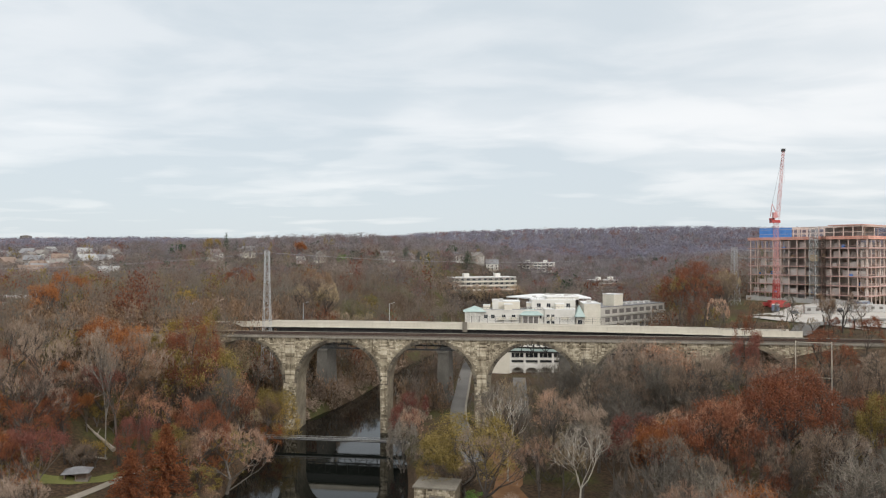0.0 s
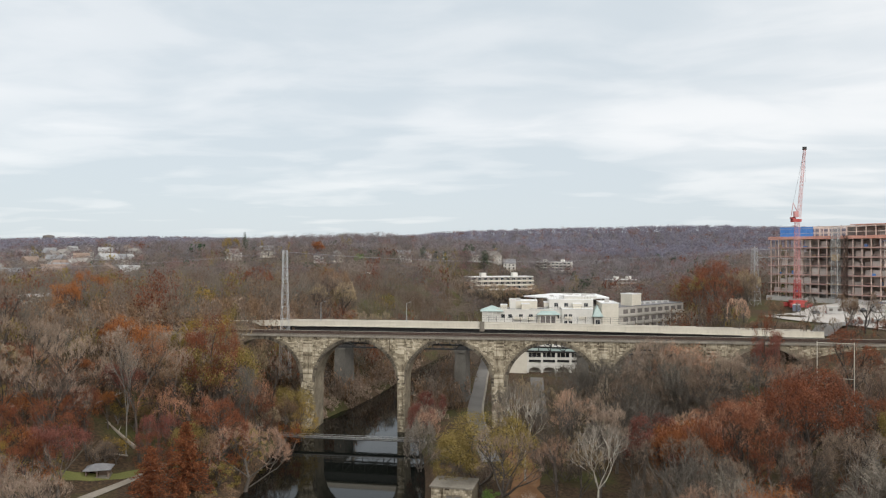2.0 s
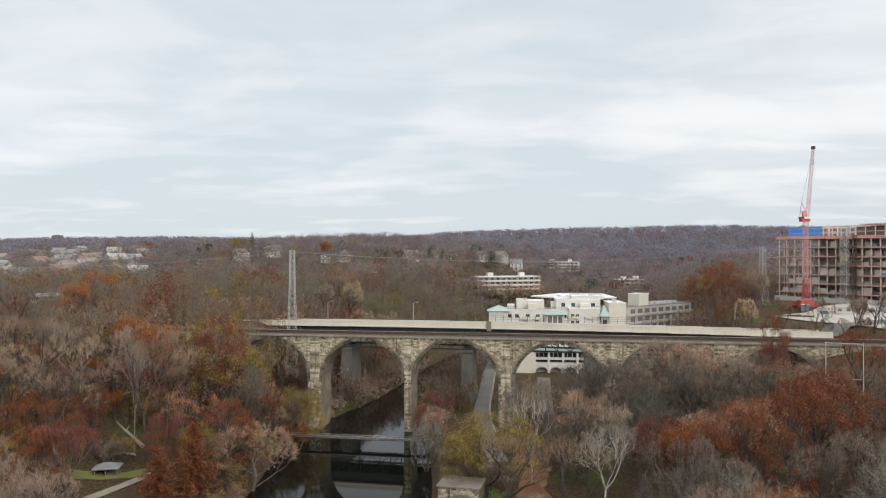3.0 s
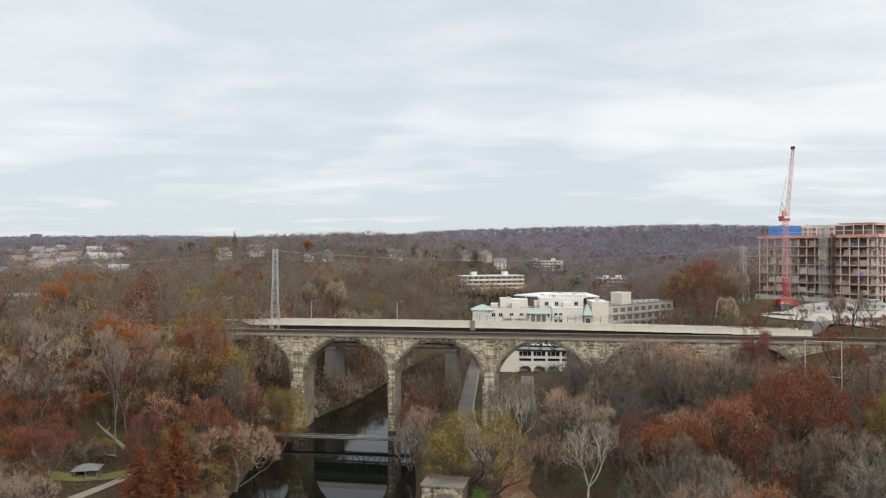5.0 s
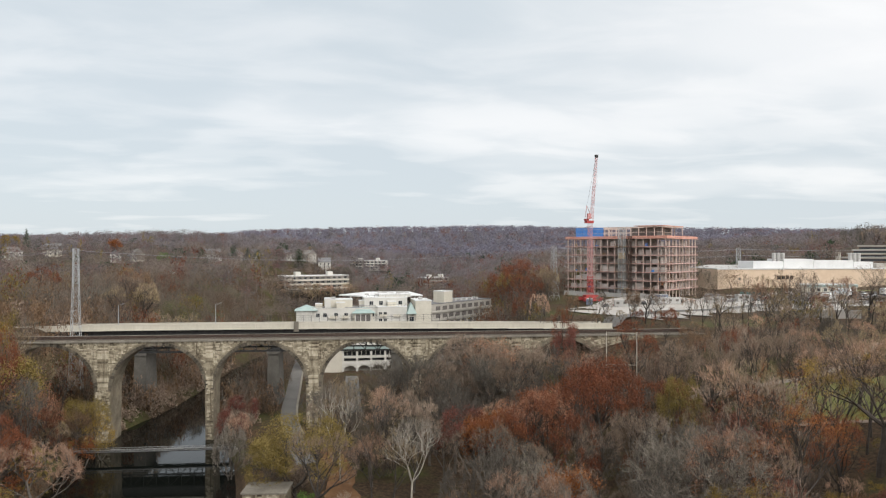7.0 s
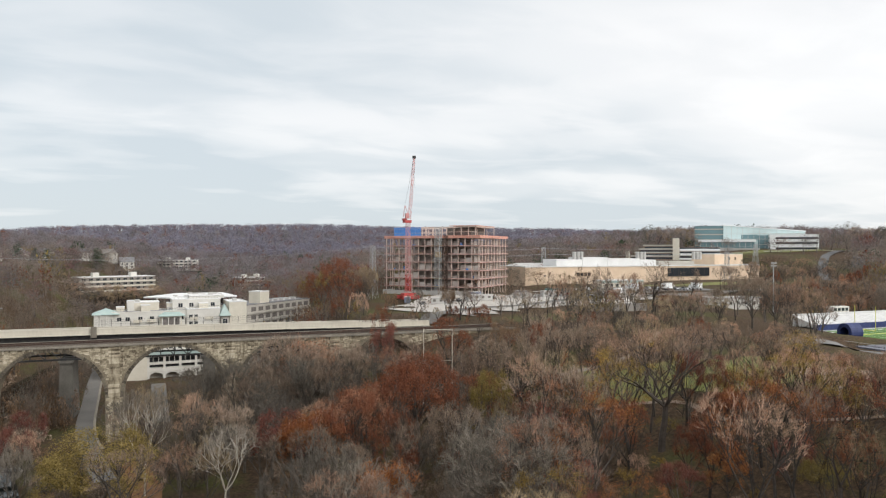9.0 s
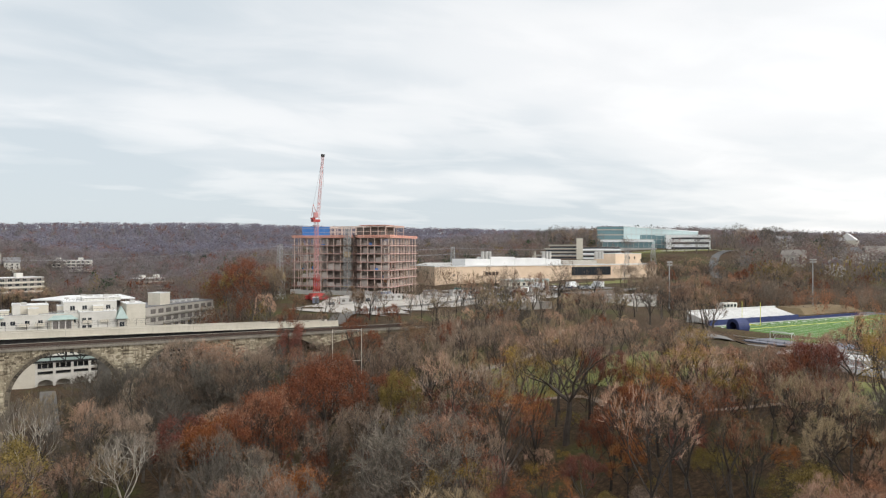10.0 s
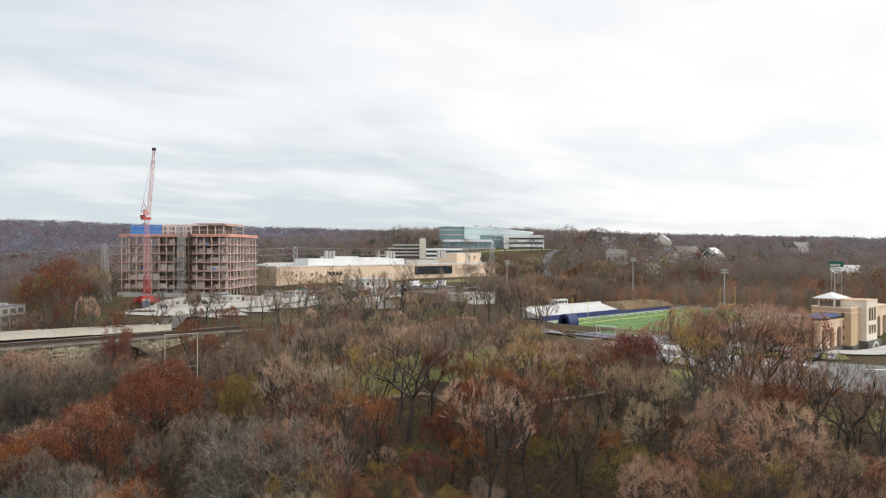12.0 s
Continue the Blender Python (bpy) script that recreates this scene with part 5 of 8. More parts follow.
def lorry(x, y, turn, cab):
    t = thing("delivery_lorry", "white box lorry parked beside the laboratory", "lorry", pose(x, y, ground_at(x, y) + 0.3, 0, 0, turn), "parked lorries")
    s = Shape(); s.box(-3.4, 2.4, -1.2, 1.2, 0.9, 3.5)
    part("box_body", s, BRIGHT_PANEL, t)
    s = Shape(); s.prism([(2.5, 0.5), (4.3, 0.5), (4.35, 1.5), (3.9, 2.6), (2.5, 2.7)], -1.1, 1.1)
    part("cab", s, cab, t)
    s = Shape(); s.box(4.05, 4.2, -0.95, 0.95, 1.6, 2.4)
    part("windscreen", s, PANE, t)
    for a in (-2.3, 3.3):
        for b in (-1.05, 1.05):
            s = Shape(); s.tube((a, b - 0.14, 0.45), (a, b + 0.14, 0.45), 0.45, n=12)
            part("wheel", s, DARK_STEEL, t)


for x, y, turn in ((226, 276, 70), (234, 262, 12), (247, 268, 95), (262, 259, 5), (214, 262, 160), (276, 254, 80)):
    lorry(x, y, turn, BRIGHT_PANEL if turn > 60 else GREY_WALL)
annex = thing("annex", "low pale annex with teal fascia before the laboratory", "building", pose(252, 296, 32.5, 0, 0, -8))
volume(annex, "wall", 0, 26, 0, 9, -2, 4.0, CREAM_WALL, WHITE_ROOF)
s = Shape(); s.box(-0.2, 26.2, -0.3, -0.02, 2.9, 4.1)
part("fascia", s, GREEN_ROOF, annex)
windows(annex, "-y", 0.0, 1, 25, 7, 1.6, (0.9,), 1.5)


def glass_house():
    t = thing("glass_building", "modern blue-green glass office building with white bands on the hill", "building", pose(441, 407, 53, 0, 0, -46.5))
    # left box
    volume(t, "left_box", 0, 21, 2, 24, 0, 19.0, GREEN_GLASS, GREY_ROOF)
    for k in range(4):
        s = Shape(); s.box(-0.1, 21.05, 1.7, 2.0, 3.5 + k * 4.2, 4.4 + k * 4.2)
        part("spandrel", s, GREY_WALL, t)
    s = Shape()          # the main wedge, its roof falling to the right
    s.prism([(21.1, 0), (79, 0), (79, 14.2), (21.1, 19.2)], 0, 26)
    part("main_wedge", s, PALE_GLASS, t, "pale sloping glass front")
    for k in range(14):
        x = 23 + k * 4.0
        s = Shape(); s.box(x, x + 0.2, -0.22, -0.02, 0.4, 19.0 - (x - 21) * 0.0863)
        part("mullion", s, PAVING, t)
    for k in range(3):
        s = Shape(); s.box(21.2, 79, -0.2, -0.02, 4.2 + 4.2 * k, 4.45 + 4.2 * k)
        part("transom", s, PAVING, t)
    for x0, x1, z0, z1 in ((34, 46, 7.5, 12.0), (46, 53, 1.0, 11.5)):
        s = Shape(); s.box(x0, x1, -0.1, -0.02, z0, z1)
        part("clear_glazing", s, GREEN_GLASS, t)
    s = Shape(); s.prism([(20.8, 19.22), (79.4, 14.17), (79.4, 14.8), (20.8, 19.9)], -0.6, 26.6)
    part("roof", s, BRIGHT_PANEL, t)
    # white banded wing
    volume(t, "white_wing", 53.5, 87, -9, 12, 0, 11.6, BRIGHT_PANEL, BRIGHT_PANEL)
    for z in (0.6, 4.6, 8.3):
        s = Shape(); s.box(57.5, 86, -9.15, -9.0, z, z + 1.5)
        part("window_band", s, PANE, t)
        s = Shape(); s.box(53.35, 53.5, -8, 10, z, z + 1.5)
        part("window_band", s, PANE, t)
    # long white canopy with glazing under it
    s = Shape(); s.box(2.5, 43.5, -14, 0, 6.3, 8.1)
    part("canopy", s, BRIGHT_PANEL, t)
    s = Shape(); s.box(3.5, 42.5, -12.5, -12.2, 1.6, 6.3)
    part("lobby_glazing", s, GREEN_GLASS, t)
    for k in range(10):
        s = Shape(); s.box(4 + k * 4, 4.25 + k * 4, -12.8, -12.5, 0, 6.3)
        part("mullion", s, PAVING, t)
    s = Shape(); s.box(0, 46, -16, -1, -3, 1.5)
    part("plinth", s, PAVING, t)
    s = Shape(); s.box(0, 87, -9, 26, -8, -0.01)
    part("footing", s, GREY_WALL, t)


glass_house()


def trailer():
    t = thing("site_office", "long low white cabin with flat roof beside the road", "cabin", pose(246.5, 219.5, 27.6, 0, 0, -18))
    volume(t, "wall", 0, 24, 0, 8, -1.5, 4.4, WHITE_WALL)
    s = Shape(); s.box(-0.5, 24.5, -0.5, 8.5, 4.4, 4.8)
    part("roof", s, PAVING, t)
    windows(t, "-y", 0, 1, 23, 6, 1.2, (1.6,), 1.3)
    windows(t, "-x", 0, 1, 7, 2, 1.2, (1.6,), 1.3)
    s = Shape(); s.box(5.2, 6.3, -0.06, 0.0, 0.2, 2.3)
    part("door", s, DIM, t)


trailer()


def far_marks():
    t = thing("water_tower", "squat dark water tank on legs on the far skyline", "water tower", pose(-1035, 1770, ground_at(-1035, 1770)))
    z = 98 - ground_at(-1035, 1770)
    s = Shape(); s.tube((0, 0, z - 11), (0, 0, z - 2), 13, 13, 16); s.tube((0, 0, z - 2), (0, 0, z), 13, 2, 16)
    part("tank", s, DARK_STUCCO, t)
    for k in range(6):
        w = k * math.pi / 3
        s = Shape(); s.tube((11 * math.cos(w), 11 * math.sin(w), -1), (11 * math.cos(w), 11 * math.sin(w), z - 11), 0.8, n=6)
        part("leg", s, GREY_ROOF, t)
    x, y = 320.8, 77.2
    g = ground_at(x, y)
    t = thing("road_sign", "green highway sign board on two posts above the trees", "sign", pose(x, y, g, 0, 0, -76.5))
    s = Shape(); s.box(-2.6, 2.6, -0.06, 0.06, 48.1 - g - 2.2, 48.1 - g)
    part("panel", s, SIGN_GREEN, t)
    for q in (-1.8, 1.8):
        s = Shape(); s.tube((q, 0.15, -0.5), (q, 0.15, 48.1 - g - 0.3), 0.09, n=6)
        part("post", s, GREY_WALL, t)


SIGN_GREEN = paint("green_sign_enamel", [(0.01, 0.10, 0.07), (0.015, 0.14, 0.10), (0.025, 0.18, 0.13)], 0.4, 2, 0.5)
far_marks()
# ---- the stadium ----
ALUMINIUM = paint("pale_aluminium_benches", [(0.50, 0.50, 0.50), (0.62, 0.62, 0.61), (0.70, 0.70, 0.69)], 0.3, 3, 0.5, 0.2)
FIELD = pose(207.0, 108.0, 25.2, 0, 0, -6.6)


def stadium():
    f = thing("sports_field", "bright green synthetic sports field with white lines and blue track", "sports field", FIELD)
    s = Shape(); s.box(-9, 125, -10, 58, -0.6, 0.05)
    part("track", s, TRACK, f)
    s = Shape(); s.box(3, 116, 0, 48.5, 0.05, 0.10)
    part("turf", s, TURF, f)
    for k in range(21):
        x = 9.1 + k * 4.57
        s = Shape(); s.box(x - 0.09, x + 0.09, 0.6, 48.4, 0.10, 0.115)
        part("yard_line", s, WHITE_LINE, f)
    for y in (0.5, 48.3):
        s = Shape(); s.box(0.5, 109.5, y - 0.35, y + 0.35, 0.10, 0.12)
        part("side_line", s, WHITE_LINE, f)
    s = Shape(); s.box(2, 108, 36.0, 36.7, 0.10, 0.12)
    part("field_line", s, YELLOW, f)
    for k in range(20):
        s = Shape(); s.box(10 + 4.57 * k, 11.4 + 4.57 * k, 44.0, 45.3, 0.10, 0.12)
        part("yard_number", s, WHITE_LINE, f)
    for x, d in ((7.5, 1), (112.5, -1)):
        t = thing("goal_post", "tall yellow football goal post at the field end", "goal post", FIELD @ pose(x, 26.5, 0.1), "goal posts")
        s = Shape(); s.tube((-1.5 * d, 0, 0), (-1.5 * d, 0, 3.0), 0.12, n=8); s.tube((-1.5 * d, 0, 3.0), (0, 0, 3.05), 0.11, n=6)
        part("gooseneck", s, YELLOW, t)
        s = Shape(); s.tube((0, -3.5, 3.05), (0, 3.5, 3.05), 0.10, n=6)
        part("crossbar", s, YELLOW, t)
        for y in (-3.5, 3.5):
            s = Shape(); s.tube((0, y, 3.05), (0, y, 10.5), 0.09, n=6)
            part("upright", s, YELLOW, t)
    g = thing("soccer_goal", "white framed soccer goal with net at the field end", "goal", FIELD @ pose(0.5, 10.5, 0.1))
    s = Shape()
    for y in (-3.66, 3.66):
        s.tube((0, y, 0), (0, y, 2.44), 0.09, n=6); s.tube((0, y, 2.44), (1.0, y, 2.44), 0.06, n=5); s.tube((1.0, y, 2.44), (2.2, y, 0), 0.06, n=5); s.tube((0, y, 0.05), (2.2, y, 0.05), 0.05, n=5)
    s.tube((0, -3.66, 2.44), (0, 3.66, 2.44), 0.09, n=6); s.tube((1.0, -3.66, 2.44), (1.0, 3.66, 2.44), 0.05, n=5)
    part("frame", s, WHITE_ROOF, g)
    s = Shape()
    for k in range(15):
        y = -3.66 + 7.32 * k / 14
        s.tube((1.0, y, 2.44), (2.2, y, 0.03), 0.015, n=3, cap=False)
    part("net", s, WHITE_ROOF, g)
    # inflatable entrance tunnel: a dark ring
    r = thing("inflatable_tunnel", "dark navy round inflatable entrance tunnel with pale emblem disc", "tunnel", FIELD @ pose(0.5, 28.0, 0.1))
    s = Shape()
    for j in range(5):
        x0, x1 = j * 1.0, j * 1.0 + 1.02
        n = 16
        for k in range(n):
            a, b = math.pi * (-0.12 + 1.24 * k / n), math.pi * (-0.12 + 1.24 * (k + 1) / n)
            for R0, R1 in ((2.55, 1.55),):
                P = lambda x, R, w: (x, R * math.cos(w), 2.3 + R * math.sin(w) * 1.15)
                s.hexa([P(x0, R1, a), P(x1, R1, a), P(x1, R1, b), P(x0, R1, b), P(x0, R0, a), P(x1, R0, a), P(x1, R0, b), P(x0, R0, b)])
    part("ring", s, NAVY, r)
    s = Shape(); s.box(3.6, 3.8, -1.5, 1.5, 0, 3.8)
    part("inner_curtain", s, DIM, r)
    s = Shape(); s.tube((3.5, 0, 2.4), (3.58, 0, 2.4), 0.5, n=14)
    part("emblem_disc", s, WHITE_ROOF, r)
    # bare metal stand along the far side above a navy wall
    b = thing("grandstand", "long pale aluminium grandstand above a navy blue wall", "grandstand", FIELD @ pose(15, 51.5, -0.3))
    for k in range(11):
        s = Shape(); s.box(0, 50, k * 0.8, k * 0.8 + 0.82, 1.2, 2.4 + k * 0.2)
        part("bench", s, ALUMINIUM, b)
    for k in range(5):
        s = Shape(); s.box(4 + 10 * k, 5.0 + 10 * k, -0.06, -0.02, 1.3, 2.36)
        part("aisle", s, NAVY, b)
    s = Shape(); s.box(-0.4, 50.4, 8.85, 9.2, -0.5, 5.2)
    part("rear_wall", s, ALUMINIUM, b)
    for k in range(21):
        s = Shape(); s.tube((2.4 * k, 9.1, 4.4), (2.4 * k, 9.1, 5.9), 0.05, n=4)
        part("rail_post", s, GALV, b)
    p = Shape(); p.box(20, 28, 9.3, 12.5, -0.5, 7.2)
    box = part("press_box", p, WHITE_WALL, b)
    for k in range(4):
        s = Shape(); s.box(20.4 + 1.9 * k, 21.7 + 1.9 * k, 9.2, 9.3, 5.6, 6.7)
        part("window", s, PANE, box)
    s = Shape(); s.box(-0.5, 52, -0.35, -0.03, -0.4, 2.2)
    part("front_wall", s, NAVY, b)
    s = Shape(); s.box(52.2, 92, -0.35, -0.03, -0.4, 1.3)
    part("front_wall", s, NAVY, b)
    # berm of dry grass beside the stand
    e = Shape()
    e.hexa([(88, 62, -1), (132, 62, -1), (132, 84, -1), (88, 84, -1), (92, 68, 2.2), (126, 68, 2.2), (126, 80, 2.2), (92, 80, 2.2)])
    ob = part("berm", e, paint("dry_grass_bank", [(0.15, 0.11, 0.06), (0.22, 0.165, 0.095), (0.28, 0.22, 0.14)], 0.2, 3, 0.95, bump=0.3))
    ob.matrix_world = FIELD
    tagged(ob, "dry brown grass bank behind the stand", "bank", kind="structure")
    # fence at the near end
    n = thing("field_fence", "low dark fence with rails around the near field end", "fence", FIELD)
    q = Shape(); q.tube((0, 0, 0), (0, 0, 1.5), 0.05, n=4)
    me = q.mesh("post", DARK_STEEL)
    for k in range(27):
        o = part("post", me, DARK_STEEL, n); o.location = (-10.2, -12 + k * 2.7, 0)
    for z in (0.3, 0.9, 1.45):
        s = Shape(); s.tube((-10.2, -12, z), (-10.2, 58.2, z), 0.05, n=4)
        part("rail", s, PAVING if z > 1 else DARK_STEEL, n)


stadium()
stadium_pole(254.6, 193.9, 24.5, 47.6, 60)
stadium_pole(328.2, 170.8, 25.0, 48.4, 60)
stadium_pole(308.3, 117.6, 24.0, 44.1, 60)
stadium_pole(291.5, 70.7, 24.0, 47.1, 60)


CREAM_STONE = paint("cream_cast_stone", [(0.60, 0.54, 0.43), (0.70, 0.64, 0.53), (0.77, 0.72, 0.61)], 0.2, 3, 0.85)


def gatehouse():
    """Tan arcaded gatehouse; local x along the front, -y outwards."""
    t = thing("gatehouse", "tan brick stadium gatehouse with arcade, square tower and dark stone base", "building", pose(211.0, 49.2, 25.4, 0, 0, -7.6))
    v = lambda *a, **k: volume(t, *a, **k)
    # arcade wing with three open arches
    def arcade(x0, x1, n, z0, z1, y0, y1):
        w = (x1 - x0) / n
        for k in range(n):
            s = Shape()
            a, b = x0 + k * w, x0 + (k + 1) * w
            r, c = w * 0.30, (a + b) / 2
            sp = z0 + (z1 - z0) * 0.56
            for half in (0, 1):
                arc = [(c - r * math.cos(math.pi * q / 16), sp + r * math.sin(math.pi * q / 16)) for q in range(17)]
                pts = ([(a, z0), (c - r, z0)] + arc[:9] + [(c, z1), (a, z1)]) if half == 0 else ([(c, z1)] + arc[8:] + [(c + r, z0), (b, z0), (b, z1)])
                s.prism(pts, y0, y0 + 0.7)
            part("arch_bay", s, TAN_PALE, t)
        s = Shape(); s.box(x0, x1, y1 - 0.5, y1, z0, z1)
        part("inner_wall", s, BROWN_WALL, t)
    arcade(-14, 0, 3, 2.2, 8.9, 0.0, 6.6)
    s = Shape(); s.box(-14, -13.3, 0.7, 6.1, 2.2, 8.9)
    part("end_wall", s, TAN_WALL, t)
    for a in (1.0, 3.8):
        s = Shape(); s.box(-14.1, -14.0, a, a + 1.9, 2.6, 6.6)
        part("recessed_panel", s, BROWN_WALL, t)
    v("base", -14.2, 0, -0.25, 6.7, -3, 2.2, DARK_STONE)
    s = Shape(); s.box(-14.3, 0.0, -0.3, 6.8, 8.9, 9.4)
    part("terrace_floor", s, TAN_PALE, t)
    s = Shape(); s.box(-14.2, 0.0, -0.25, 0.0, 9.4, 10.0); s.box(-14.2, -14.0, 0.0, 6.6, 9.4, 10.0)
    part("terrace_rail", s, DARK_STEEL, t)
    # tower
    v("tower_side", 0, 14, -2.0, 8, 2.0, 11.8, TAN_WALL, TAN_PALE)
    v("tower_front", 6.0, 13.6, -3.6, -2.0, 2.2, 13.6, CREAM_STONE, TAN_PALE)
    v("tower_back", 6.0, 13.6, -1.99, 3.0, 11.9, 13.6, CREAM_STONE, TAN_PALE)
    v("tower_base", 5.0, 14.4, -4.4, -2.01, -3, 3.0, DARK_STONE)
    v("tower_base_side", -0.2, 5.0, -2.4, 8, -3, 2.0, DARK_STONE)
    windows(t, "-y", -3.6, 7.2, 12.6, 3, 1.0, (8.4,), 3.4, TAN_WALL)
    windows(t, "-y", -3.6, 7.2, 12.6, 3, 1.0, (4.9,), 2.2, TAN_WALL)
    windows(t, "-x", 0.0, -1.5, 1.5, 1, 0.8, (9.6, 6.4, 3.6), 1.0, TAN_WALL)
    s = Shape()
    n = 14
    for k in range(n):
        a, b = math.pi * k / n, math.pi * (k + 1) / n
        P = lambda R, w, y: (9.9 - R * math.cos(w), y, 0.6 + R * math.sin(w))
        s.hexa([P(1.7, a, -4.65), P(1.7, b, -4.65), P(1.7, b, -4.4), P(1.7, a, -4.4), P(2.15, a, -4.65), P(2.15, b, -4.65), P(2.15, b, -4.4), P(2.15, a, -4.4)])
    s.box(7.75, 8.2, -4.65, -4.4, -2.0, 0.6); s.box(11.6, 12.05, -4.65, -4.4, -2.0, 0.6)
    part("door_surround", s, WHITE_WALL, t)
    s = Shape()
    s.prism([(8.2, -2.0)] + [(9.9 - 1.7 * math.cos(math.pi * k / n), 0.6 + 1.7 * math.sin(math.pi * k / n)) for k in range(n + 1)] + [(11.6, -2.0)], -4.5, -4.42)
    part("doorway", s, DIM, t)
    s = Shape(); s.box(-0.1, 6.0, -2.1, -2.0, 10.6, 10.9); s.box(-0.1, 0.0, -2.0, 8, 10.6, 10.9)
    part("string_course", s, TAN_PALE, t)
    # open pavilion on the roof
    for x in (3.5, 6.5, 9.5):
        for y in (3.4, 7.4):
            s = Shape(); s.box(x, x + 0.35, y, y + 0.35, 11.8, 14.2)
            part("pavilion_post", s, WHITE_WALL, t)
    s = Shape(); s.box(3.6, 9.8, 3.6, 7.6, 11.9, 12.9)
    part("pavilion_counter", s, DIM, t)
    hip_roof(t, 3.0, 10.4, 3.0, 8.2, 14.2, 1.4, WHITE_ROOF, 0.6)
    arcade(14.0, 32, 4, 2.2, 11.0, 0.0, 6.6)
    v("right_base", 14.5, 32, -0.25, 6.7, -3, 2.2, DARK_STONE)
    s = Shape(); s.box(14.0, 32, -0.3, 6.8, 11.0, 11.5)
    part("terrace_floor", s, TAN_PALE, t)
    # rows of blue chairs on the terraces
    c = Shape(); c.box(-0.24, 0.24, -0.24, 0.24, 0.42, 0.5); c.box(-0.24, 0.24, 0.2, 0.26, 0.5, 1.1); c.box(-0.2, 0.2, -0.2, 0.2, 0, 0.42)
    me = c.mesh("terrace_chair", SEAT_BLUE)
    rng = random.Random(6)
    base = pose(211.0, 49.2, 25.4, 0, 0, -7.6)
    for k in range(64):
        x, y = (-12.8 + (k % 16) * 0.82, 1.0 + (k // 16) * 1.25)
        o = tagged(new("terrace_chair", me), "blue folding chair on the gatehouse terrace", "chair", "terrace chairs")
        o.matrix_world = base @ pose(x + rng.uniform(-0.2, 0.2), y, 9.41, 0, 0, rng.uniform(-30, 30))
    fl = thing("flagpole", "thin flagpole with a limp white flag", "flag", base @ pose(-16, 20, -1.5), "flags")
    s = Shape(); s.tube((0, 0, 0), (0, 0, 9.5), 0.07, n=6)
    part("pole", s, GALV, fl)
    s = Shape()
    for k in range(6):
        s.hexa([(k * 0.35, 0.06 * math.sin(k), 8.2 - k * 0.12), (k * 0.35 + 0.35, 0.06 * math.sin(k + 1), 8.2 - k * 0.12 - 0.12), (k * 0.35 + 0.35, 0.06 * math.sin(k + 1) + 0.02, 8.2 - k * 0.12 - 0.12), (k * 0.35, 0.06 * math.sin(k) + 0.02, 8.2 - k * 0.12),
                (k * 0.35, 0.06 * math.sin(k), 9.4 - k * 0.12), (k * 0.35 + 0.35, 0.06 * math.sin(k + 1), 9.4 - k * 0.12 - 0.12), (k * 0.35 + 0.35, 0.06 * math.sin(k + 1) + 0.02, 9.4 - k * 0.12 - 0.12), (k * 0.35, 0.06 * math.sin(k) + 0.02, 9.4 - k * 0.12)])
    part("flag", s, WHITE_ROOF, fl)


gatehouse()


# ---- parked cars ----
TYRE = paint("tyre_rubber", [(0.012, 0.012, 0.012), (0.02, 0.02, 0.02), (0.03, 0.03, 0.03)], 1, 6, 0.9)
CAR_PAINT = {"white": (0.65, 0.65, 0.65), "silver": (0.36, 0.37, 0.38), "black": (0.015, 0.015, 0.017), "grey": (0.10, 0.105, 0.11), "red": (0.28, 0.02, 0.02), "blue": (0.03, 0.06, 0.16)}
CAR_MAT = {k: glassy("car_paint_" + k, c, 0.25) for k, c in CAR_PAINT.items()}
CARS = {}


def car(x, y, turn, colour, z=None):
    z = (ground_at(x, y) + 0.2) if z is None else z
    m = pose(x, y, z, 0, 0, turn)
    if colour in CARS:
        return copy_thing(CARS[colour], m)
    t = thing("parked_car", f"parked {colour} car on asphalt", "car", m, "parked cars")
    s = Shape()
    s.prism([(-2.2, 0.3), (2.2, 0.3), (2.25, 0.75), (1.3, 0.95), (-2.1, 0.98), (-2.25, 0.7)], -0.88, 0.88)
    part("body", s, CAR_MAT[colour], t)
    s = Shape()
    s.hexa([(-1.7, -0.80, 0.96), (1.15, -0.80, 0.94), (1.15, 0.80, 0.94), (-1.7, 0.80, 0.96), (-1.25, -0.66, 1.45), (0.35, -0.66, 1.45), (0.35, 0.66, 1.45), (-1.25, 0.66, 1.45)])
    part("cabin_glass", s, PANE, t)
    s = Shape(); s.box(-1.25, 0.35, -0.67, 0.67, 1.45, 1.5)
    part("roof", s, CAR_MAT[colour], t)
    for a in (-1.4, 1.35):
        for b in (-0.9, 0.9):
            s = Shape(); s.tube((a, b - 0.1, 0.32), (a, b + 0.1, 0.32), 0.32, n=12)
            part("wheel", s, TYRE, t)
    CARS[colour] = t
    return t


cars = random.Random(9)
for k in range(12):
    car(163.5 + k * 0.9, 51.0 - k * 2.75, 192 + cars.uniform(-3, 3), cars.choice(("black", "grey", "silver", "white", "black")))
shades = ["white", "silver", "black", "grey", "black", "silver", "red", "blue", "white"]
for k in range(13):
    car(157.0 + k * 0.72, 52.5 - k * 2.75, 12 + cars.uniform(-3, 3), shades[k % 9])
for k in range(9):
    car(180.5 + k * 0.8, 80 - k * 3.0 if k < 5 else 70 - k * 3.0, 192 + cars.uniform(-3, 3), cars.choice(shades))
for k in range(16):
    car(204 + k * 4.6, 283.5 - k * 1.15, 84 + cars.uniform(-4, 4), cars.choice(shades))
for k in range(14):
    car(208 + k * 4.8, 271.0 - k * 1.1, 84 + cars.uniform(-4, 4), cars.choice(shades))
for k in range(7):
    car(141 + k * 5.5, 286 - k * 1.0, cars.uniform(0, 180), cars.choice(shades))


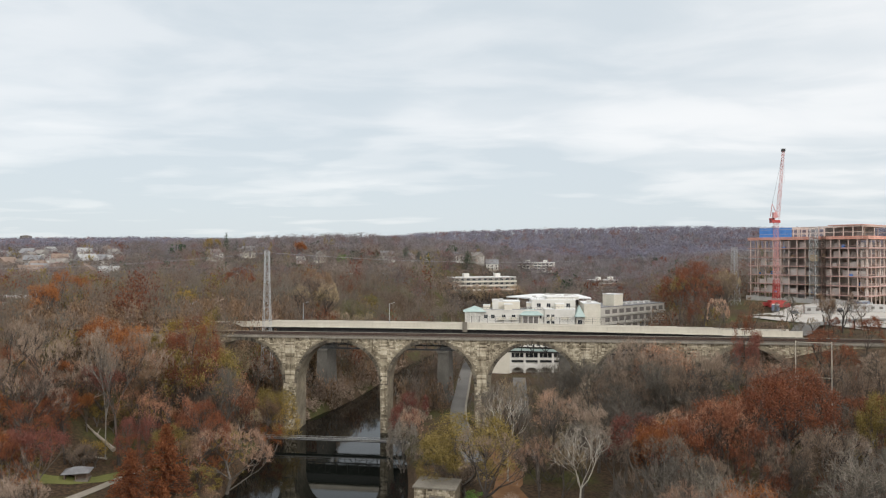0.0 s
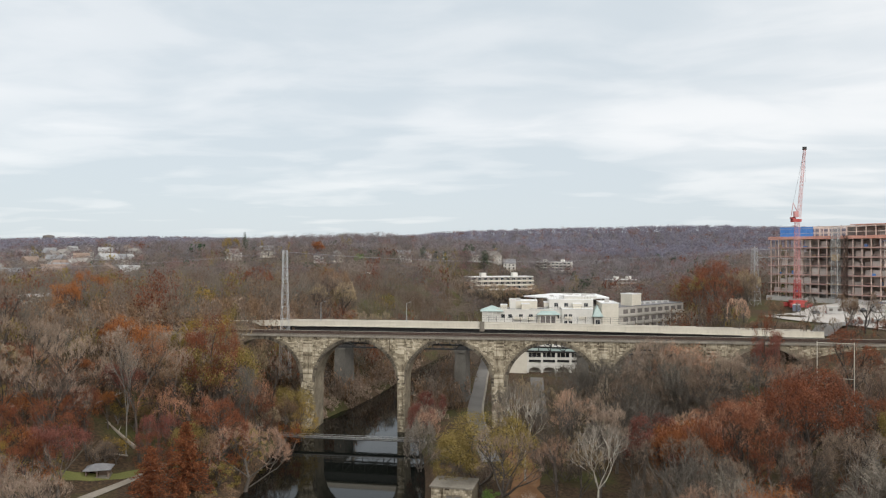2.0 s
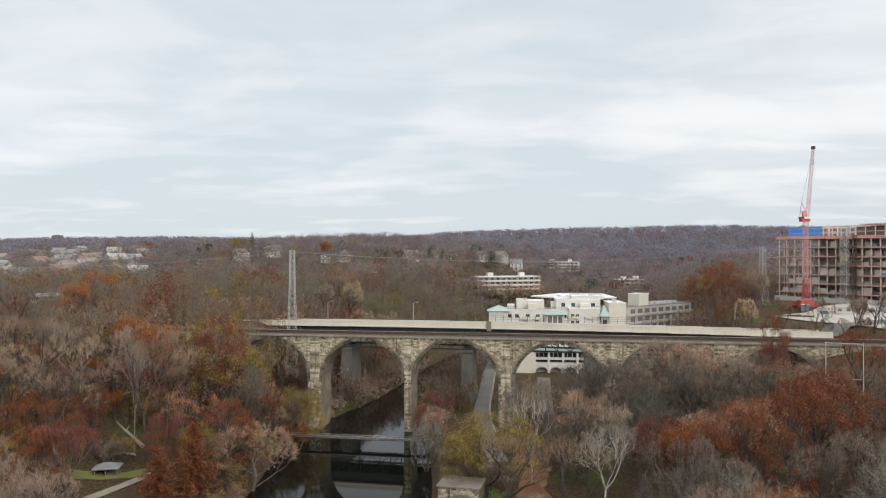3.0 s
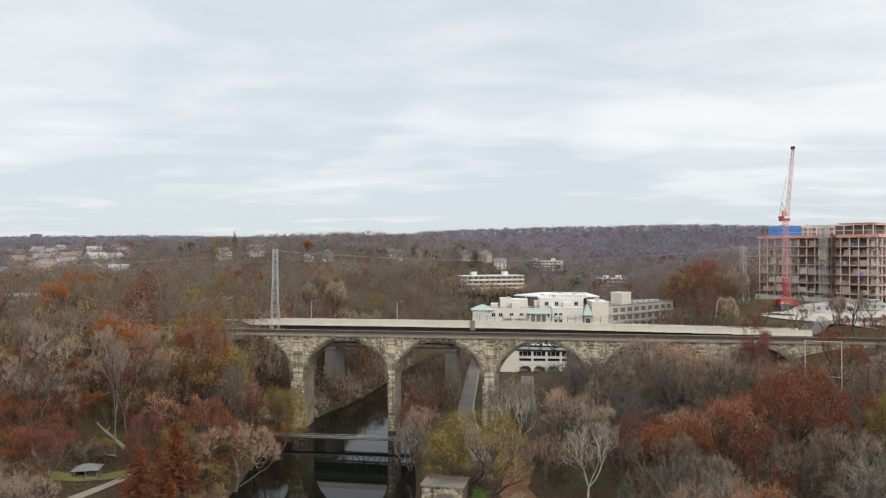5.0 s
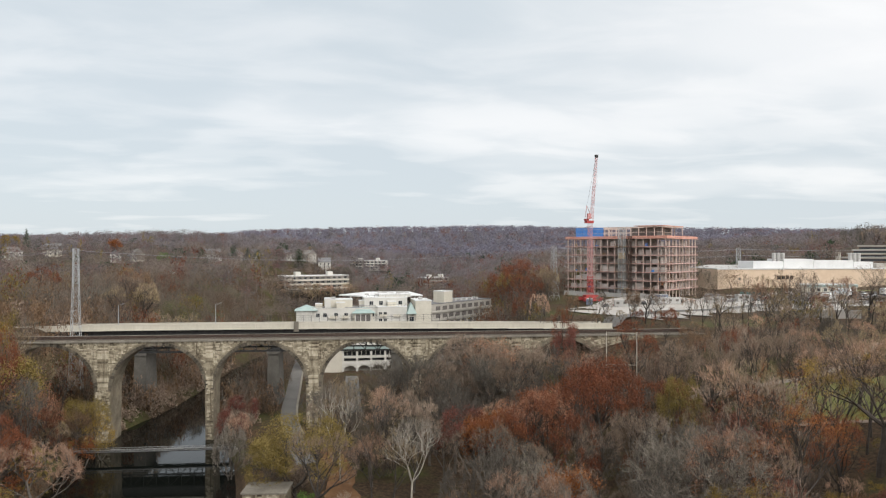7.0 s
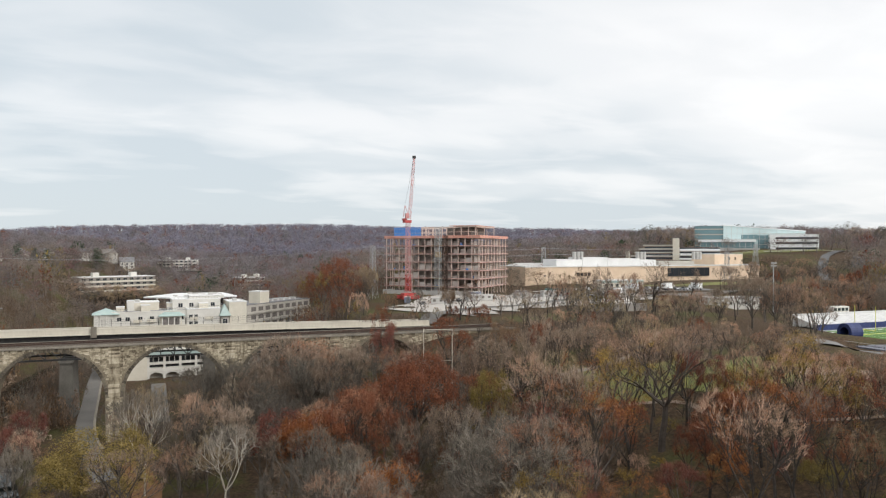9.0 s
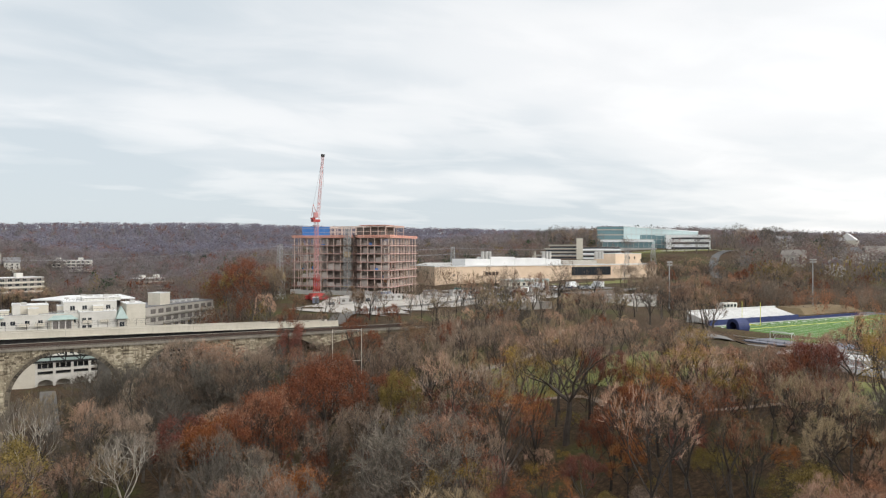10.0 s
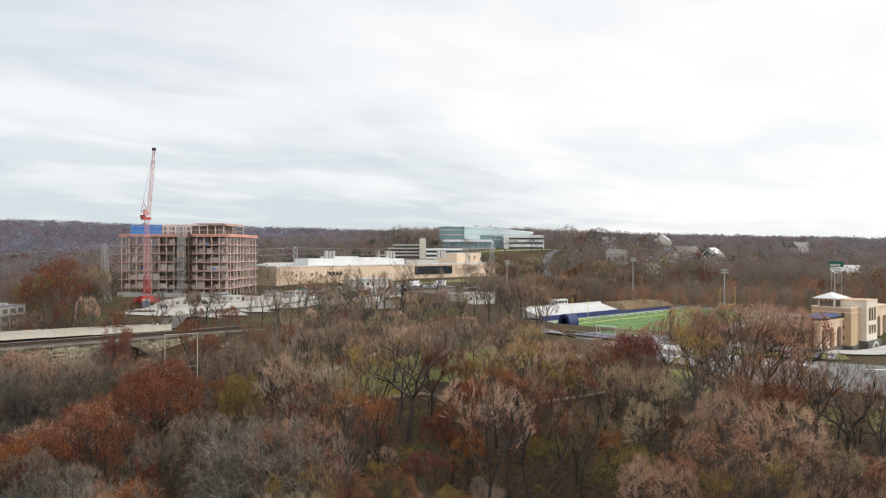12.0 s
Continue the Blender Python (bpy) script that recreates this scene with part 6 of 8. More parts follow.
# ---- the left bank: shelter, fallen trunk, stone ruin ----
def shelter():
    t = thing("park_shelter", "small open park shelter with grey hipped shingle roof on the lawn", "shelter", pose(-80.6, 157.5, ground_at(-80.6, 157.5), 0, 0, 14) @ Matrix.Scale(0.78, 4))
    s = Shape(); s.box(-3.2, 3.2, -2.3, 2.3, -0.4, 0.18)
    part("floor", s, OLD_CONCRETE, t)
    for x in (-2.9, 0, 2.9):
        for y in (-2.0, 2.0):
            s = Shape(); s.box(x - 0.13, x + 0.13, y - 0.13, y + 0.13, 0.18, 2.35)
            part("post", s, BROWN_WALL, t)
    s = Shape(); s.box(-2.9, 2.9, 1.95, 2.1, 0.18, 1.3); s.box(-2.95, -2.8, -2, 2, 0.18, 1.3); s.box(0.0, 2.9, -0.1, 0.1, 0.18, 2.2)
    part("back_wall", s, BROWN_WALL, t)
    hip_roof(t, -3.2, 3.2, -2.3, 2.3, 2.35, 1.25, GREY_ROOF, 0.5)


shelter()


def fallen_trunk(x, y, turn, n, r, tilt):
    t = thing("fallen_trunk", "pale barkless fallen tree trunk lying on the slope", "tree trunk", pose(x, y, ground_at(x, y) + 0.5, 0, tilt, turn), "fallen trunks")
    s = Shape()
    rng = random.Random(int(n * 10))
    s.tube((0, 0, 0), (n, rng.uniform(-0.4, 0.4), rng.uniform(-0.2, 0.2)), r, r * 0.35, 9)
    part("trunk", s, BARK_LOG, t)
    s = Shape()
    for k in range(5):
        a = Vector((n * (0.5 + 0.1 * k), 0, 0))
        s.tube(a, a + Vector((rng.uniform(0.6, 2), rng.uniform(-1.5, 1.5), rng.uniform(0.3, 1.6))), r * 0.3, 0.04, 5)
    part("broken_limbs", s, BARK_LOG, t)["kind"] = "stuff"


BARK_LOG = paint("pale_dead_wood", [(0.20, 0.17, 0.135), (0.32, 0.28, 0.23), (0.42, 0.37, 0.31)], 0.6, 5, 0.9, stretch=(0.3, 1, 1))
fallen_trunk(-80.8, 175.4, 143, 14.0, 0.55, -18)
fallen_trunk(-97.0, 186.0, 60, 9.0, 0.3, -14)
fallen_trunk(-80.0, 170.0, 172, 10.0, 0.25, -4)


def mill_ruin():
    t = thing("stone_pump_house", "small old stone building with dark window openings beside the creek", "stone building", pose(-5.6, 138.5, 2.0, 0, 0, -12))
    s = Shape(); s.box(0, 8.0, 0, 6, -2.5, 5.4)
    part("wall", s, STONE_BACK, t)
    rng = random.Random(5)
    f = Shape()
    z = -1.0
    while z < 5.2:
        h = rng.uniform(0.3, 0.5); u = 0.0
        while u < 7.9:
            w = min(rng.uniform(0.4, 1.1), 8.0 - u)
            if not (2.6 < u + w / 2 < 6.0 and 2.2 < z + h / 2 < 4.2):
                f.box(u + 0.02, u + w - 0.02, -rng.uniform(0.03, 0.1), 0.03, z + 0.015, min(z + h, 5.4) - 0.015)
            u += w
        z += h
    part("stonework", f, STONE, t)["kind"] = "stuff"
    for x in (3.0, 4.7):
        # thin dark plate on the wall gives the opening's inner shade
        s = Shape(); s.box(x, x + 1.1, -0.05, -0.01, 2.5, 3.9)
        part("window_shade_plate", s, DIM, t)
    s = Shape(); s.box(-0.3, 8.3, -0.35, 6.3, 5.4, 5.7)
    part("roof_slab", s, OLD_CONCRETE, t)


mill_ruin()
# ---- trees ----
BARK = paint("grey_brown_bark", [(0.046, 0.039, 0.031), (0.101, 0.085, 0.070), (0.171, 0.147, 0.124)], 0.8, 5, 0.9, object_=0.3)
BARK_DARK = paint("dark_wet_bark", [(0.026, 0.022, 0.018), (0.054, 0.044, 0.037), (0.096, 0.079, 0.066)], 0.8, 5, 0.9, object_=0.3)
BARK_PALE = paint("pale_sycamore_bark", [(0.248, 0.217, 0.174), (0.446, 0.410, 0.347), (0.620, 0.582, 0.508)], 0.9, 5, 0.85)
BARK_GREY = paint("light_grey_bark", [(0.12, 0.108, 0.092), (0.19, 0.172, 0.15), (0.26, 0.24, 0.21)], 0.9, 5, 0.85)
TWIG = {
    "grey": paint("grey_twigs", [(0.073, 0.062, 0.050), (0.120, 0.105, 0.084), (0.168, 0.150, 0.123)], 0.3, 2, 0.9, island=0.45, object_=0.4),
    "brown": paint("brown_twigs", [(0.150, 0.109, 0.079), (0.257, 0.191, 0.140), (0.383, 0.292, 0.221)], 0.3, 2, 0.9, island=0.45, object_=0.45),
    "olive": paint("olive_brown_twigs", [(0.160, 0.119, 0.069), (0.285, 0.214, 0.126), (0.422, 0.327, 0.203)], 0.3, 2, 0.9, island=0.45, object_=0.45),
    "dark": paint("dark_twigs", [(0.105, 0.074, 0.054), (0.202, 0.144, 0.106), (0.315, 0.230, 0.172)], 0.3, 2, 0.9, island=0.45, object_=0.35),
    "pale": paint("pale_twigs", [(0.131, 0.109, 0.086), (0.207, 0.178, 0.143), (0.289, 0.251, 0.207)], 0.3, 2, 0.9, island=0.45, object_=0.25),
    "red": paint("reddish_twigs", [(0.234, 0.142, 0.097), (0.388, 0.244, 0.167), (0.556, 0.367, 0.258)], 0.3, 2, 0.9, island=0.45, object_=0.4),
}
LEAF = {
    "rust": paint("rust_oak_leaves", [(0.091, 0.028, 0.016), (0.188, 0.063, 0.031), (0.301, 0.113, 0.052)], 0.25, 2, 0.85, island=0.45, object_=0.2),
    "red": paint("dark_red_leaves", [(0.100, 0.034, 0.026), (0.185, 0.066, 0.048), (0.285, 0.115, 0.084)], 0.25, 2, 0.85, island=0.45, object_=0.2),
    "orange": paint("orange_leaves", [(0.158, 0.049, 0.017), (0.299, 0.107, 0.033), (0.438, 0.188, 0.064)], 0.25, 2, 0.85, island=0.45, object_=0.25),
    "yellow": paint("yellow_leaves", [(0.160, 0.106, 0.026), (0.310, 0.204, 0.046), (0.470, 0.314, 0.080)], 0.25, 2, 0.85, island=0.45, object_=0.3),
    "olive": paint("yellow_green_leaves", [(0.105, 0.078, 0.022), (0.240, 0.178, 0.050), (0.365, 0.275, 0.092)], 0.25, 2, 0.85, island=0.45, object_=0.2),
    "tan": paint("withered_tan_leaves", [(0.119, 0.071, 0.040), (0.227, 0.144, 0.085), (0.353, 0.235, 0.148)], 0.25, 2, 0.9, island=0.45, object_=0.3),
    "russet": paint("thin_russet_leaves", [(0.208, 0.092, 0.051), (0.405, 0.192, 0.109), (0.587, 0.301, 0.179)], 0.25, 2, 0.9, island=0.5, object_=0.35),
    "green": paint("evergreen_needles", [(0.015, 0.030, 0.017), (0.037, 0.071, 0.033), (0.077, 0.126, 0.056)], 0.3, 2, 0.85, island=0.45, object_=0.3),
    "lime": paint("bright_green_leaves", [(0.071, 0.126, 0.028), (0.140, 0.251, 0.049), (0.238, 0.364, 0.084)], 0.3, 2, 0.85, island=0.4),
    "cypress": paint("rust_cypress_needles", [(0.116, 0.037, 0.017), (0.231, 0.078, 0.030), (0.348, 0.140, 0.056)], 0.3, 2, 0.9, island=0.4, object_=0.2),
}


def let_through(m, share):
    """Thin leaves and shoots pass part of the light on to their other side."""
    nt = m.node_tree
    b = nt.nodes["Principled BSDF"]
    t, mix = nt.nodes.new("ShaderNodeBsdfTranslucent"), nt.nodes.new("ShaderNodeMixShader")
    nt.links.new(b.inputs["Base Color"].links[0].from_socket, t.inputs["Color"])
    out = [n for n in nt.nodes if n.type == "OUTPUT_MATERIAL"][0]
    mix.inputs[0].default_value = share
    nt.links.new(b.outputs[0], mix.inputs[1])
    nt.links.new(t.outputs[0], mix.inputs[2])
    nt.links.new(mix.outputs[0], out.inputs["Surface"])


for soft_material in LEAF.values():
    let_through(soft_material, 0.35)
for soft_material in TWIG.values():
    let_through(soft_material, 0.08)


def rand_dir(rng):
    z, a = rng.uniform(-1, 1), rng.uniform(0, 2 * math.pi)
    q = math.sqrt(1 - z * z)
    return Vector((q * math.cos(a), q * math.sin(a), z))


def skeleton(rng, h, trunk=0.3, spread=0.62, lift=0.16, counts=(4, 3, 3, 3, 3), ratio=0.74, crook=0.22, stems=1, bole=0.022):
    """Branches as (start, end, radius, radius, level), and the tips with their headings."""
    segs, tips = [], []

    def limb(p, d, length, r, level):
        n = 3 if level == 0 else 2 if level < 4 else 1
        r1 = r * (0.72 if level else 0.66)
        mids = []
        for k in range(n):
            a, b = r + (r1 - r) * k / n, r + (r1 - r) * (k + 1) / n
            d = (d + rand_dir(rng) * crook * (0.35 if level == 0 else 0.9) + Vector((0, 0, lift * 0.25 if level else 0))).normalized()
            q = p + d * (length / n)
            segs.append((p, q, a, b, level))
            mids.append(q)
            p = q
        if level >= len(counts):
            tips.append((p, d))
            return
        c = counts[level]
        turn = rng.uniform(0, 6.28)
        for i in range(c):
            side = d.orthogonal().normalized()
            side = Matrix.Rotation(turn + 6.283 * i / c + rng.uniform(-0.5, 0.5), 3, d) @ side
            w = spread * rng.uniform(0.55, 1.25)
            if i == 0 and level > 0:
                w *= 0.35
            nd = (d * math.cos(w) + side * math.sin(w) + Vector((0, 0, lift * 0.4))).normalized()
            start = p if i < 2 or level == 0 and i < 3 else mids[rng.randrange(len(mids))]
            limb(start, nd, length0 * ratio ** (level + 1) * rng.uniform(0.75, 1.2), r1 * (0.82 if i == 0 else rng.uniform(0.5, 0.72)), level + 1)

    for s in range(stems):
        length0 = h * 0.40
        d = Vector((rng.uniform(-0.06, 0.06), rng.uniform(-0.06, 0.06), 1)) if stems == 1 else Vector((math.cos(s * 2.2) * 0.3, math.sin(s * 2.2) * 0.3, 1))
        base = Vector((0, 0, -0.4)) + (Vector((math.cos(s * 2.2), math.sin(s * 2.2), 0)) * 0.4 if stems > 1 else Vector())
        limb(base, d.normalized(), h * trunk, h * bole, 0)
    top = max(q.z for _, q, *_ in segs) + 0.8
    f = h / top
    # crowns close to a dome: boughs that reach past it are drawn in
    middle, half, reach = h * (0.45 + trunk * 0.35), h * (0.58 - trunk * 0.35), h * (0.30 + 0.14 * spread) * (1.1 if stems > 1 else 1.0)

    def draw_in(p):
        p = p * f
        lim = reach * math.sqrt(max(0.06, 1 - min(1, ((p.z - middle) / half) ** 2)))
        r = math.hypot(p.x, p.y)
        k = 1 if r < lim * 0.8 else (lim * 0.8 + (r - lim * 0.8) * 0.25) / r
        return Vector((p.x * k, p.y * k, p.z))
    segs = [(draw_in(p), draw_in(q), a, b, lv) for p, q, a, b, lv in segs]
    tips = [(draw_in(p), d) for p, d in tips]
    return segs, tips


def wood(segs, low, high):
    s = Shape()
    for p, q, a, b, lv in segs:
        if low <= lv <= high:
            if lv <= 1:
                s.tube(p, q, max(a, 0.09), max(b, 0.075), 6, False)
            elif lv <= 3:
                s.tube(p, q, max(a, 0.055), max(b, 0.04), 3, False)
            else:
                side = (q - p).cross(Vector((0.3, 0.5, 0.8))).normalized()
                s.ribbon(p, q, max(a, 0.034), side)
    return s


def twigs(s, rng, tips, each, length, width, up=0.25):
    for p, d in tips:
        for _ in range(each):
            e = (d + rand_dir(rng) * 0.85 + Vector((0, 0, up))).normalized()
            st = p - d * rng.uniform(0, 0.9)
            side = e.cross(rand_dir(rng))
            if side.length < 0.05:
                continue
            side = side.normalized() * width
            en = st + e * length * rng.uniform(0.55, 1.25)
            s.face(st - side, st + side, en)


def leaves(s, rng, tips, each, size, cloud):
    for p, d in tips:
        for _ in range(each):
            out = rand_dir(rng)
            c = p + out * cloud * rng.random() ** 0.5
            n = (out + rand_dir(rng) * 0.7 + Vector((0, 0, 0.3))).normalized()
            a = rand_dir(rng)
            a = (a - n * a.dot(n))
            if a.length < 0.1:
                continue
            a = a.normalized()
            b = n.cross(a)
            k = size * rng.uniform(0.6, 1.3)
            s.face(c - a * k, c + b * k * 0.8, c + a * k * 0.8 - b * k * 0.3)


def bare(seed, h, twig, bark=None, **kw):
    """A leafless tree: dark limbs, and a crown of short fine twigs along the outer branches."""
    rng = random.Random(seed)
    each = kw.pop("each", 5)
    segs, tips = skeleton(rng, h, **kw)
    crown = wood(segs, 5, 9)
    twigs(crown, rng, tips, each * 2 + 2, 1.05, 0.019, 0.08)
    along = [((p + q) / 2, (q - p).normalized()) for p, q, a, b, lv in segs if lv >= 3]
    twigs(crown, rng, along, max(1, each // 2), 0.85, 0.017, 0.0)
    return wood(segs, 0, 4), bark or BARK, crown, TWIG[twig]


def leafy(seed, h, leaf, each=46, size=0.185, cloud=1.3, bark=None, **kw):
    """A tree in leaf: small leaves in clumps about the branch ends."""
    rng = random.Random(seed)
    kw.setdefault("counts", (4, 3, 3, 3))
    segs, tips = skeleton(rng, h, **kw)
    crown = Shape()
    leaves(crown, rng, tips, int(each * (1.8 if h > 8 else 1.4)), size * 0.68, cloud * 0.82)
    return wood(segs, 0, 1 if h < 8 else 5), bark or BARK, crown, LEAF[leaf]


def conical(seed, h, leaf, width=0.42, droop=-0.25, dens=5):
    """A conifer-like tree: a straight stem with tiers of boughs that shorten to the tip."""
    rng = random.Random(seed)
    stem, crown = Shape(), Shape()
    stem.tube((0, 0, -0.4), (0, 0, h * 0.97), h * 0.02, 0.03, 7, False)
    z = h * 0.10
    while z < h * 0.985:
        f = (1 - z / h) ** 0.8
        for k in range(7):
            a = rng.uniform(0, 6.283)
            length = h * width * 0.5 * f * rng.uniform(0.6, 1.15) + 0.25
            d = Vector((math.cos(a), math.sin(a), droop + 0.45 * (z / h) + rng.uniform(-0.1, 0.15)))
            e = Vector((0, 0, z)) + d * length
            stem.ribbon((0, 0, z), e, 0.05 * f + 0.015, Vector((0, 0, 1)))
            n = max(2, int(length * dens))
            for i in range(n):
                c = Vector((0, 0, z)) + d * length * ((i + 0.9) / n) + rand_dir(rng) * 0.32
                q = rand_dir(rng) + d * 0.8
                w = q.cross(rand_dir(rng))
                if w.length < 0.1:
                    continue
                w = w.normalized() * rng.uniform(0.06, 0.13)
                q = q.normalized() * rng.uniform(0.16, 0.34)
                crown.face(c - q, c + w, c + q, c - w)
        z += h * 0.028 + 0.12
    return stem, BARK, crown, LEAF[leaf]


KINDS = {
    "grey": [lambda k=k: bare(20 + k, 20, "grey", trunk=0.30 + 0.04 * k, spread=0.62 + 0.05 * k) for k in range(4)],
    "brown": [lambda k=k: bare(40 + k, 20, "brown", trunk=0.34 + 0.04 * k, spread=0.52 + 0.06 * k) for k in range(4)],
    "dark": [lambda k=k: bare(60 + k, 22, "dark", BARK_DARK, trunk=0.34 + 0.05 * k, spread=0.68, crook=0.34, each=2, bole=0.026) for k in range(3)],
    "olive_twig": [lambda k=k: bare(75 + k, 20, "olive", BARK_DARK, trunk=0.36 + 0.05 * k, spread=0.6, crook=0.28, each=4) for k in range(3)],
    "forest": [lambda k=k: bare(310 + k, 25, ("olive", "brown", "red", "dark")[k], BARK_DARK, trunk=0.44 + 0.03 * (k % 2), spread=0.52, crook=0.3, each=3, bole=0.014, counts=(4, 3, 3, 3, 2)) for k in range(4)],
    "forest_leaf": [lambda k=k: leafy(320 + k, 23, ("rust", "orange", "yellow", "russet")[k], each=26, size=0.15, cloud=1.3, bark=BARK_DARK, trunk=0.42, spread=0.52, crook=0.3, bole=0.014, counts=(4, 3, 3, 3)) for k in range(4)],
    "red_twig": [lambda k=k: bare(70 + k, 18, "red", trunk=0.26, spread=0.66, crook=0.3) for k in range(3)],
    "sycamore": [lambda k=k: bare(80 + k, 20, "pale", BARK_PALE, trunk=0.34 + 0.08 * k, spread=0.6, crook=0.3, each=2, bole=0.013) for k in range(2)],
    "birch": [lambda k=k: bare(100 + k, 22, "pale", BARK_GREY, trunk=0.45, spread=0.42, crook=0.2, each=2, bole=0.011, counts=(3, 3, 3, 3, 2)) for k in range(2)],
    "round": [lambda: bare(95, 16, "pale", trunk=0.16, spread=0.85, stems=2, counts=(4, 3, 3, 3, 3), each=5), lambda: bare(98, 16, "grey", trunk=0.18, spread=0.8, counts=(5, 3, 3, 3, 3), each=6)],
    "thin": [lambda k=k: bare(260 + k, 19, "red", BARK_DARK, trunk=0.36 + 0.05 * k, spread=0.6, crook=0.32, each=2, bole=0.017) for k in range(4)],
    "haze": [lambda k=k: leafy(300 + k, 18, "russet", each=18, size=0.13, cloud=1.15, bark=BARK_DARK, trunk=0.36 + 0.04 * k, spread=0.6, crook=0.3, counts=(4, 3, 3, 3, 2), bole=0.018) for k in range(4)],
    "tall": [lambda k=k: bare(110 + k, 24, "brown", BARK_DARK, trunk=0.5, spread=0.48, crook=0.25, each=3, bole=0.015, counts=(3, 3, 3, 3, 3)) for k in range(3)],
    "rust": [lambda k=k: leafy(120 + k, 18, "rust", bark=BARK_DARK, trunk=0.30, spread=0.62, each=42) for k in range(3)],
    "red": [lambda k=k: leafy(130 + k, 15, "red", trunk=0.22, spread=0.56) for k in range(2)],
    "orange": [lambda k=k: leafy(140 + k, 14, "orange", bark=BARK_DARK, trunk=0.28, spread=0.62, each=44) for k in range(3)],
    "yellow": [lambda k=k: leafy(150 + k, 14, "yellow", trunk=0.22, spread=0.62, each=36, size=0.18) for k in range(2)],
    "olive": [lambda: leafy(160, 15, "olive", each=78, size=0.19, cloud=1.6, trunk=0.16, spread=0.85)],
    "olive_small": [lambda: leafy(165, 12, "olive", each=34, size=0.18, trunk=0.2, spread=0.65)],
    "tan": [lambda k=k: leafy(170 + k, 15, "tan", trunk=0.25, spread=0.62, each=38, size=0.18) for k in range(3)],
    "cypress": [lambda: conical(180, 18, "cypress", 0.70, dens=20), lambda: conical(181, 15, "cypress", 0.76, dens=20)],
    "pine": [lambda: conical(190, 16, "green", 0.45, -0.1)],
    "bush_orange": [lambda k=k: leafy(200 + k, 7, "orange", each=26, size=0.2, cloud=1.0, counts=(4, 3, 3), trunk=0.14, spread=0.7) for k in range(2)],
    "bush_red": [lambda k=k: leafy(210 + k, 7, "rust", each=26, size=0.2, cloud=1.0, counts=(4, 3, 3), trunk=0.14, spread=0.7) for k in range(2)],
    "bush_yellow": [lambda k=k: leafy(220 + k, 7, "yellow", each=30, size=0.16, cloud=1.0, counts=(4, 3, 3), trunk=0.14, spread=0.7) for k in range(2)],
    "bush_tan": [lambda k=k: leafy(230 + k, 7, "tan", each=26, size=0.2, cloud=1.0, counts=(4, 3, 3), trunk=0.14, spread=0.7) for k in range(2)],
    "bush_olive": [lambda k=k: leafy(250 + k, 6, "olive", each=20, size=0.18, cloud=1.0, counts=(4, 3, 3), trunk=0.14, spread=0.7) for k in range(2)],
    "bush_bare": [lambda k=k: bare(240 + k, 7, "brown", counts=(4, 3, 3, 3), trunk=0.1, spread=0.75, stems=2, each=4) for k in range(3)],
    "lime": [lambda: leafy(195, 6, "lime", each=12, size=0.2, cloud=0.6, trunk=0.1, spread=0.6)],
}
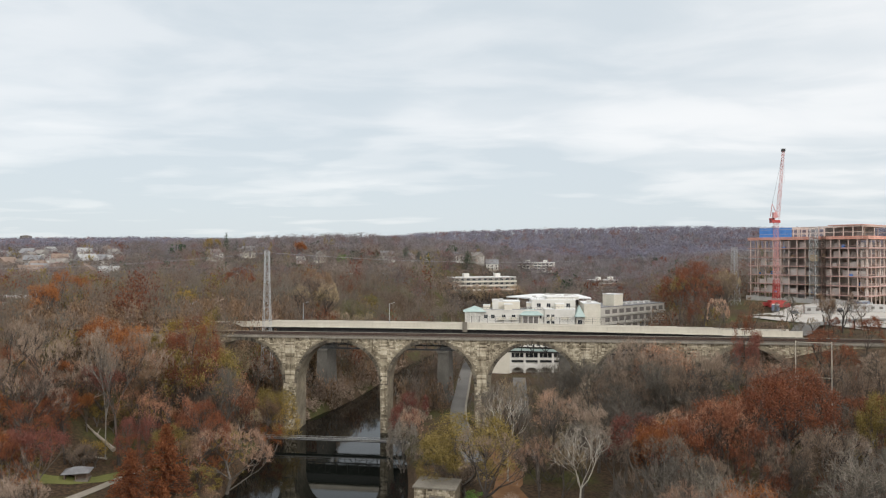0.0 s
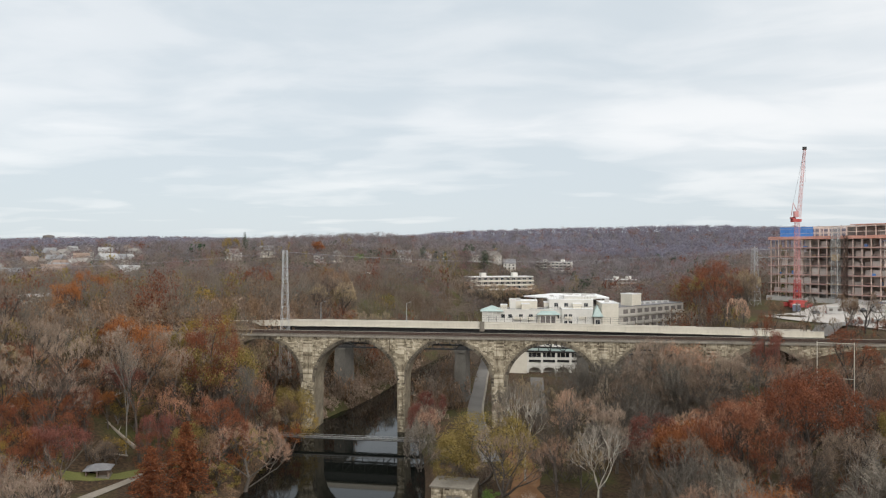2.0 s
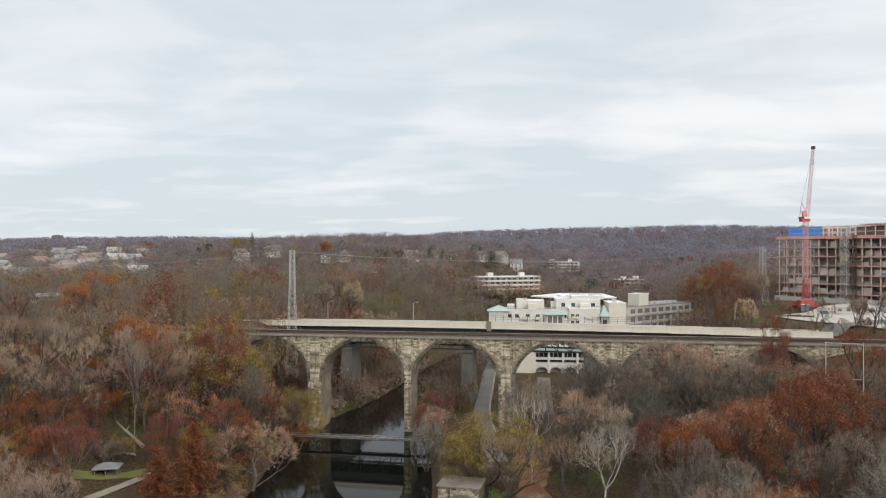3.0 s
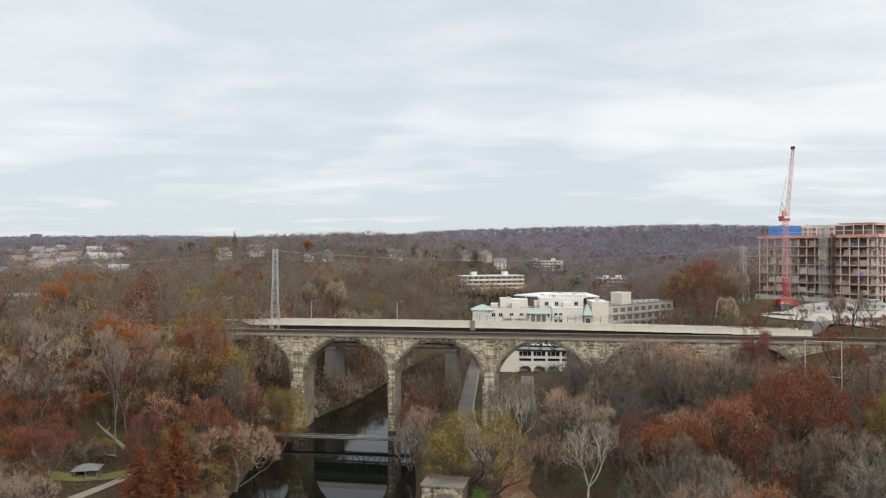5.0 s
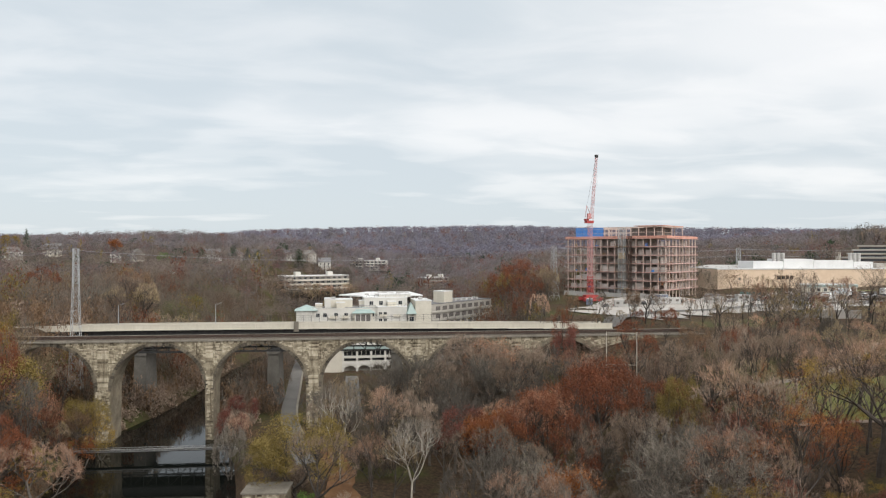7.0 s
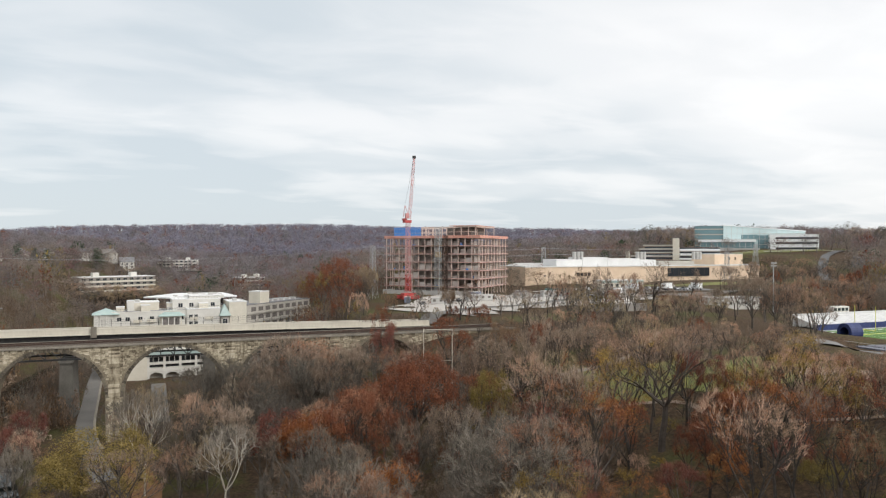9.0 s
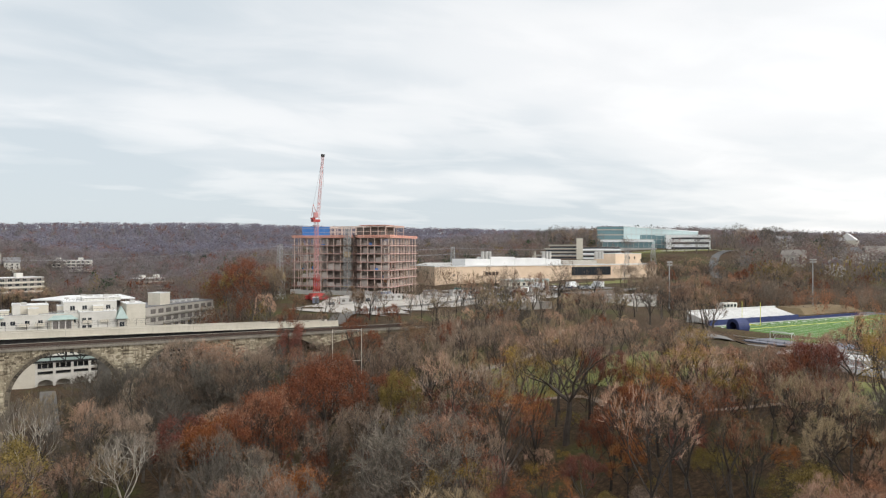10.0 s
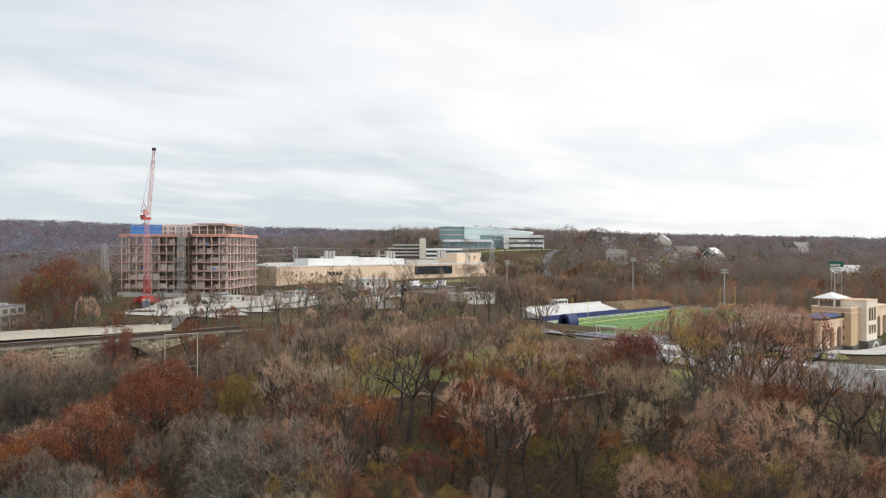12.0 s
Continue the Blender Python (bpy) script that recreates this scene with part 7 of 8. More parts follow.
SAID = {
    "grey": ("bare_tree", "bare grey deciduous tree with fine twigs on leafy ground", "bare trees of the valley"),
    "brown": ("bare_tree", "bare brown deciduous tree with fine twigs on leafy ground", "bare trees of the valley"),
    "dark": ("gnarled_tree", "tall dark bare tree with crooked limbs on the slope", "bare trees of the valley"),
    "olive_twig": ("bare_tree", "bare tree with olive brown twigs on leafy ground", "bare trees of the valley"),
    "forest": ("slender_tree", "tall bare forest tree with a long dark trunk", "bare trees of the valley"),
    "forest_leaf": ("slender_tree", "tall forest tree with thinning autumn leaves and long dark trunk", "leafy autumn trees"),
    "red_twig": ("bare_tree", "bare tree with reddish brown twigs on leafy ground", "bare trees of the valley"),
    "sycamore": ("sycamore_tree", "bare sycamore with pale mottled trunk and limbs", "sycamores"),
    "birch": ("bare_tree", "tall slender bare tree with pale trunk on the slope", "bare trees of the valley"),
    "round": ("bare_tree", "broad bare tree with dense pale grey rounded crown", "bare trees of the valley"),
    "thin": ("young_tree", "bare tree with thin reddish brown twigs above fallen leaves", "bare trees of the valley"),
    "haze": ("hornbeam_tree", "half bare tree with thin russet leaves on dark limbs", "leafy autumn trees"),
    "tall": ("slender_tree", "tall slender bare forest tree on the slope", "bare trees of the valley"),
    "rust": ("oak_tree", "broad oak keeping its rust brown autumn leaves", "leafy autumn trees"),
    "red": ("maple_tree", "small tree with dark red autumn leaves", "leafy autumn trees"),
    "orange": ("maple_tree", "tree with thinning orange autumn leaves", "leafy autumn trees"),
    "yellow": ("maple_tree", "tree with thinning yellow autumn leaves", "leafy autumn trees"),
    "olive": ("willow_tree", "broad tree with yellow-green leaves beside the creek", "leafy autumn trees"),
    "olive_small": ("maple_tree", "small tree with thinning yellow-green leaves", "leafy autumn trees"),
    "tan": ("beech_tree", "tree holding withered tan leaves on the slope", "leafy autumn trees"),
    "cypress": ("cypress_tree", "conical cypress with rust orange needles beside the path", "cypresses"),
    "pine": ("pine_tree", "dark green conical evergreen", "evergreens"),
    "bush_orange": ("shrub", "low shrub with orange autumn leaves under the trees", "shrubs of the slope"),
    "bush_red": ("shrub", "low shrub with rust red autumn leaves under the trees", "shrubs of the slope"),
    "bush_yellow": ("shrub", "low shrub with yellow autumn leaves under the trees", "shrubs of the slope"),
    "bush_tan": ("shrub", "low shrub with withered tan leaves under the trees", "shrubs of the slope"),
    "bush_olive": ("shrub", "low shrub with dull yellow-green leaves under the trees", "shrubs of the slope"),
    "bush_bare": ("shrub", "low bare brown shrub under the trees", "bare shrubs"),
    "lime": ("shrub", "bright green leafy shrub on the bank", "shrubs"),
}
HEIGHT = {"grey": 20, "thin": 19, "haze": 18, "brown": 20, "dark": 22, "red_twig": 18, "forest": 25, "forest_leaf": 23, "olive_twig": 20, "sycamore": 20, "birch": 22, "round": 16, "tall": 24, "rust": 18, "red": 15, "orange": 14,
          "yellow": 14, "olive": 15, "tan": 15, "cypress": 18, "pine": 16, "lime": 6, "bush_orange": 7, "bush_red": 7, "bush_yellow": 7, "bush_tan": 7, "bush_bare": 7, "bush_olive": 6, "olive_small": 12}
MADE = {}
tree_rng = random.Random(11)
TREES = []          # x, y of what stands


def tree(kind, x, y, h, pick=None, wide=1.0, z=None):
    options = KINDS[kind]
    k = tree_rng.randrange(len(options)) if pick is None else pick % len(options)
    turn = tree_rng.uniform(0, 360)
    f = h / HEIGHT[kind]
    m = pose(x, y, ground_at(x, y) if z is None else z, tree_rng.uniform(-2, 2), tree_rng.uniform(-2, 2), turn)
    size = Matrix.Diagonal((f * wide, f * wide, f, 1))
    TREES.append((x, y))
    if (kind, k) not in MADE:
        trunk, bark, crown, leaf = options[k]()
        name, label, group = SAID[kind]
        root = thing(name, label, "shrub" if name == "shrub" else "tree", None, group)
        part("trunk", trunk, bark, root)
        part("crown", crown, leaf, root)
        root.matrix_basis = m @ size
        MADE[(kind, k)] = root
        return root
    first = MADE[(kind, k)]
    back = Matrix.Diagonal((1 / first.scale[0], 1 / first.scale[1], 1 / first.scale[2], 1))
    return copy_thing(first, m @ size @ back)
# trees that stand out, one by one
tree("rust", -62.8, 181.4, 38.2 - ground_at(-62.8, 181.4), wide=0.55)
tree("rust", -63.5, 176.9, 33.4 - ground_at(-63.5, 176.9), wide=0.55)
tree("cypress", -57.2, 147.3, 20.9 - ground_at(-57.2, 147.3), wide=1)
tree("cypress", -61.2, 139.1, 17.4 - ground_at(-61.2, 139.1), wide=1.05)
tree("red", -67.5, 158.2, 18.0 - ground_at(-67.5, 158.2), wide=0.9)
tree("red_twig", -47.5, 156.8, 15.0 - ground_at(-47.5, 156.8), wide=1.5)
for x, y, top, kind in ((-44.5, 199, 12, "yellow"), (-47.5, 203, 15, "olive_small"), (-42.5, 196, 8, "bush_yellow"), (-49, 196, 13, "tan"), (-45, 189, 8, "bush_orange"), (-51, 190, 12, "olive_twig")):
    tree(kind, x, y, top - ground_at(x, y), wide=0.95)
tree("bush_tan", -47.3, 145.1, 6)
tree("grey", -54.8, 177.8, 25.5 - ground_at(-54.8, 177.8), wide=0.6)
tree("tall", -76.5, 168.5, 35.0 - ground_at(-76.5, 168.5), wide=0.8)
tree("birch", -81.2, 171.8, 33.2 - ground_at(-81.2, 171.8), wide=0.6)
tree("olive", 4.6, 148.0, 19.4 - ground_at(4.6, 148.0), wide=1.5)
tree("olive", -1.0, 146.0, 15.5 - ground_at(-1.0, 146.0), wide=0.8)
for x, y, top, kind in ((20.5, 152, 22, "grey"), (25, 163, 23, "thin"), (18.5, 174, 23, "olive_twig"), (31, 155, 21, "brown"), (23, 139, 18, "olive_twig"), (28.5, 146, 19, "grey"), (19.0, 141, 17, "thin")):
    tree(kind, x, y, top - ground_at(x, y), wide=0.9)
tree("sycamore", 14.2, 157.4, 25.4 - ground_at(14.2, 157.4), wide=0.75)
tree("sycamore", 26.5, 137.5, 20.3 - ground_at(26.5, 137.5), wide=1.1)
tree("lime", 5.6, 137.9, 7.7 - ground_at(5.6, 137.9), wide=1)
tree("grey", 27.3, 183.0, 25.1 - ground_at(27.3, 183.0), wide=1)
tree("grey", 36.6, 186.5, 26.3 - ground_at(36.6, 186.5), wide=1)
tree("brown", 41.7, 177.2, 26.0 - ground_at(41.7, 177.2), wide=1)
tree("grey", 50.1, 172.9, 27.8 - ground_at(50.1, 172.9), wide=1)
tree("grey", 55.8, 165.9, 27.8 - ground_at(55.8, 165.9), wide=1)
tree("brown", 28.6, 165.6, 21.2 - ground_at(28.6, 165.6), wide=0.9)
tree("red", -8.0, 199.8, 14.4 - ground_at(-8.0, 199.8), wide=1.0)
tree("red", -10.5, 187.7, 13.5 - ground_at(-10.5, 187.7), wide=0.8)
tree("red_twig", -8.0, 179.8, 14.0 - ground_at(-8.0, 179.8), wide=0.7)
tree("round", -9.6, 171.7, 13.7 - ground_at(-9.6, 171.7), wide=0.6)
tree("red", 38.5, 136.7, 22.3 - ground_at(38.5, 136.7), wide=1)
tree("orange", 43.5, 136.2, 21.4 - ground_at(43.5, 136.2), wide=0.9)
tree("orange", 39.8, 132.1, 21.5 - ground_at(39.8, 132.1), wide=0.7)
tree("rust", 76.5, 181.0, 38.2 - ground_at(76.5, 181.0), pick=0, wide=0.42)
tree("red", 75.0, 178.5, 34.0 - ground_at(75.0, 178.5), pick=1, wide=0.42)
tree("rust", 66.1, 136.9, 30.7 - ground_at(66.1, 136.9), wide=1.0)
tree("rust", 61.8, 136.7, 28.9 - ground_at(61.8, 136.7), wide=1.0)
tree("haze", 54.9, 135.3, 26.1 - ground_at(54.9, 135.3), wide=0.9)
tree("rust", 50.7, 132.6, 25.4 - ground_at(50.7, 132.6), wide=0.9)
tree("rust", 53.2, 120.8, 23.8 - ground_at(53.2, 120.8), wide=0.7)
tree("brown", 56.7, 121.4, 23.5 - ground_at(56.7, 121.4), wide=0.8)
tree("orange", 45.5, 102.4, 20.6 - ground_at(45.5, 102.4), wide=0.9)
tree("round", 64.4, 98.8, 27.4 - ground_at(64.4, 98.8), wide=1.0)
tree("grey", 37.4, 109.8, 23.0 - ground_at(37.4, 109.8), wide=1.1)
tree("grey", 31.3, 107.5, 22.2 - ground_at(31.3, 107.5), wide=1.0)
tree("round", 39.4, 100.6, 22.7 - ground_at(39.4, 100.6), wide=0.9)
tree("olive", 80.0, 129.3, 28.0 - ground_at(80.0, 129.3), wide=0.6)
tree("rust", 67.8, 142.7, 30.5 - ground_at(67.8, 142.7), wide=1.0)
tree("dark", 99.5, 99.9, 41.4 - ground_at(99.5, 99.9), wide=1.1)
tree("dark", 98.3, 107.9, 34.6 - ground_at(98.3, 107.9), wide=0.8)
tree("dark", 109.2, 102.8, 35.3 - ground_at(109.2, 102.8), wide=0.8)
tree("red", 108.2, 101.0, 33.7 - ground_at(108.2, 101.0), wide=0.55)
tree("dark", 105.1, 120.6, 31.7 - ground_at(105.1, 120.6), wide=0.8)
tree("rust", 91.1, 81.1, 25.5 - ground_at(91.1, 81.1), wide=1.0)
tree("rust", 90.6, 84.6, 24.1 - ground_at(90.6, 84.6), wide=0.8)
tree("orange", 90.0, 76.4, 23.1 - ground_at(90.0, 76.4), wide=0.8)
tree("dark", 125.2, 99.6, 36.7 - ground_at(125.2, 99.6), wide=1)
tree("red_twig", 133.1, 69.3, 37.6 - ground_at(133.1, 69.3), wide=1.1)
tree("red", 131.1, 66.4, 36.2 - ground_at(131.1, 66.4), wide=0.8)
tree("dark", 119.8, 44.9, 39.4 - ground_at(119.8, 44.9), wide=1.0)
tree("dark", 121.9, 50.6, 37.3 - ground_at(121.9, 50.6), wide=0.9)
tree("dark", 115.9, 30.9, 38.7 - ground_at(115.9, 30.9), wide=0.9)
tree("dark", 113.1, 25.8, 38.6 - ground_at(113.1, 25.8), wide=0.8)
tree("dark", 109.9, 21.3, 37.8 - ground_at(109.9, 21.3), wide=0.8)
tree("red_twig", 129.2, 76.1, 34.5 - ground_at(129.2, 76.1), wide=1)
tree("grey", 102.8, 44.4, 34.5 - ground_at(102.8, 44.4), wide=1)
tree("red_twig", 105.8, 52.2, 35.1 - ground_at(105.8, 52.2), wide=1)
tree("tall", 118.9, 219.9, 40.2 - ground_at(118.9, 219.9), wide=0.6)
tree("dark", 127.9, 228.7, 41.5 - ground_at(127.9, 228.7), wide=1.0)
tree("dark", 174.2, 206.3, 46.9 - ground_at(174.2, 206.3), wide=0.9)
tree("dark", 183.6, 224.4, 47.7 - ground_at(183.6, 224.4), wide=1.0)
tree("dark", 191.8, 197.0, 50.1 - ground_at(191.8, 197.0), wide=1.1)
tree("dark", 208.3, 194.5, 46.6 - ground_at(208.3, 194.5), wide=0.9)
tree("grey", 67.1, 204.3, 28.4 - ground_at(67.1, 204.3), wide=1.0)
tree("rust", 100.6, 282.6, 50.5 - ground_at(100.6, 282.6), wide=0.9)
tree("rust", 97.9, 294.2, 47.7 - ground_at(97.9, 294.2), wide=1.0)
tree("rust", 90.4, 245.9, 39.8 - ground_at(90.4, 245.9), wide=0.9)
tree("orange", -127.7, 226.5, 43.3 - ground_at(-127.7, 226.5), wide=1.0)
tree("orange", -129.8, 248.1, 47.4 - ground_at(-129.8, 248.1), wide=0.9)
tree("dark", -125.0, 193.0, 46.2 - ground_at(-125.0, 193.0), wide=1.1)
tree("rust", -90.2, 317.4, 47.1 - ground_at(-90.2, 317.4), wide=1.0)
tree("yellow", -98.4, 272.8, 39.2 - ground_at(-98.4, 272.8), wide=1)

tree("red_twig", 125.3, 82.5, 34.1 - ground_at(125.3, 82.5), wide=1.2)
tree("brown", 132.6, 80.2, 34.1 - ground_at(132.6, 80.2), wide=1.2)
tree("red_twig", 127.7, 70.8, 36.0 - ground_at(127.7, 70.8), wide=1.2)
tree("red_twig", 141.4, 65.9, 38.7 - ground_at(141.4, 65.9), wide=1.3)
tree("grey", 147.0, 58.0, 40.8 - ground_at(147.0, 58.0), wide=1.2)
tree("dark", 140.8, 51.7, 41.5 - ground_at(140.8, 51.7), wide=1.1)
tree("red_twig", 134.6, 38.6, 35.2 - ground_at(134.6, 38.6), wide=1.2)
tree("red_twig", 121.0, 41.7, 34.4 - ground_at(121.0, 41.7), wide=1.2)
tree("brown", 134.6, 95.5, 36.2 - ground_at(134.6, 95.5), wide=1.2)
tree("dark", 126.3, 94.9, 38.1 - ground_at(126.3, 94.9), wide=1.1)
tree("tall", 100.5, 130.9, 37.7 - ground_at(100.5, 130.9), wide=0.9)
tree("tall", 106.6, 132.4, 35.8 - ground_at(106.6, 132.4), wide=0.9)
tree("tall", 101.6, 138.8, 35.1 - ground_at(101.6, 138.8), wide=0.8)
tree("dark", 99.6, 147.5, 32.6 - ground_at(99.6, 147.5), wide=0.8)
tree("tan", 108.9, 167.8, 34.8 - ground_at(108.9, 167.8), wide=0.8)
tree("rust", 109.6, 184.9, 36.9 - ground_at(109.6, 184.9), wide=0.8)
tree("rust", 107.7, 197.5, 35.5 - ground_at(107.7, 197.5), wide=0.7)
tree("round", 62.3, 93.1, 28.7 - ground_at(62.3, 93.1), wide=1.15)
tree("red", 124.7, 63.7, 38.1 - ground_at(124.7, 63.7), wide=0.9)
tree("rust", 125.5, 66.5, 36.7 - ground_at(125.5, 66.5), wide=0.7)
tree("red", 63.8, 74.4, 21.0 - ground_at(63.8, 74.4), wide=0.6)
tree("rust", 111.1, 154.2, 35.5 - ground_at(111.1, 154.2), wide=0.7)
tree("rust", 92.2, 171.9, 34.9 - ground_at(92.2, 171.9), wide=0.9)
tree("brown", 50.4, 177.0, 32.3 - ground_at(50.4, 177.0), wide=1.0)
tree("grey", 55.2, 182.9, 29.6 - ground_at(55.2, 182.9), wide=1.0)
tree("haze", 57.5, 180.0, 30.8 - ground_at(57.5, 180.0), wide=1.0)
tree("dark", 59.8, 177.2, 29.1 - ground_at(59.8, 177.2), wide=1.0)
tree("brown", 62.0, 174.3, 30.3 - ground_at(62.0, 174.3), wide=1.0)
tree("tall", 67.4, 179.8, 27.5 - ground_at(67.4, 179.8), wide=1.0)
tree("brown", 69.7, 176.7, 28.8 - ground_at(69.7, 176.7), wide=1.0)
tree("grey", 72.0, 173.7, 30.0 - ground_at(72.0, 173.7), wide=1.0)
tree("haze", 74.3, 170.5, 28.4 - ground_at(74.3, 170.5), wide=1.0)
tree("dark", 76.5, 167.3, 29.6 - ground_at(76.5, 167.3), wide=1.0)
tree("brown", 82.6, 172.2, 26.8 - ground_at(82.6, 172.2), wide=1.0)
tree("haze", -75.2, 176.7, 31.5 - ground_at(-75.2, 176.7), wide=0.9)
tree("tan", -72.0, 178.0, 29.5 - ground_at(-72.0, 178.0), wide=0.9)
tree("brown", -68.7, 179.3, 30.9 - ground_at(-68.7, 179.3), wide=0.9)
tree("tall", -65.4, 180.5, 28.9 - ground_at(-65.4, 180.5), wide=0.9)
tree("olive_small", -62.0, 181.7, 30.4 - ground_at(-62.0, 181.7), wide=0.9)
tree("haze", -58.5, 182.9, 28.4 - ground_at(-58.5, 182.9), wide=0.9)
tree("grey", 39.0, 171.6, 26.8 - ground_at(39.0, 171.6), wide=1.0)
tree("brown", 42.8, 170.7, 24.7 - ground_at(42.8, 170.7), wide=1.0)
tree("grey", 46.5, 169.7, 22.6 - ground_at(46.5, 169.7), wide=1.0)
tree("dark", 50.2, 168.7, 25.9 - ground_at(50.2, 168.7), wide=1.0)
tree("grey", 53.7, 167.6, 23.8 - ground_at(53.7, 167.6), wide=1.0)
tree("brown", 57.3, 166.4, 27.1 - ground_at(57.3, 166.4), wide=1.0)
tree("grey", 60.7, 165.2, 25.1 - ground_at(60.7, 165.2), wide=1.0)
tree("dark", 64.0, 163.9, 23.1 - ground_at(64.0, 163.9), wide=1.0)

# a screen of tall trees before the landward end of the viaduct
screen = random.Random(31)
for k in range(24):
    x = -136 + k * 3.2
    y = 224.5 - (x + 140) * 0.1207 - 11 - screen.uniform(0, 12)
    tree(screen.choice(("olive_twig", "yellow", "tan", "tall", "brown", "orange", "haze", "olive_small", "birch")), x, y, screen.uniform(29.0, 35.5) - ground_at(x, y), wide=screen.uniform(0.7, 0.95))
for x, y, top, kind in ((100, 62, 27, "rust"), (108, 48, 27, "orange"), (96, 70, 26, "red"), (112, 78, 30, "rust"), (118, 58, 31, "rust"), (88, 96, 27, "rust"), (104, 86, 29, "orange")):
    tree(kind, x, y, top - ground_at(x, y), wide=0.85)
# ---- the woods between: trees strewn with room for paths, water, bridges and lawns ----
def line_gap(x, y, pts):
    best = 1e9
    for (ax, ay), (bx, by) in zip(pts[:-1], pts[1:]):
        dx, dy = bx - ax, by - ay
        t = max(0, min(1, ((x - ax) * dx + (y - ay) * dy) / (dx * dx + dy * dy)))
        best = min(best, math.hypot(x - ax - t * dx, y - ay - t * dy))
    return best


VIADUCT_LINE = [(-140, 224.5), (130, 191.9)]
FORBID = []         # (azimuth from, to, farthest distance, highest elevation angle tangent) of open views


def room_above(x, y):
    """How tall a tree may stand here without closing a view that is open."""
    az, r = math.degrees(math.atan2(x, y)), math.hypot(x, y)
    return min([99] + [high * r + EYE[2] - ground_at(x, y) for a, b, far, high in FORBID if a - 100 / r < az < b + 100 / r and r < far])


def free(x, y, gap):
    if abs(x - float(creek_mid(y))) < float(creek_half(y)) + 3.0:
        return False
    if line_gap(x, y, VIADUCT_LINE) < 11 or line_gap(x, y, [(-130, 261), (140, 228)]) < 11:
        return False
    if any(line_gap(x, y, p) < w for p, w in ROADS) or any(math.hypot(x - a, y - b) < r for a, b, r in CLEAR):
        return False
    return all((x - a) ** 2 + (y - b) ** 2 > gap * gap for a, b in TREES)


def strew(seed, az0, az1, r0, r1, gap, mix, tries, shrink=1.0):
    rng = random.Random(seed)
    names = [n for n, w in mix for _ in range(w)]
    for _ in range(tries):
        a, r = radians(rng.uniform(az0, az1)), math.sqrt(rng.uniform(r0 * r0, r1 * r1))
        x, y = r * math.sin(a), r * math.cos(a)
        if not free(x, y, gap):
            continue
        kind = rng.choice(names)
        h = HEIGHT[kind] * rng.uniform(0.7, 1.12) * shrink
        top = room_above(x, y) * rng.uniform(0.8, 1.0)
        if top < 0.45 * h:
            continue
        h = min(h, top)
        tree(kind, x, y, h, wide=rng.uniform(0.85, 1.15))


FORBID += [(19.0, 36.0, 252, -0.108), (45.8, 50.0, 112, -0.33), (43.5, 48.5, 138, -0.27), (19.5, 28.5, 132, -0.285), (9.2, 12.8, 136, -0.35), (-12.6, -2.6, 330, -0.27), (-2.6, 0.6, 214, -0.235), (0.6, 2.9, 340, -0.232), (3.2, 8.6, 300, -0.178), (8.6, 13.0, 205, -0.150), (13.0, 21.5, 205, -0.128),
           (-29.0, -25.3, 182, -0.335), (-25.5, -18.0, 161, -0.33), (-17.5, -12.6, 206, -0.16), (21.5, 27, 200, -0.118), (-25.0, -15.5, 168, -0.225), (47.3, 53.0, 236, -0.086),
           (54.0, 66.0, 240, -0.118), (66.0, 73.5, 200, -0.072), (73.5, 82.0, 200, -0.145), (74.5, 90, 118, -0.225), (4.5, 10.5, 140, -0.33), (30.0, 49.0, 330, -0.047), (29.0, 46.0, 256, -0.077), (49.0, 58.0, 430, -0.0145), (0, 8, 515, -0.042)]
strew(44, 35, 63, 100, 150, 5.4, [("forest", 5), ("forest_leaf", 7), ("rust", 1), ("red", 1), ("olive_small", 1)], 700)
strew(41, 33, 63, 116, 172, 6.2, [("tall", 4), ("olive_twig", 5), ("dark", 3), ("thin", 2), ("haze", 2), ("rust", 1), ("red", 1)], 520)
strew(43, 44, 62, 88, 118, 4.6, [("bush_orange", 3), ("bush_yellow", 2), ("bush_tan", 5), ("bush_red", 2), ("bush_bare", 5), ("olive_small", 1)], 420, 0.9)
strew(42, 60, 90, 88, 132, 5.4, [("haze", 6), ("thin", 1), ("red_twig", 6), ("forest", 1), ("forest_leaf", 5), ("olive_twig", 2), ("dark", 2), ("rust", 1)], 620, 0.92)
strew(22, -39, -29, 112, 150, 6.0, [("dark", 5), ("brown", 4), ("tall", 2)], 200, 0.85)
strew(1, -38, -12, 118, 214, 5.7, [("orange", 6), ("tan", 4), ("haze", 6), ("rust", 8), ("red", 1), ("brown", 2), ("dark", 5), ("yellow", 3), ("olive_small", 3), ("olive_twig", 2), ("tall", 4)], 1200)
strew(2, 3, 32, 92, 206, 6.8, [("grey", 5), ("brown", 4), ("olive_twig", 4), ("thin", 1), ("rust", 3), ("red", 2), ("haze", 1), ("round", 1), ("dark", 7)], 900)
strew(3, 32, 45, 92, 148, 7.2, [("brown", 3), ("grey", 4), ("olive_twig", 5), ("tall", 2), ("dark", 4), ("haze", 3), ("tan", 1), ("rust", 3), ("yellow", 1), ("olive_small", 1)], 500)
strew(13, 45, 57, 92, 140, 7.6, [("olive_twig", 5), ("thin", 2), ("dark", 4), ("haze", 3), ("orange", 2), ("rust", 2), ("tan", 1), ("yellow", 1)], 340)
strew(14, 57, 64, 92, 150, 7.5, [("olive_twig", 4), ("thin", 2), ("dark", 4), ("haze", 4), ("orange", 1), ("rust", 1), ("yellow", 1)], 300, 0.9)
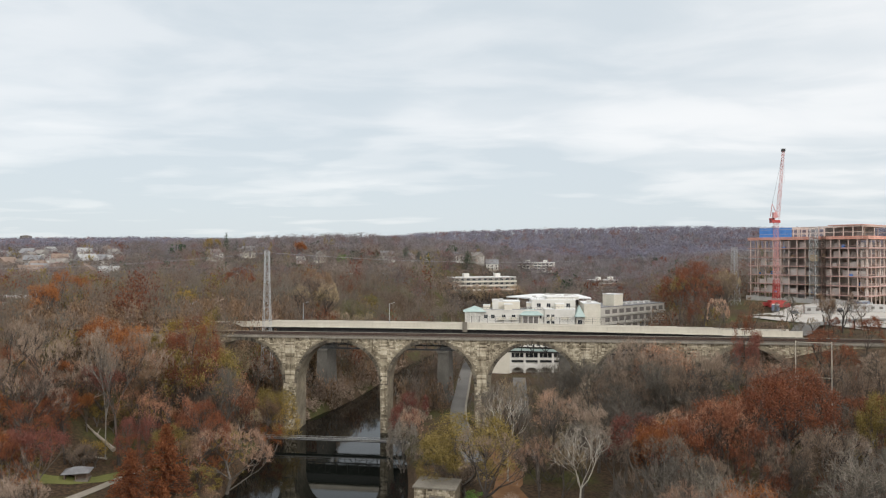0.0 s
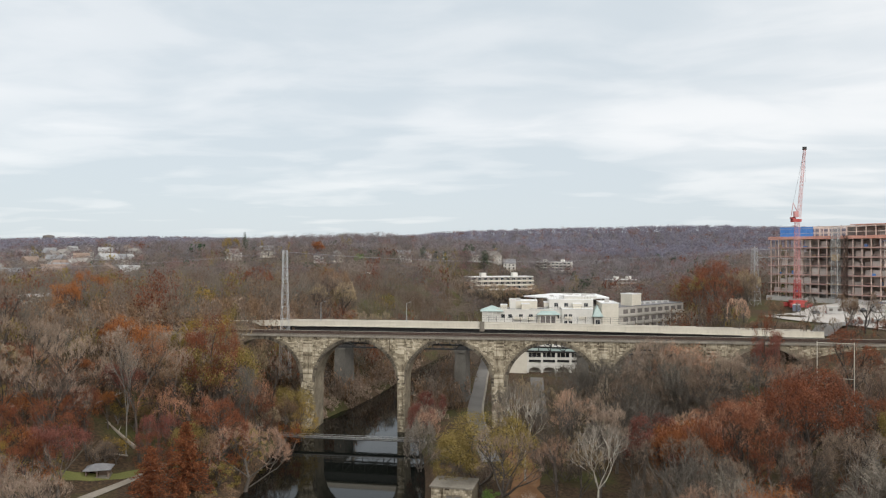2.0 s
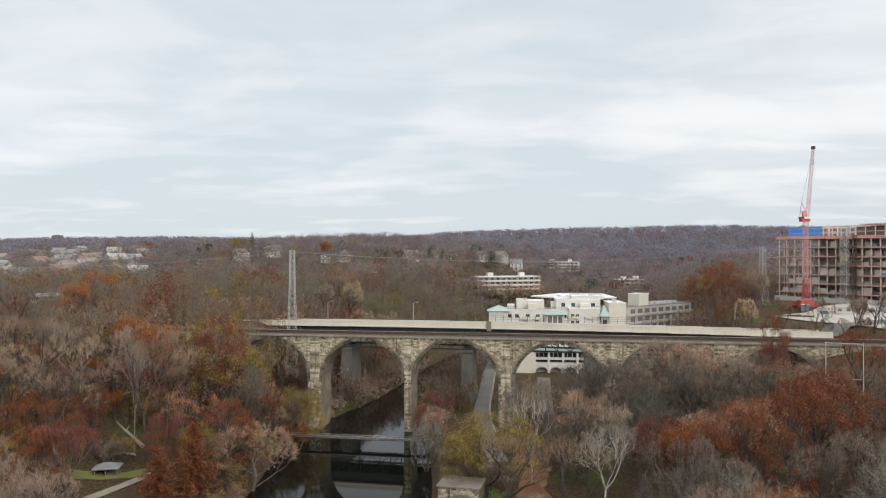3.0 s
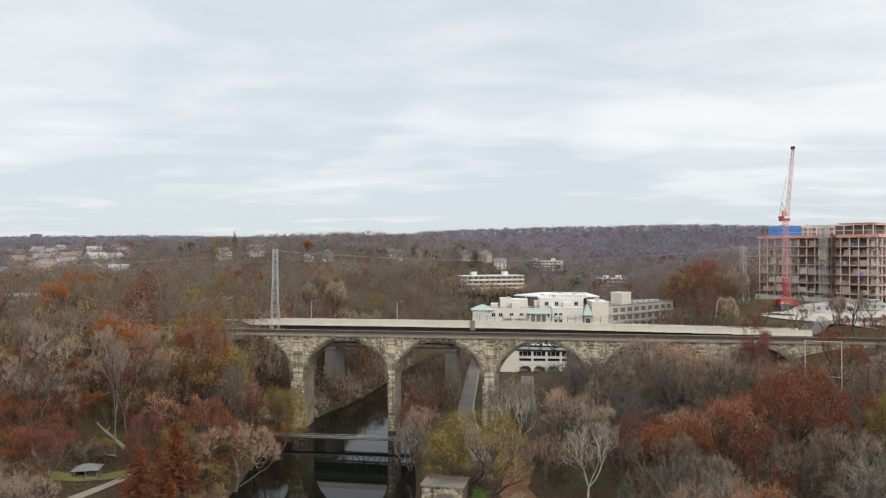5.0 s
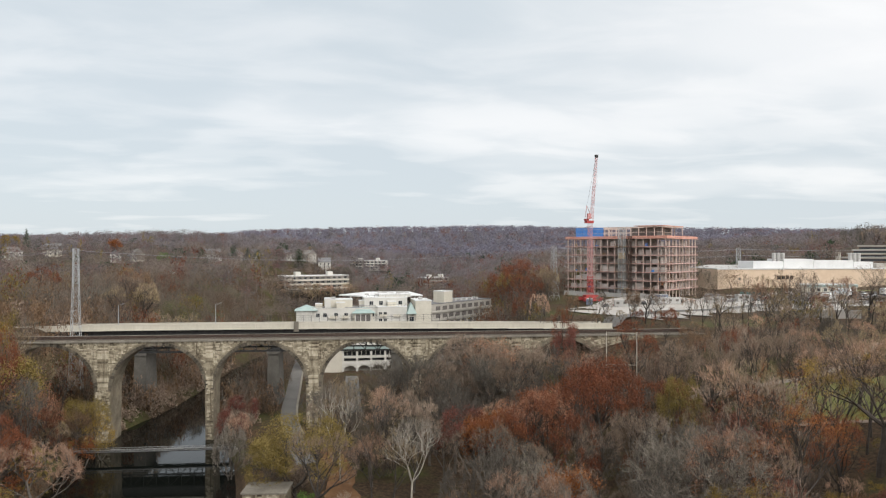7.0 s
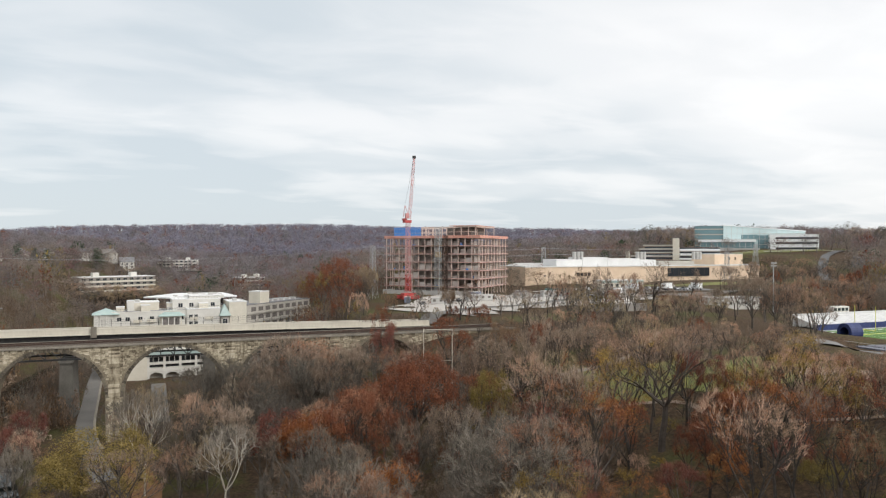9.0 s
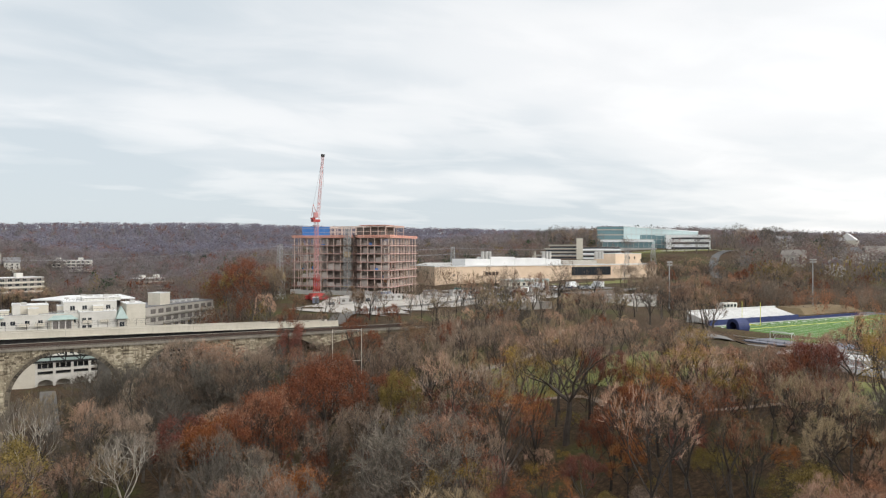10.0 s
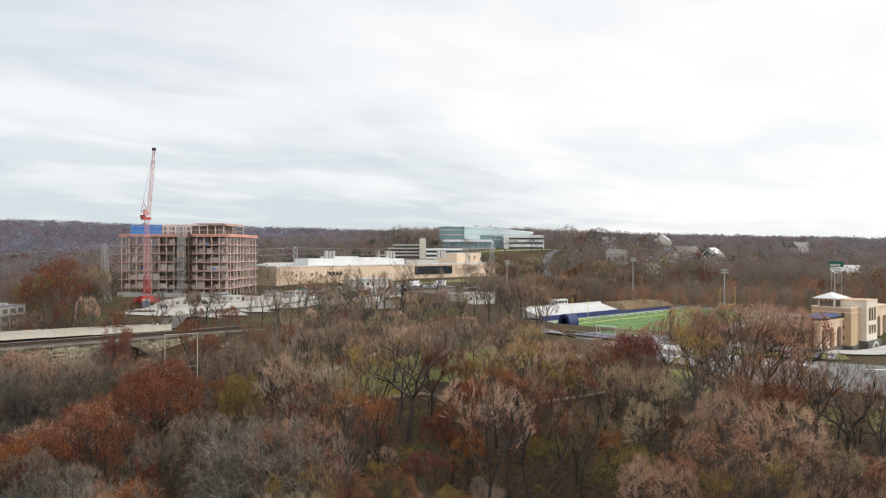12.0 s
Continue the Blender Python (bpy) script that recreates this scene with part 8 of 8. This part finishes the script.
strew(8, 32, 45, 148, 182, 7.0, [("tall", 5), ("dark", 3), ("brown", 3), ("thin", 3)], 330)
strew(15, 45, 60, 140, 185, 13, [("tall", 3), ("dark", 3), ("thin", 2)], 120)
strew(9, 62, 88, 92, 130, 6.4, [("red_twig", 5), ("thin", 1), ("haze", 8), ("orange", 1), ("rust", 1), ("olive_small", 2)], 520, 0.8)
strew(16, 64.5, 74.5, 112, 156, 9.5, [("thin", 3), ("dark", 3), ("haze", 2)], 40, 1.0)
strew(10, 62, 88, 128, 156, 10, [("dark", 5), ("haze", 3)], 60)
strew(4, 20, 62, 182, 242, 7.5, [("brown", 3), ("olive_twig", 3), ("dark", 3), ("tall", 4), ("grey", 3), ("red_twig", 2), ("rust", 1), ("thin", 2)], 900)
strew(17, 38, 62, 240, 320, 9, [("brown", 4), ("tall", 3), ("dark", 2), ("thin", 3), ("rust", 1)], 420, 0.75)
strew(18, 49, 63, 290, 425, 9.5, [("brown", 4), ("tall", 3), ("dark", 2), ("thin", 3), ("tan", 1), ("rust", 1)], 700, 0.72)
strew(19, 0, 8, 470, 515, 8, [("brown", 4), ("tall", 2), ("grey", 3)], 90, 0.6)
strew(23, 66, 90, 92, 128, 3.9, [("haze", 6), ("red_twig", 4), ("bush_bare", 2), ("bush_tan", 4), ("bush_red", 3)], 800, 0.55)
strew(24, 40, 74, 92, 122, 3.9, [("haze", 5), ("thin", 2), ("bush_olive", 2), ("bush_bare", 3), ("bush_tan", 4), ("bush_red", 3), ("orange", 1)], 900, 0.62)
strew(5, -38, -12, 118, 218, 3.0, [("bush_olive", 3), ("bush_orange", 3), ("bush_red", 3), ("bush_yellow", 3), ("bush_tan", 6), ("bush_bare", 4)], 1700)
strew(6, 5, 34, 100, 190, 5.0, [("bush_orange", 2), ("bush_red", 3), ("bush_yellow", 2), ("bush_tan", 5), ("bush_bare", 6)], 260)
strew(11, 34, 88, 95, 170, 4.4, [("bush_orange", 2), ("bush_red", 4), ("bush_yellow", 2), ("bush_olive", 4), ("bush_tan", 7), ("bush_bare", 4)], 1000, 0.85)
strew(7, -13, 3, 140, 216, 4.5, [("bush_yellow", 2), ("bush_tan", 3), ("bush_bare", 4), ("bush_red", 1)], 160)


# ---- woods farther off, where no tree can be told from the next ----
def tuft(seed, detail, leaf, twig, leaf_size):
    """One tree of height 1 as loose triangles: stem, fanning limbs and twigs, or a sprinkling of leaves."""
    rng = random.Random(seed)
    if detail < 0:      # a rounded far crown of short shoots on a few limbs
        tri = []
        lobes = [Vector((rng.uniform(-0.2, 0.2), rng.uniform(-0.2, 0.2), rng.uniform(0.5, 0.72))) for _ in range(4)] + [Vector((0, 0, 0.74))]
        for k in range(-detail):
            d = rand_dir(rng)
            q = rng.random() ** 0.3
            c = lobes[k % 5] + Vector((d.x * 0.25 * q, d.y * 0.25 * q, d.z * 0.22 * q))
            n = (d + rand_dir(rng) * 0.45).normalized()      # shoots lie along the outside of the crown
            e = rand_dir(rng) + Vector((0, 0, 0.3))
            e = (e - n * e.dot(n) * 0.7).normalized() * leaf_size * rng.uniform(0.6, 1.3)
            w = e.cross(n).normalized() * twig * rng.uniform(0.7, 1.4)
            tri.append([c - w, c + w, c + e])
        side = Vector((twig * 0.9, 0, 0))
        for p in lobes[:3] + [Vector((0, 0, 0.7))]:
            tri.append((-side, side, p))
        tri.append((side.yxz * -1, side.yxz, Vector((0, 0, 0.62))))
        v = np.array([[tuple(p) for p in t] for t in tri])
        v[..., 2] = np.maximum(v[..., 2], 0) / v[..., 2].max()
        return v
    counts = {3: (4, 3, 3, 2), 2: (4, 3, 3), 1: (4, 3), 0: (5,)}[detail]
    segs, tips = skeleton(rng, 1.0, trunk=rng.uniform(0.22, 0.4), spread=rng.uniform(0.5, 0.75), counts=counts, bole=0.014)
    tri = []
    def add(p, q, w, r):
        side = (q - p).cross(rand_dir(rng))
        if side.length < 1e-5:
            return
        side = side.normalized() * w
        tri.append((p - side, p + side, q))
        if r:
            tri.append((p + side * 0.9, q + side * 0.5, q - side * 0.5))
    for p, q, ra, rb, lv in segs:
        p, q = Vector(p), Vector(q)
        if p.z < 0.03:
            p = Vector((p.x, p.y, 0))
        add(p, q, max(ra * 0.8, twig * 0.7), lv < 2)
    for p, d in tips:
        p = Vector(p)
        for _ in range({3: 2, 2: 3, 1: 5, 0: 4}[detail]):
            e = (d + rand_dir(rng) * 0.8 + Vector((0, 0, 0.3))).normalized()
            add(p - d * 0.03, p + e * rng.uniform(0.04, 0.09), twig, False)
        if detail >= 2:
            for _ in range(3):
                c = p + rand_dir(rng) * 0.07
                add(c, c + (rand_dir(rng) + d * 0.5 + Vector((0, 0, 0.4))).normalized() * rng.uniform(0.03, 0.07), twig * 0.9, False)
        for _ in range(leaf):
            c = p + rand_dir(rng) * 0.10
            a = rand_dir(rng) * leaf_size
            b = a.cross(rand_dir(rng))
            if b.length > 1e-5:
                b = b.normalized() * leaf_size
                tri.append((c - a, c + b, c + a * 0.7 - b * 0.4))
    v = np.array([[tuple(p) for p in t] for t in tri])
    v[..., 2] /= v[..., 2].max()
    return v


def woods(name, label, material, places, heights, seed, detail, leaf=0, twig=0.004, leaf_size=0.03, category="woods", spread_=1.0):
    r = np.random.RandomState(seed)
    forms = [tuft(seed + k, detail, leaf, twig, leaf_size) for k in range(5)]
    x, y = places[:, 0], places[:, 1]
    z = land(x, y)
    out = []
    for k in range(5):
        pick = np.arange(len(x)) % 5 == k
        m = pick.sum()
        if not m:
            continue
        w = r.rand(m) * 6.283
        c, s = np.cos(w)[:, None, None], np.sin(w)[:, None, None]
        v = forms[k][None] * heights[pick][:, None, None, None]
        wide = spread_ * (0.75 + 0.5 * r.rand(m))[:, None, None]
        vx, vy, vz = v[..., 0] * wide, v[..., 1] * wide, v[..., 2]
        out.append(np.stack([vx * c - vy * s + x[pick][:, None, None], vx * s + vy * c + y[pick][:, None, None], vz + z[pick][:, None, None] - 0.3], -1).reshape(-1, 3))
    v = np.concatenate(out).astype(np.float32)
    me = bpy.data.meshes.new(name)
    nv = len(v)
    me.vertices.add(nv); me.vertices.foreach_set("co", v.ravel())
    me.loops.add(nv); me.loops.foreach_set("vertex_index", np.arange(nv, dtype=np.int32))
    me.polygons.add(nv // 3); me.polygons.foreach_set("loop_start", np.arange(0, nv, 3, dtype=np.int32))
    me.update(calc_edges=True)
    me.materials.append(material)
    tagged(new(name, me), label, category, kind="stuff")


def many(seed, az0, az1, r0, r1, gap0, gap1):
    """Places on a shaken polar net, with a gap that widens with distance."""
    r = np.random.RandomState(seed)
    pts, d = [], r0
    while d < r1:
        gap = gap0 + (gap1 - gap0) * (d - r0) / (r1 - r0)
        n = int(radians(az1 - az0) * d / gap)
        a = np.radians(az0) + (np.arange(n) + r.rand(n)) * radians(az1 - az0) / n
        q = d + (r.rand(n) - 0.5) * gap * 1.4
        pts.append(np.stack([q * np.sin(a), q * np.cos(a)], 1))
        d += gap * 0.8
    return np.concatenate(pts)


def keep(p, margin=0):
    """Leaves out the water, the bridges and the open or built ground."""
    x, y = p[:, 0], p[:, 1]
    ok = (np.abs(x - creek_mid(y)) > creek_half(y) + 4) | (y > 470)
    for (ax, ay), (bx, by) in ((VIADUCT_LINE), ((-130, 261), (140, 228))):
        t = np.clip(((x - ax) * (bx - ax) + (y - ay) * (by - ay)) / ((bx - ax) ** 2 + (by - ay) ** 2), 0, 1)
        ok &= np.hypot(x - ax - t * (bx - ax), y - ay - t * (by - ay)) > 12
    for pts, w in ROADS:
        for (ax, ay), (bx, by) in zip(pts[:-1], pts[1:]):
            t = np.clip(((x - ax) * (bx - ax) + (y - ay) * (by - ay)) / ((bx - ax) ** 2 + (by - ay) ** 2), 0, 1)
            ok &= np.hypot(x - ax - t * (bx - ax), y - ay - t * (by - ay)) > w
    for a, b, rad in CLEAR:
        ok &= np.hypot(x - a, y - b) > rad
    az, r = np.degrees(np.arctan2(x, y)), np.hypot(x, y)
    for a0, a1, rr0, rr1 in OPEN_SECTORS:
        ok &= ~((az > a0) & (az < a1) & (r > rr0) & (r < rr1))
    return p[ok]


OPEN_SECTORS = [(19.5, 36, 222, 246), (20.5, 41, 244, 345), (41, 60, 190, 300), (60, 92, 165, 345), (33, 50, 300, 400), (3.0, 15.0, 296, 385), (1.8, 9.3, 222, 300), (46.5, 57.8, 335, 560), (27, 43, 330, 400)]
# farther woods go greyer, then mauve: distance haze put into base colours
FAR_GREY = paint("haze_greyed_far_woods", [(0.167, 0.145, 0.144), (0.241, 0.213, 0.216), (0.321, 0.291, 0.297)], 0.012, 0.06, 0.95, island=0.08)
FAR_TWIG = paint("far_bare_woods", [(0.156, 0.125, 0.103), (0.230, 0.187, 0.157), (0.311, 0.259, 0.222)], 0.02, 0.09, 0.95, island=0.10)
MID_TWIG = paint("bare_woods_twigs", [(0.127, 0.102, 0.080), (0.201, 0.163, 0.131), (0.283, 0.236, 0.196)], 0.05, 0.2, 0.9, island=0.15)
FAR_MAUVE = paint("haze_mauve_bare_woods", [(0.178, 0.169, 0.206), (0.232, 0.224, 0.271), (0.293, 0.289, 0.341)], 0.008, 0.03, 0.95)

# plum is likewise lifted and blued for the ridge's haze
FAR_PLUM = paint("haze_plum_bare_woods", [(0.151, 0.133, 0.160), (0.199, 0.180, 0.212), (0.255, 0.233, 0.273)], 0.008, 0.03, 0.95)
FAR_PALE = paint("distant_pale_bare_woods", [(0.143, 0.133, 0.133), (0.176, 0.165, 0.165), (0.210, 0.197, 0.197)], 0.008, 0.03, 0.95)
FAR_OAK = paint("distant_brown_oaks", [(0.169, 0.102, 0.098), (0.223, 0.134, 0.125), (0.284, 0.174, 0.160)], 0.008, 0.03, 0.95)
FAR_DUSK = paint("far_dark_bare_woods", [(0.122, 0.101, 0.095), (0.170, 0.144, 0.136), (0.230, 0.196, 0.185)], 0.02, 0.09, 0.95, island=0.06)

for soft_material in (FAR_GREY, FAR_TWIG, FAR_MAUVE, MID_TWIG, FAR_PLUM, FAR_PALE, FAR_OAK, FAR_DUSK):
    let_through(soft_material, 0.45)


def sorts(places, r, shares):
    """Deals the places out among the sorts of tree."""
    pick, at = r.rand(len(places)), 0.0
    for share, *rest in shares:
        yield places[(pick >= at) & (pick < at + share)], rest
        at += share


def far_woods():
    r = np.random.RandomState(5)
    bank = many(30, -38, 0.5, 222, 330, 4.4, 5.5)
    bank = bank[np.abs(bank[:, 0] - creek_mid(bank[:, 1])) > creek_half(bank[:, 1]) + 0.2]
    low = 5 + 6 * r.rand(len(bank))
    woods("bank_thicket", "brown thicket of bare shrubs on the banks beyond the viaduct", TWIG["dark"], bank[::2], low[::2], 290, 1, 6, 0.006, 0.03, "thicket")
    woods("bank_thicket", "withered tan thicket on the banks beyond the viaduct", LEAF["tan"], bank[1::2], low[1::2], 295, 1, 9, 0.006, 0.03, "thicket")
    shore = many(38, -26, -6, 128, 216, 2.2, 2.8)
    gap = np.abs(shore[:, 0] - creek_mid(shore[:, 1])) - creek_half(shore[:, 1])
    shore = shore[(gap > 0.4) & (gap < 7) & (shore[:, 0] < creek_mid(shore[:, 1]))]
    woods("shore_brush", "low brown brush and dead grass along the creek bank", LEAF["tan"], shore[::2], 1.0 + 1.4 * r.rand(len(shore[::2])), 270, 1, 6, 0.010, 0.06, "brush", 2.0)
    woods("shore_brush", "low dull green brush along the creek bank", LEAF["olive"], shore[1::2], 0.8 + 1.0 * r.rand(len(shore[1::2])), 275, 1, 6, 0.010, 0.06, "brush", 2.0)
    edge = many(37, -16, 0.5, 216, 330, 2.6, 3.4)
    gap = np.abs(edge[:, 0] - creek_mid(edge[:, 1])) - creek_half(edge[:, 1])
    edge = edge[(gap > 0.2) & (gap < 10)]
    woods("bank_brush", "low brown brush along the water beyond the viaduct", TWIG["brown"], edge, 2.2 + 1.8 * r.rand(len(edge)), 280, 1, 5, 0.008, 0.05, "brush", 2.0)
    mid = keep(many(31, -38, 84, 224, 430, 7.5, 10))
    n = 0
    for p, (name, material, label, leaf) in sorts(mid, r, (
            (0.50, "bare_woods", MID_TWIG, "bare brown woods beyond the bridge", 0),
            (0.20, "bare_woods", TWIG["grey"], "bare grey woods beyond the bridge", 0),
            (0.09, "bare_woods", TWIG["dark"], "dark bare woods beyond the bridge", 0),
            (0.07, "rust_woods", LEAF["rust"], "rust coloured oaks among bare woods", 9),
            (0.08, "tan_woods", LEAF["tan"], "withered tan leaved trees among bare woods", 6),
            (0.06, "yellow_woods", LEAF["olive"], "yellow-green trees among bare woods", 7))):
        n += 1
        woods(name, label, material, p, 11 + 7 * r.rand(len(p)), 300 + 10 * n, 3 if not leaf else 2, leaf, 0.0024, 0.018, spread_=1.35)
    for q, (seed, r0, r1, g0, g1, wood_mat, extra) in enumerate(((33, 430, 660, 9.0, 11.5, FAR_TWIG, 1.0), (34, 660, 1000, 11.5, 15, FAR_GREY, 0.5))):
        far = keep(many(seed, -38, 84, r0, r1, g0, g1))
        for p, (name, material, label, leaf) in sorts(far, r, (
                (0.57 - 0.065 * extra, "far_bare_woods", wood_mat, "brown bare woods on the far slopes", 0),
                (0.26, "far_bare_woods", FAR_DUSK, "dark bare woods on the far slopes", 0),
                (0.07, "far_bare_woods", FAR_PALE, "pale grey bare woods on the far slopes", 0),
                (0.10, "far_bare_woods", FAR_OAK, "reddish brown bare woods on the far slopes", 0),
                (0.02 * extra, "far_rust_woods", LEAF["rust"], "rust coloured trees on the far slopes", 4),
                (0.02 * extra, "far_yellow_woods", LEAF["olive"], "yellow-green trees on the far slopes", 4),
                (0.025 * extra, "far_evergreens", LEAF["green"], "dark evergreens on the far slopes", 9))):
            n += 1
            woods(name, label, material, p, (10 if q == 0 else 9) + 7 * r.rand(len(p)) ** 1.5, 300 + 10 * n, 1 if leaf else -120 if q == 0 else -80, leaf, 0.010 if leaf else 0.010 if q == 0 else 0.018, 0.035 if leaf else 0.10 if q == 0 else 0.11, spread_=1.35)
    slope = keep(many(36, 19, 47, 184, 222, 7.5, 8.5))
    woods("slope_woods", "bare brown woods along the road above the slope", TWIG["brown"], slope[::2], 6 + 5 * r.rand(len(slope[::2])), 700, 3, 0, 0.0028)
    woods("slope_woods", "bare reddish woods along the road above the slope", TWIG["red"], slope[1::2], 5 + 5 * r.rand(len(slope[1::2])), 710, 3, 1, 0.0028, 0.015)
    belt = many(39, 55, 82, 352, 408, 6.5, 7.5)
    woods("belt_woods", "belt of bare brown trees beyond the playing field", MID_TWIG, belt[::2], 8 + 6 * r.rand(len(belt[::2])), 720, 3, 0, 0.0026)
    woods("belt_woods", "belt of bare grey trees beyond the playing field", TWIG["brown"], belt[1::4], 8 + 6 * r.rand(len(belt[1::4])), 730, 3, 0, 0.0026)
    woods("belt_woods", "russet trees in the belt beyond the playing field", LEAF["russet"], belt[3::4], 7 + 6 * r.rand(len(belt[3::4])), 740, 2, 6, 0.003, 0.02)
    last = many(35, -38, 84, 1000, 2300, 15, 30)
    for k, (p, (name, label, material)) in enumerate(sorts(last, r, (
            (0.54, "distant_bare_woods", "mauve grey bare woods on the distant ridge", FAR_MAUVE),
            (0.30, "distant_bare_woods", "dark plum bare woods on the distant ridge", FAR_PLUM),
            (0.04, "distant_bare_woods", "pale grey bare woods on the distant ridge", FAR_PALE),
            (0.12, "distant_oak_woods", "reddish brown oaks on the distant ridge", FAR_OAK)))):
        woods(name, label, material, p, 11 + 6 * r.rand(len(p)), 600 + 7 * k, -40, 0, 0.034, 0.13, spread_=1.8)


far_woods()


# the wooded knoll beside the building site, and bare trees along the road before the laboratory
knoll = random.Random(66)
for k in range(60):
    x, y = knoll.uniform(84, 128), knoll.uniform(262, 332)
    if 0.335 < x / y < 0.4:
        tree(knoll.choice(("rust", "olive_twig", "brown", "grey", "tan", "olive_small", "dark", "rust")), x, y, knoll.uniform(38.5, 47.5) - ground_at(x, y), wide=0.95)
for k in range(34):
    a, q = radians(33 + 23 * (k + knoll.random()) / 34), knoll.uniform(196, 246)
    x, y = q * math.sin(a), q * math.cos(a)
    if all(line_gap(x, y, p) > w * 0.7 for p, w in ROADS) and not 46.8 < math.degrees(a) < 52.5:
        tree(knoll.choice(("thin", "tall", "dark", "forest", "olive_twig")), x, y, knoll.uniform(39.5, 46.5) - ground_at(x, y), wide=0.85)
for k in range(22):
    x, y = 92 + k * 2.6 + knoll.uniform(-1, 1), knoll.uniform(226, 240)
    tree(knoll.choice(("rust", "olive_twig", "brown", "dark", "tan", "grey", "red_twig")), x, y, max(4, (knoll.uniform(29.5, 33.0) if k % 4 else knoll.uniform(36, 41)) - ground_at(x, y)), wide=0.95 if k % 4 else 0.7)
# trees that half hide the far blocks
veil = random.Random(55)
for x0, x1, y0, y1, z, n in ((-2, 60, 500, 516, 31.5, 22), (82, 126, 774, 792, 40, 12), (128, 166, 612, 634, 17, 12), (-84, -28, 502, 516, 33, 16), (2, 58, 616, 632, 40, 20)):
    for k in range(n):
        x, y = x0 + (x1 - x0) * (k + veil.random()) / n, veil.uniform(y0, y1)
        g = ground_at(x, y)
        tree(veil.choice(("brown", "olive_twig", "grey", "thin", "tall")), x, y, max(6, z + veil.uniform(-3.5, 1.5) - g), wide=1.1)
# woods on the steep bank beyond the bridges
bank_rng = random.Random(77)
for _ in range(46):
    x, y = bank_rng.uniform(-62, -18), bank_rng.uniform(268, 345)
    if abs(x - float(creek_mid(y))) > float(creek_half(y)) + 2 and all((x - a) ** 2 + (y - b) ** 2 > 25 for a, b in TREES):
        tree(bank_rng.choice(("dark", "brown", "tall", "olive_twig", "grey", "tan")), x, y, bank_rng.uniform(13, 20))
# trees that stand out on the far slopes
tree("yellow", -199.3, 614.4, 20, wide=1.1)
tree("orange", -119.2, 592.0, 19, wide=1.0)
tree("pine", -194.6, 640.0, 24)
for x, y, h in ((-52, 560, 16), (-30, 575, 18), (-12, 566, 15), (4, 580, 17), (20, 590, 18), (48, 575, 15), (-20, 590, 14), (-175, 600, 14), (60, 600, 16)):
    tree("pine", x, y, h * 0.95, wide=2.1)
tree("lime", -78, 560, 13)
tree("rust", 232, 380, 14)
tree("haze", 126.9, 54.2, 43.0 - ground_at(126.9, 54.2), wide=1.0)
tree("thin", 128.3, 50.9, 43.7 - ground_at(128.3, 50.9), wide=1.1)
tree("haze", 129.4, 47.9, 43.6 - ground_at(129.4, 47.9), wide=1.1)
tree("thin", 130.5, 45.0, 44.1 - ground_at(130.5, 45.0), wide=1.2)
tree("thin", 131.4, 42.2, 43.8 - ground_at(131.4, 42.2), wide=1.1)
tree("haze", 132.2, 39.6, 43.5 - ground_at(132.2, 39.6), wide=1.0)
tree("thin", 148.3, 134.2, 33.8 - ground_at(148.3, 134.2), wide=1.0)
tree("red_twig", 146.0, 126.3, 33.1 - ground_at(146.0, 126.3), wide=1.0)
tree("brown", 144.3, 119.4, 32.4 - ground_at(144.3, 119.4), wide=1.0)
tree("tall", 153.8, 121.6, 30.1 - ground_at(153.8, 121.6), wide=1.0)
tree("thin", 151.9, 114.7, 34.8 - ground_at(151.9, 114.7), wide=1.0)
tree("red_twig", 150.6, 108.7, 34.0 - ground_at(150.6, 108.7), wide=1.0)
for x, y, h, kind in ((122, 618, 10, "tan"), (131, 622, 10, "brown"), (137, 615, 9, "haze"), (143, 622, 9, "tan"), (150, 618, 10, "haze"), (156, 626, 10, "tan"), (164, 630, 12, "brown")):
    tree(kind, x, y, h, wide=1.4)
for x, y, top, kind in ((118, 240, 38, "brown"), (128, 236, 37, "thin"), (141, 240, 38, "dark"), (150, 236, 36, "thin"), (163, 238, 38, "brown"), (176, 236, 39, "dark"), (189, 234, 37, "tall"), (199, 238, 38, "grey")):
    tree(kind, x, y, top - ground_at(x, y))
tree("grey", 513, 328, 22.8, wide=1.2)
tree("brown", 506, 315, 20.5, wide=1.2)
tree("tall", 510, 306, 20.1, wide=1.2)
tree("grey", 494, 285, 24.0, wide=1.2)
tree("tall", 533, 295, 20.8, wide=1.2)
tree("grey", 495, 262, 22.3, wide=1.2)
tree("brown", 514, 253, 23.0, wide=1.2)
tree("brown", 422, 400, 20.4, wide=1.2)
tree("tall", 428, 419, 19.5, wide=1.2)
tree("tall", 401, 405, 23.9, wide=1.2)
tree("grey", 419, 434, 24.0, wide=1.2)
tree("grey", 418, 443, 21.9, wide=1.2)
tree("brown", 410, 345, 7.6, wide=1.2)
tree("tall", 409, 337, 9.2, wide=1.2)
tree("grey", 373, 301, 15.0, wide=1.2)
tree("thin", 313, 248, 13.9, wide=1.2)
tree("dark", 414, 321, 11.5, wide=1.2)
tree("brown", 391, 296, 12.4, wide=1.2)
tree("tall", 322, 239, 15.0, wide=1.2)
tree("grey", 412, 299, 8.1, wide=1.2)
tree("thin", 355, 252, 13.0, wide=1.2)
tree("dark", 331, 230, 13.3, wide=1.2)
tree("brown", 389, 265, 9.6, wide=1.2)
tree("tall", 366, 244, 10.3, wide=1.2)
tree("grey", 340, 222, 15.0, wide=1.2)
tree("thin", 405, 258, 6.8, wide=1.2)
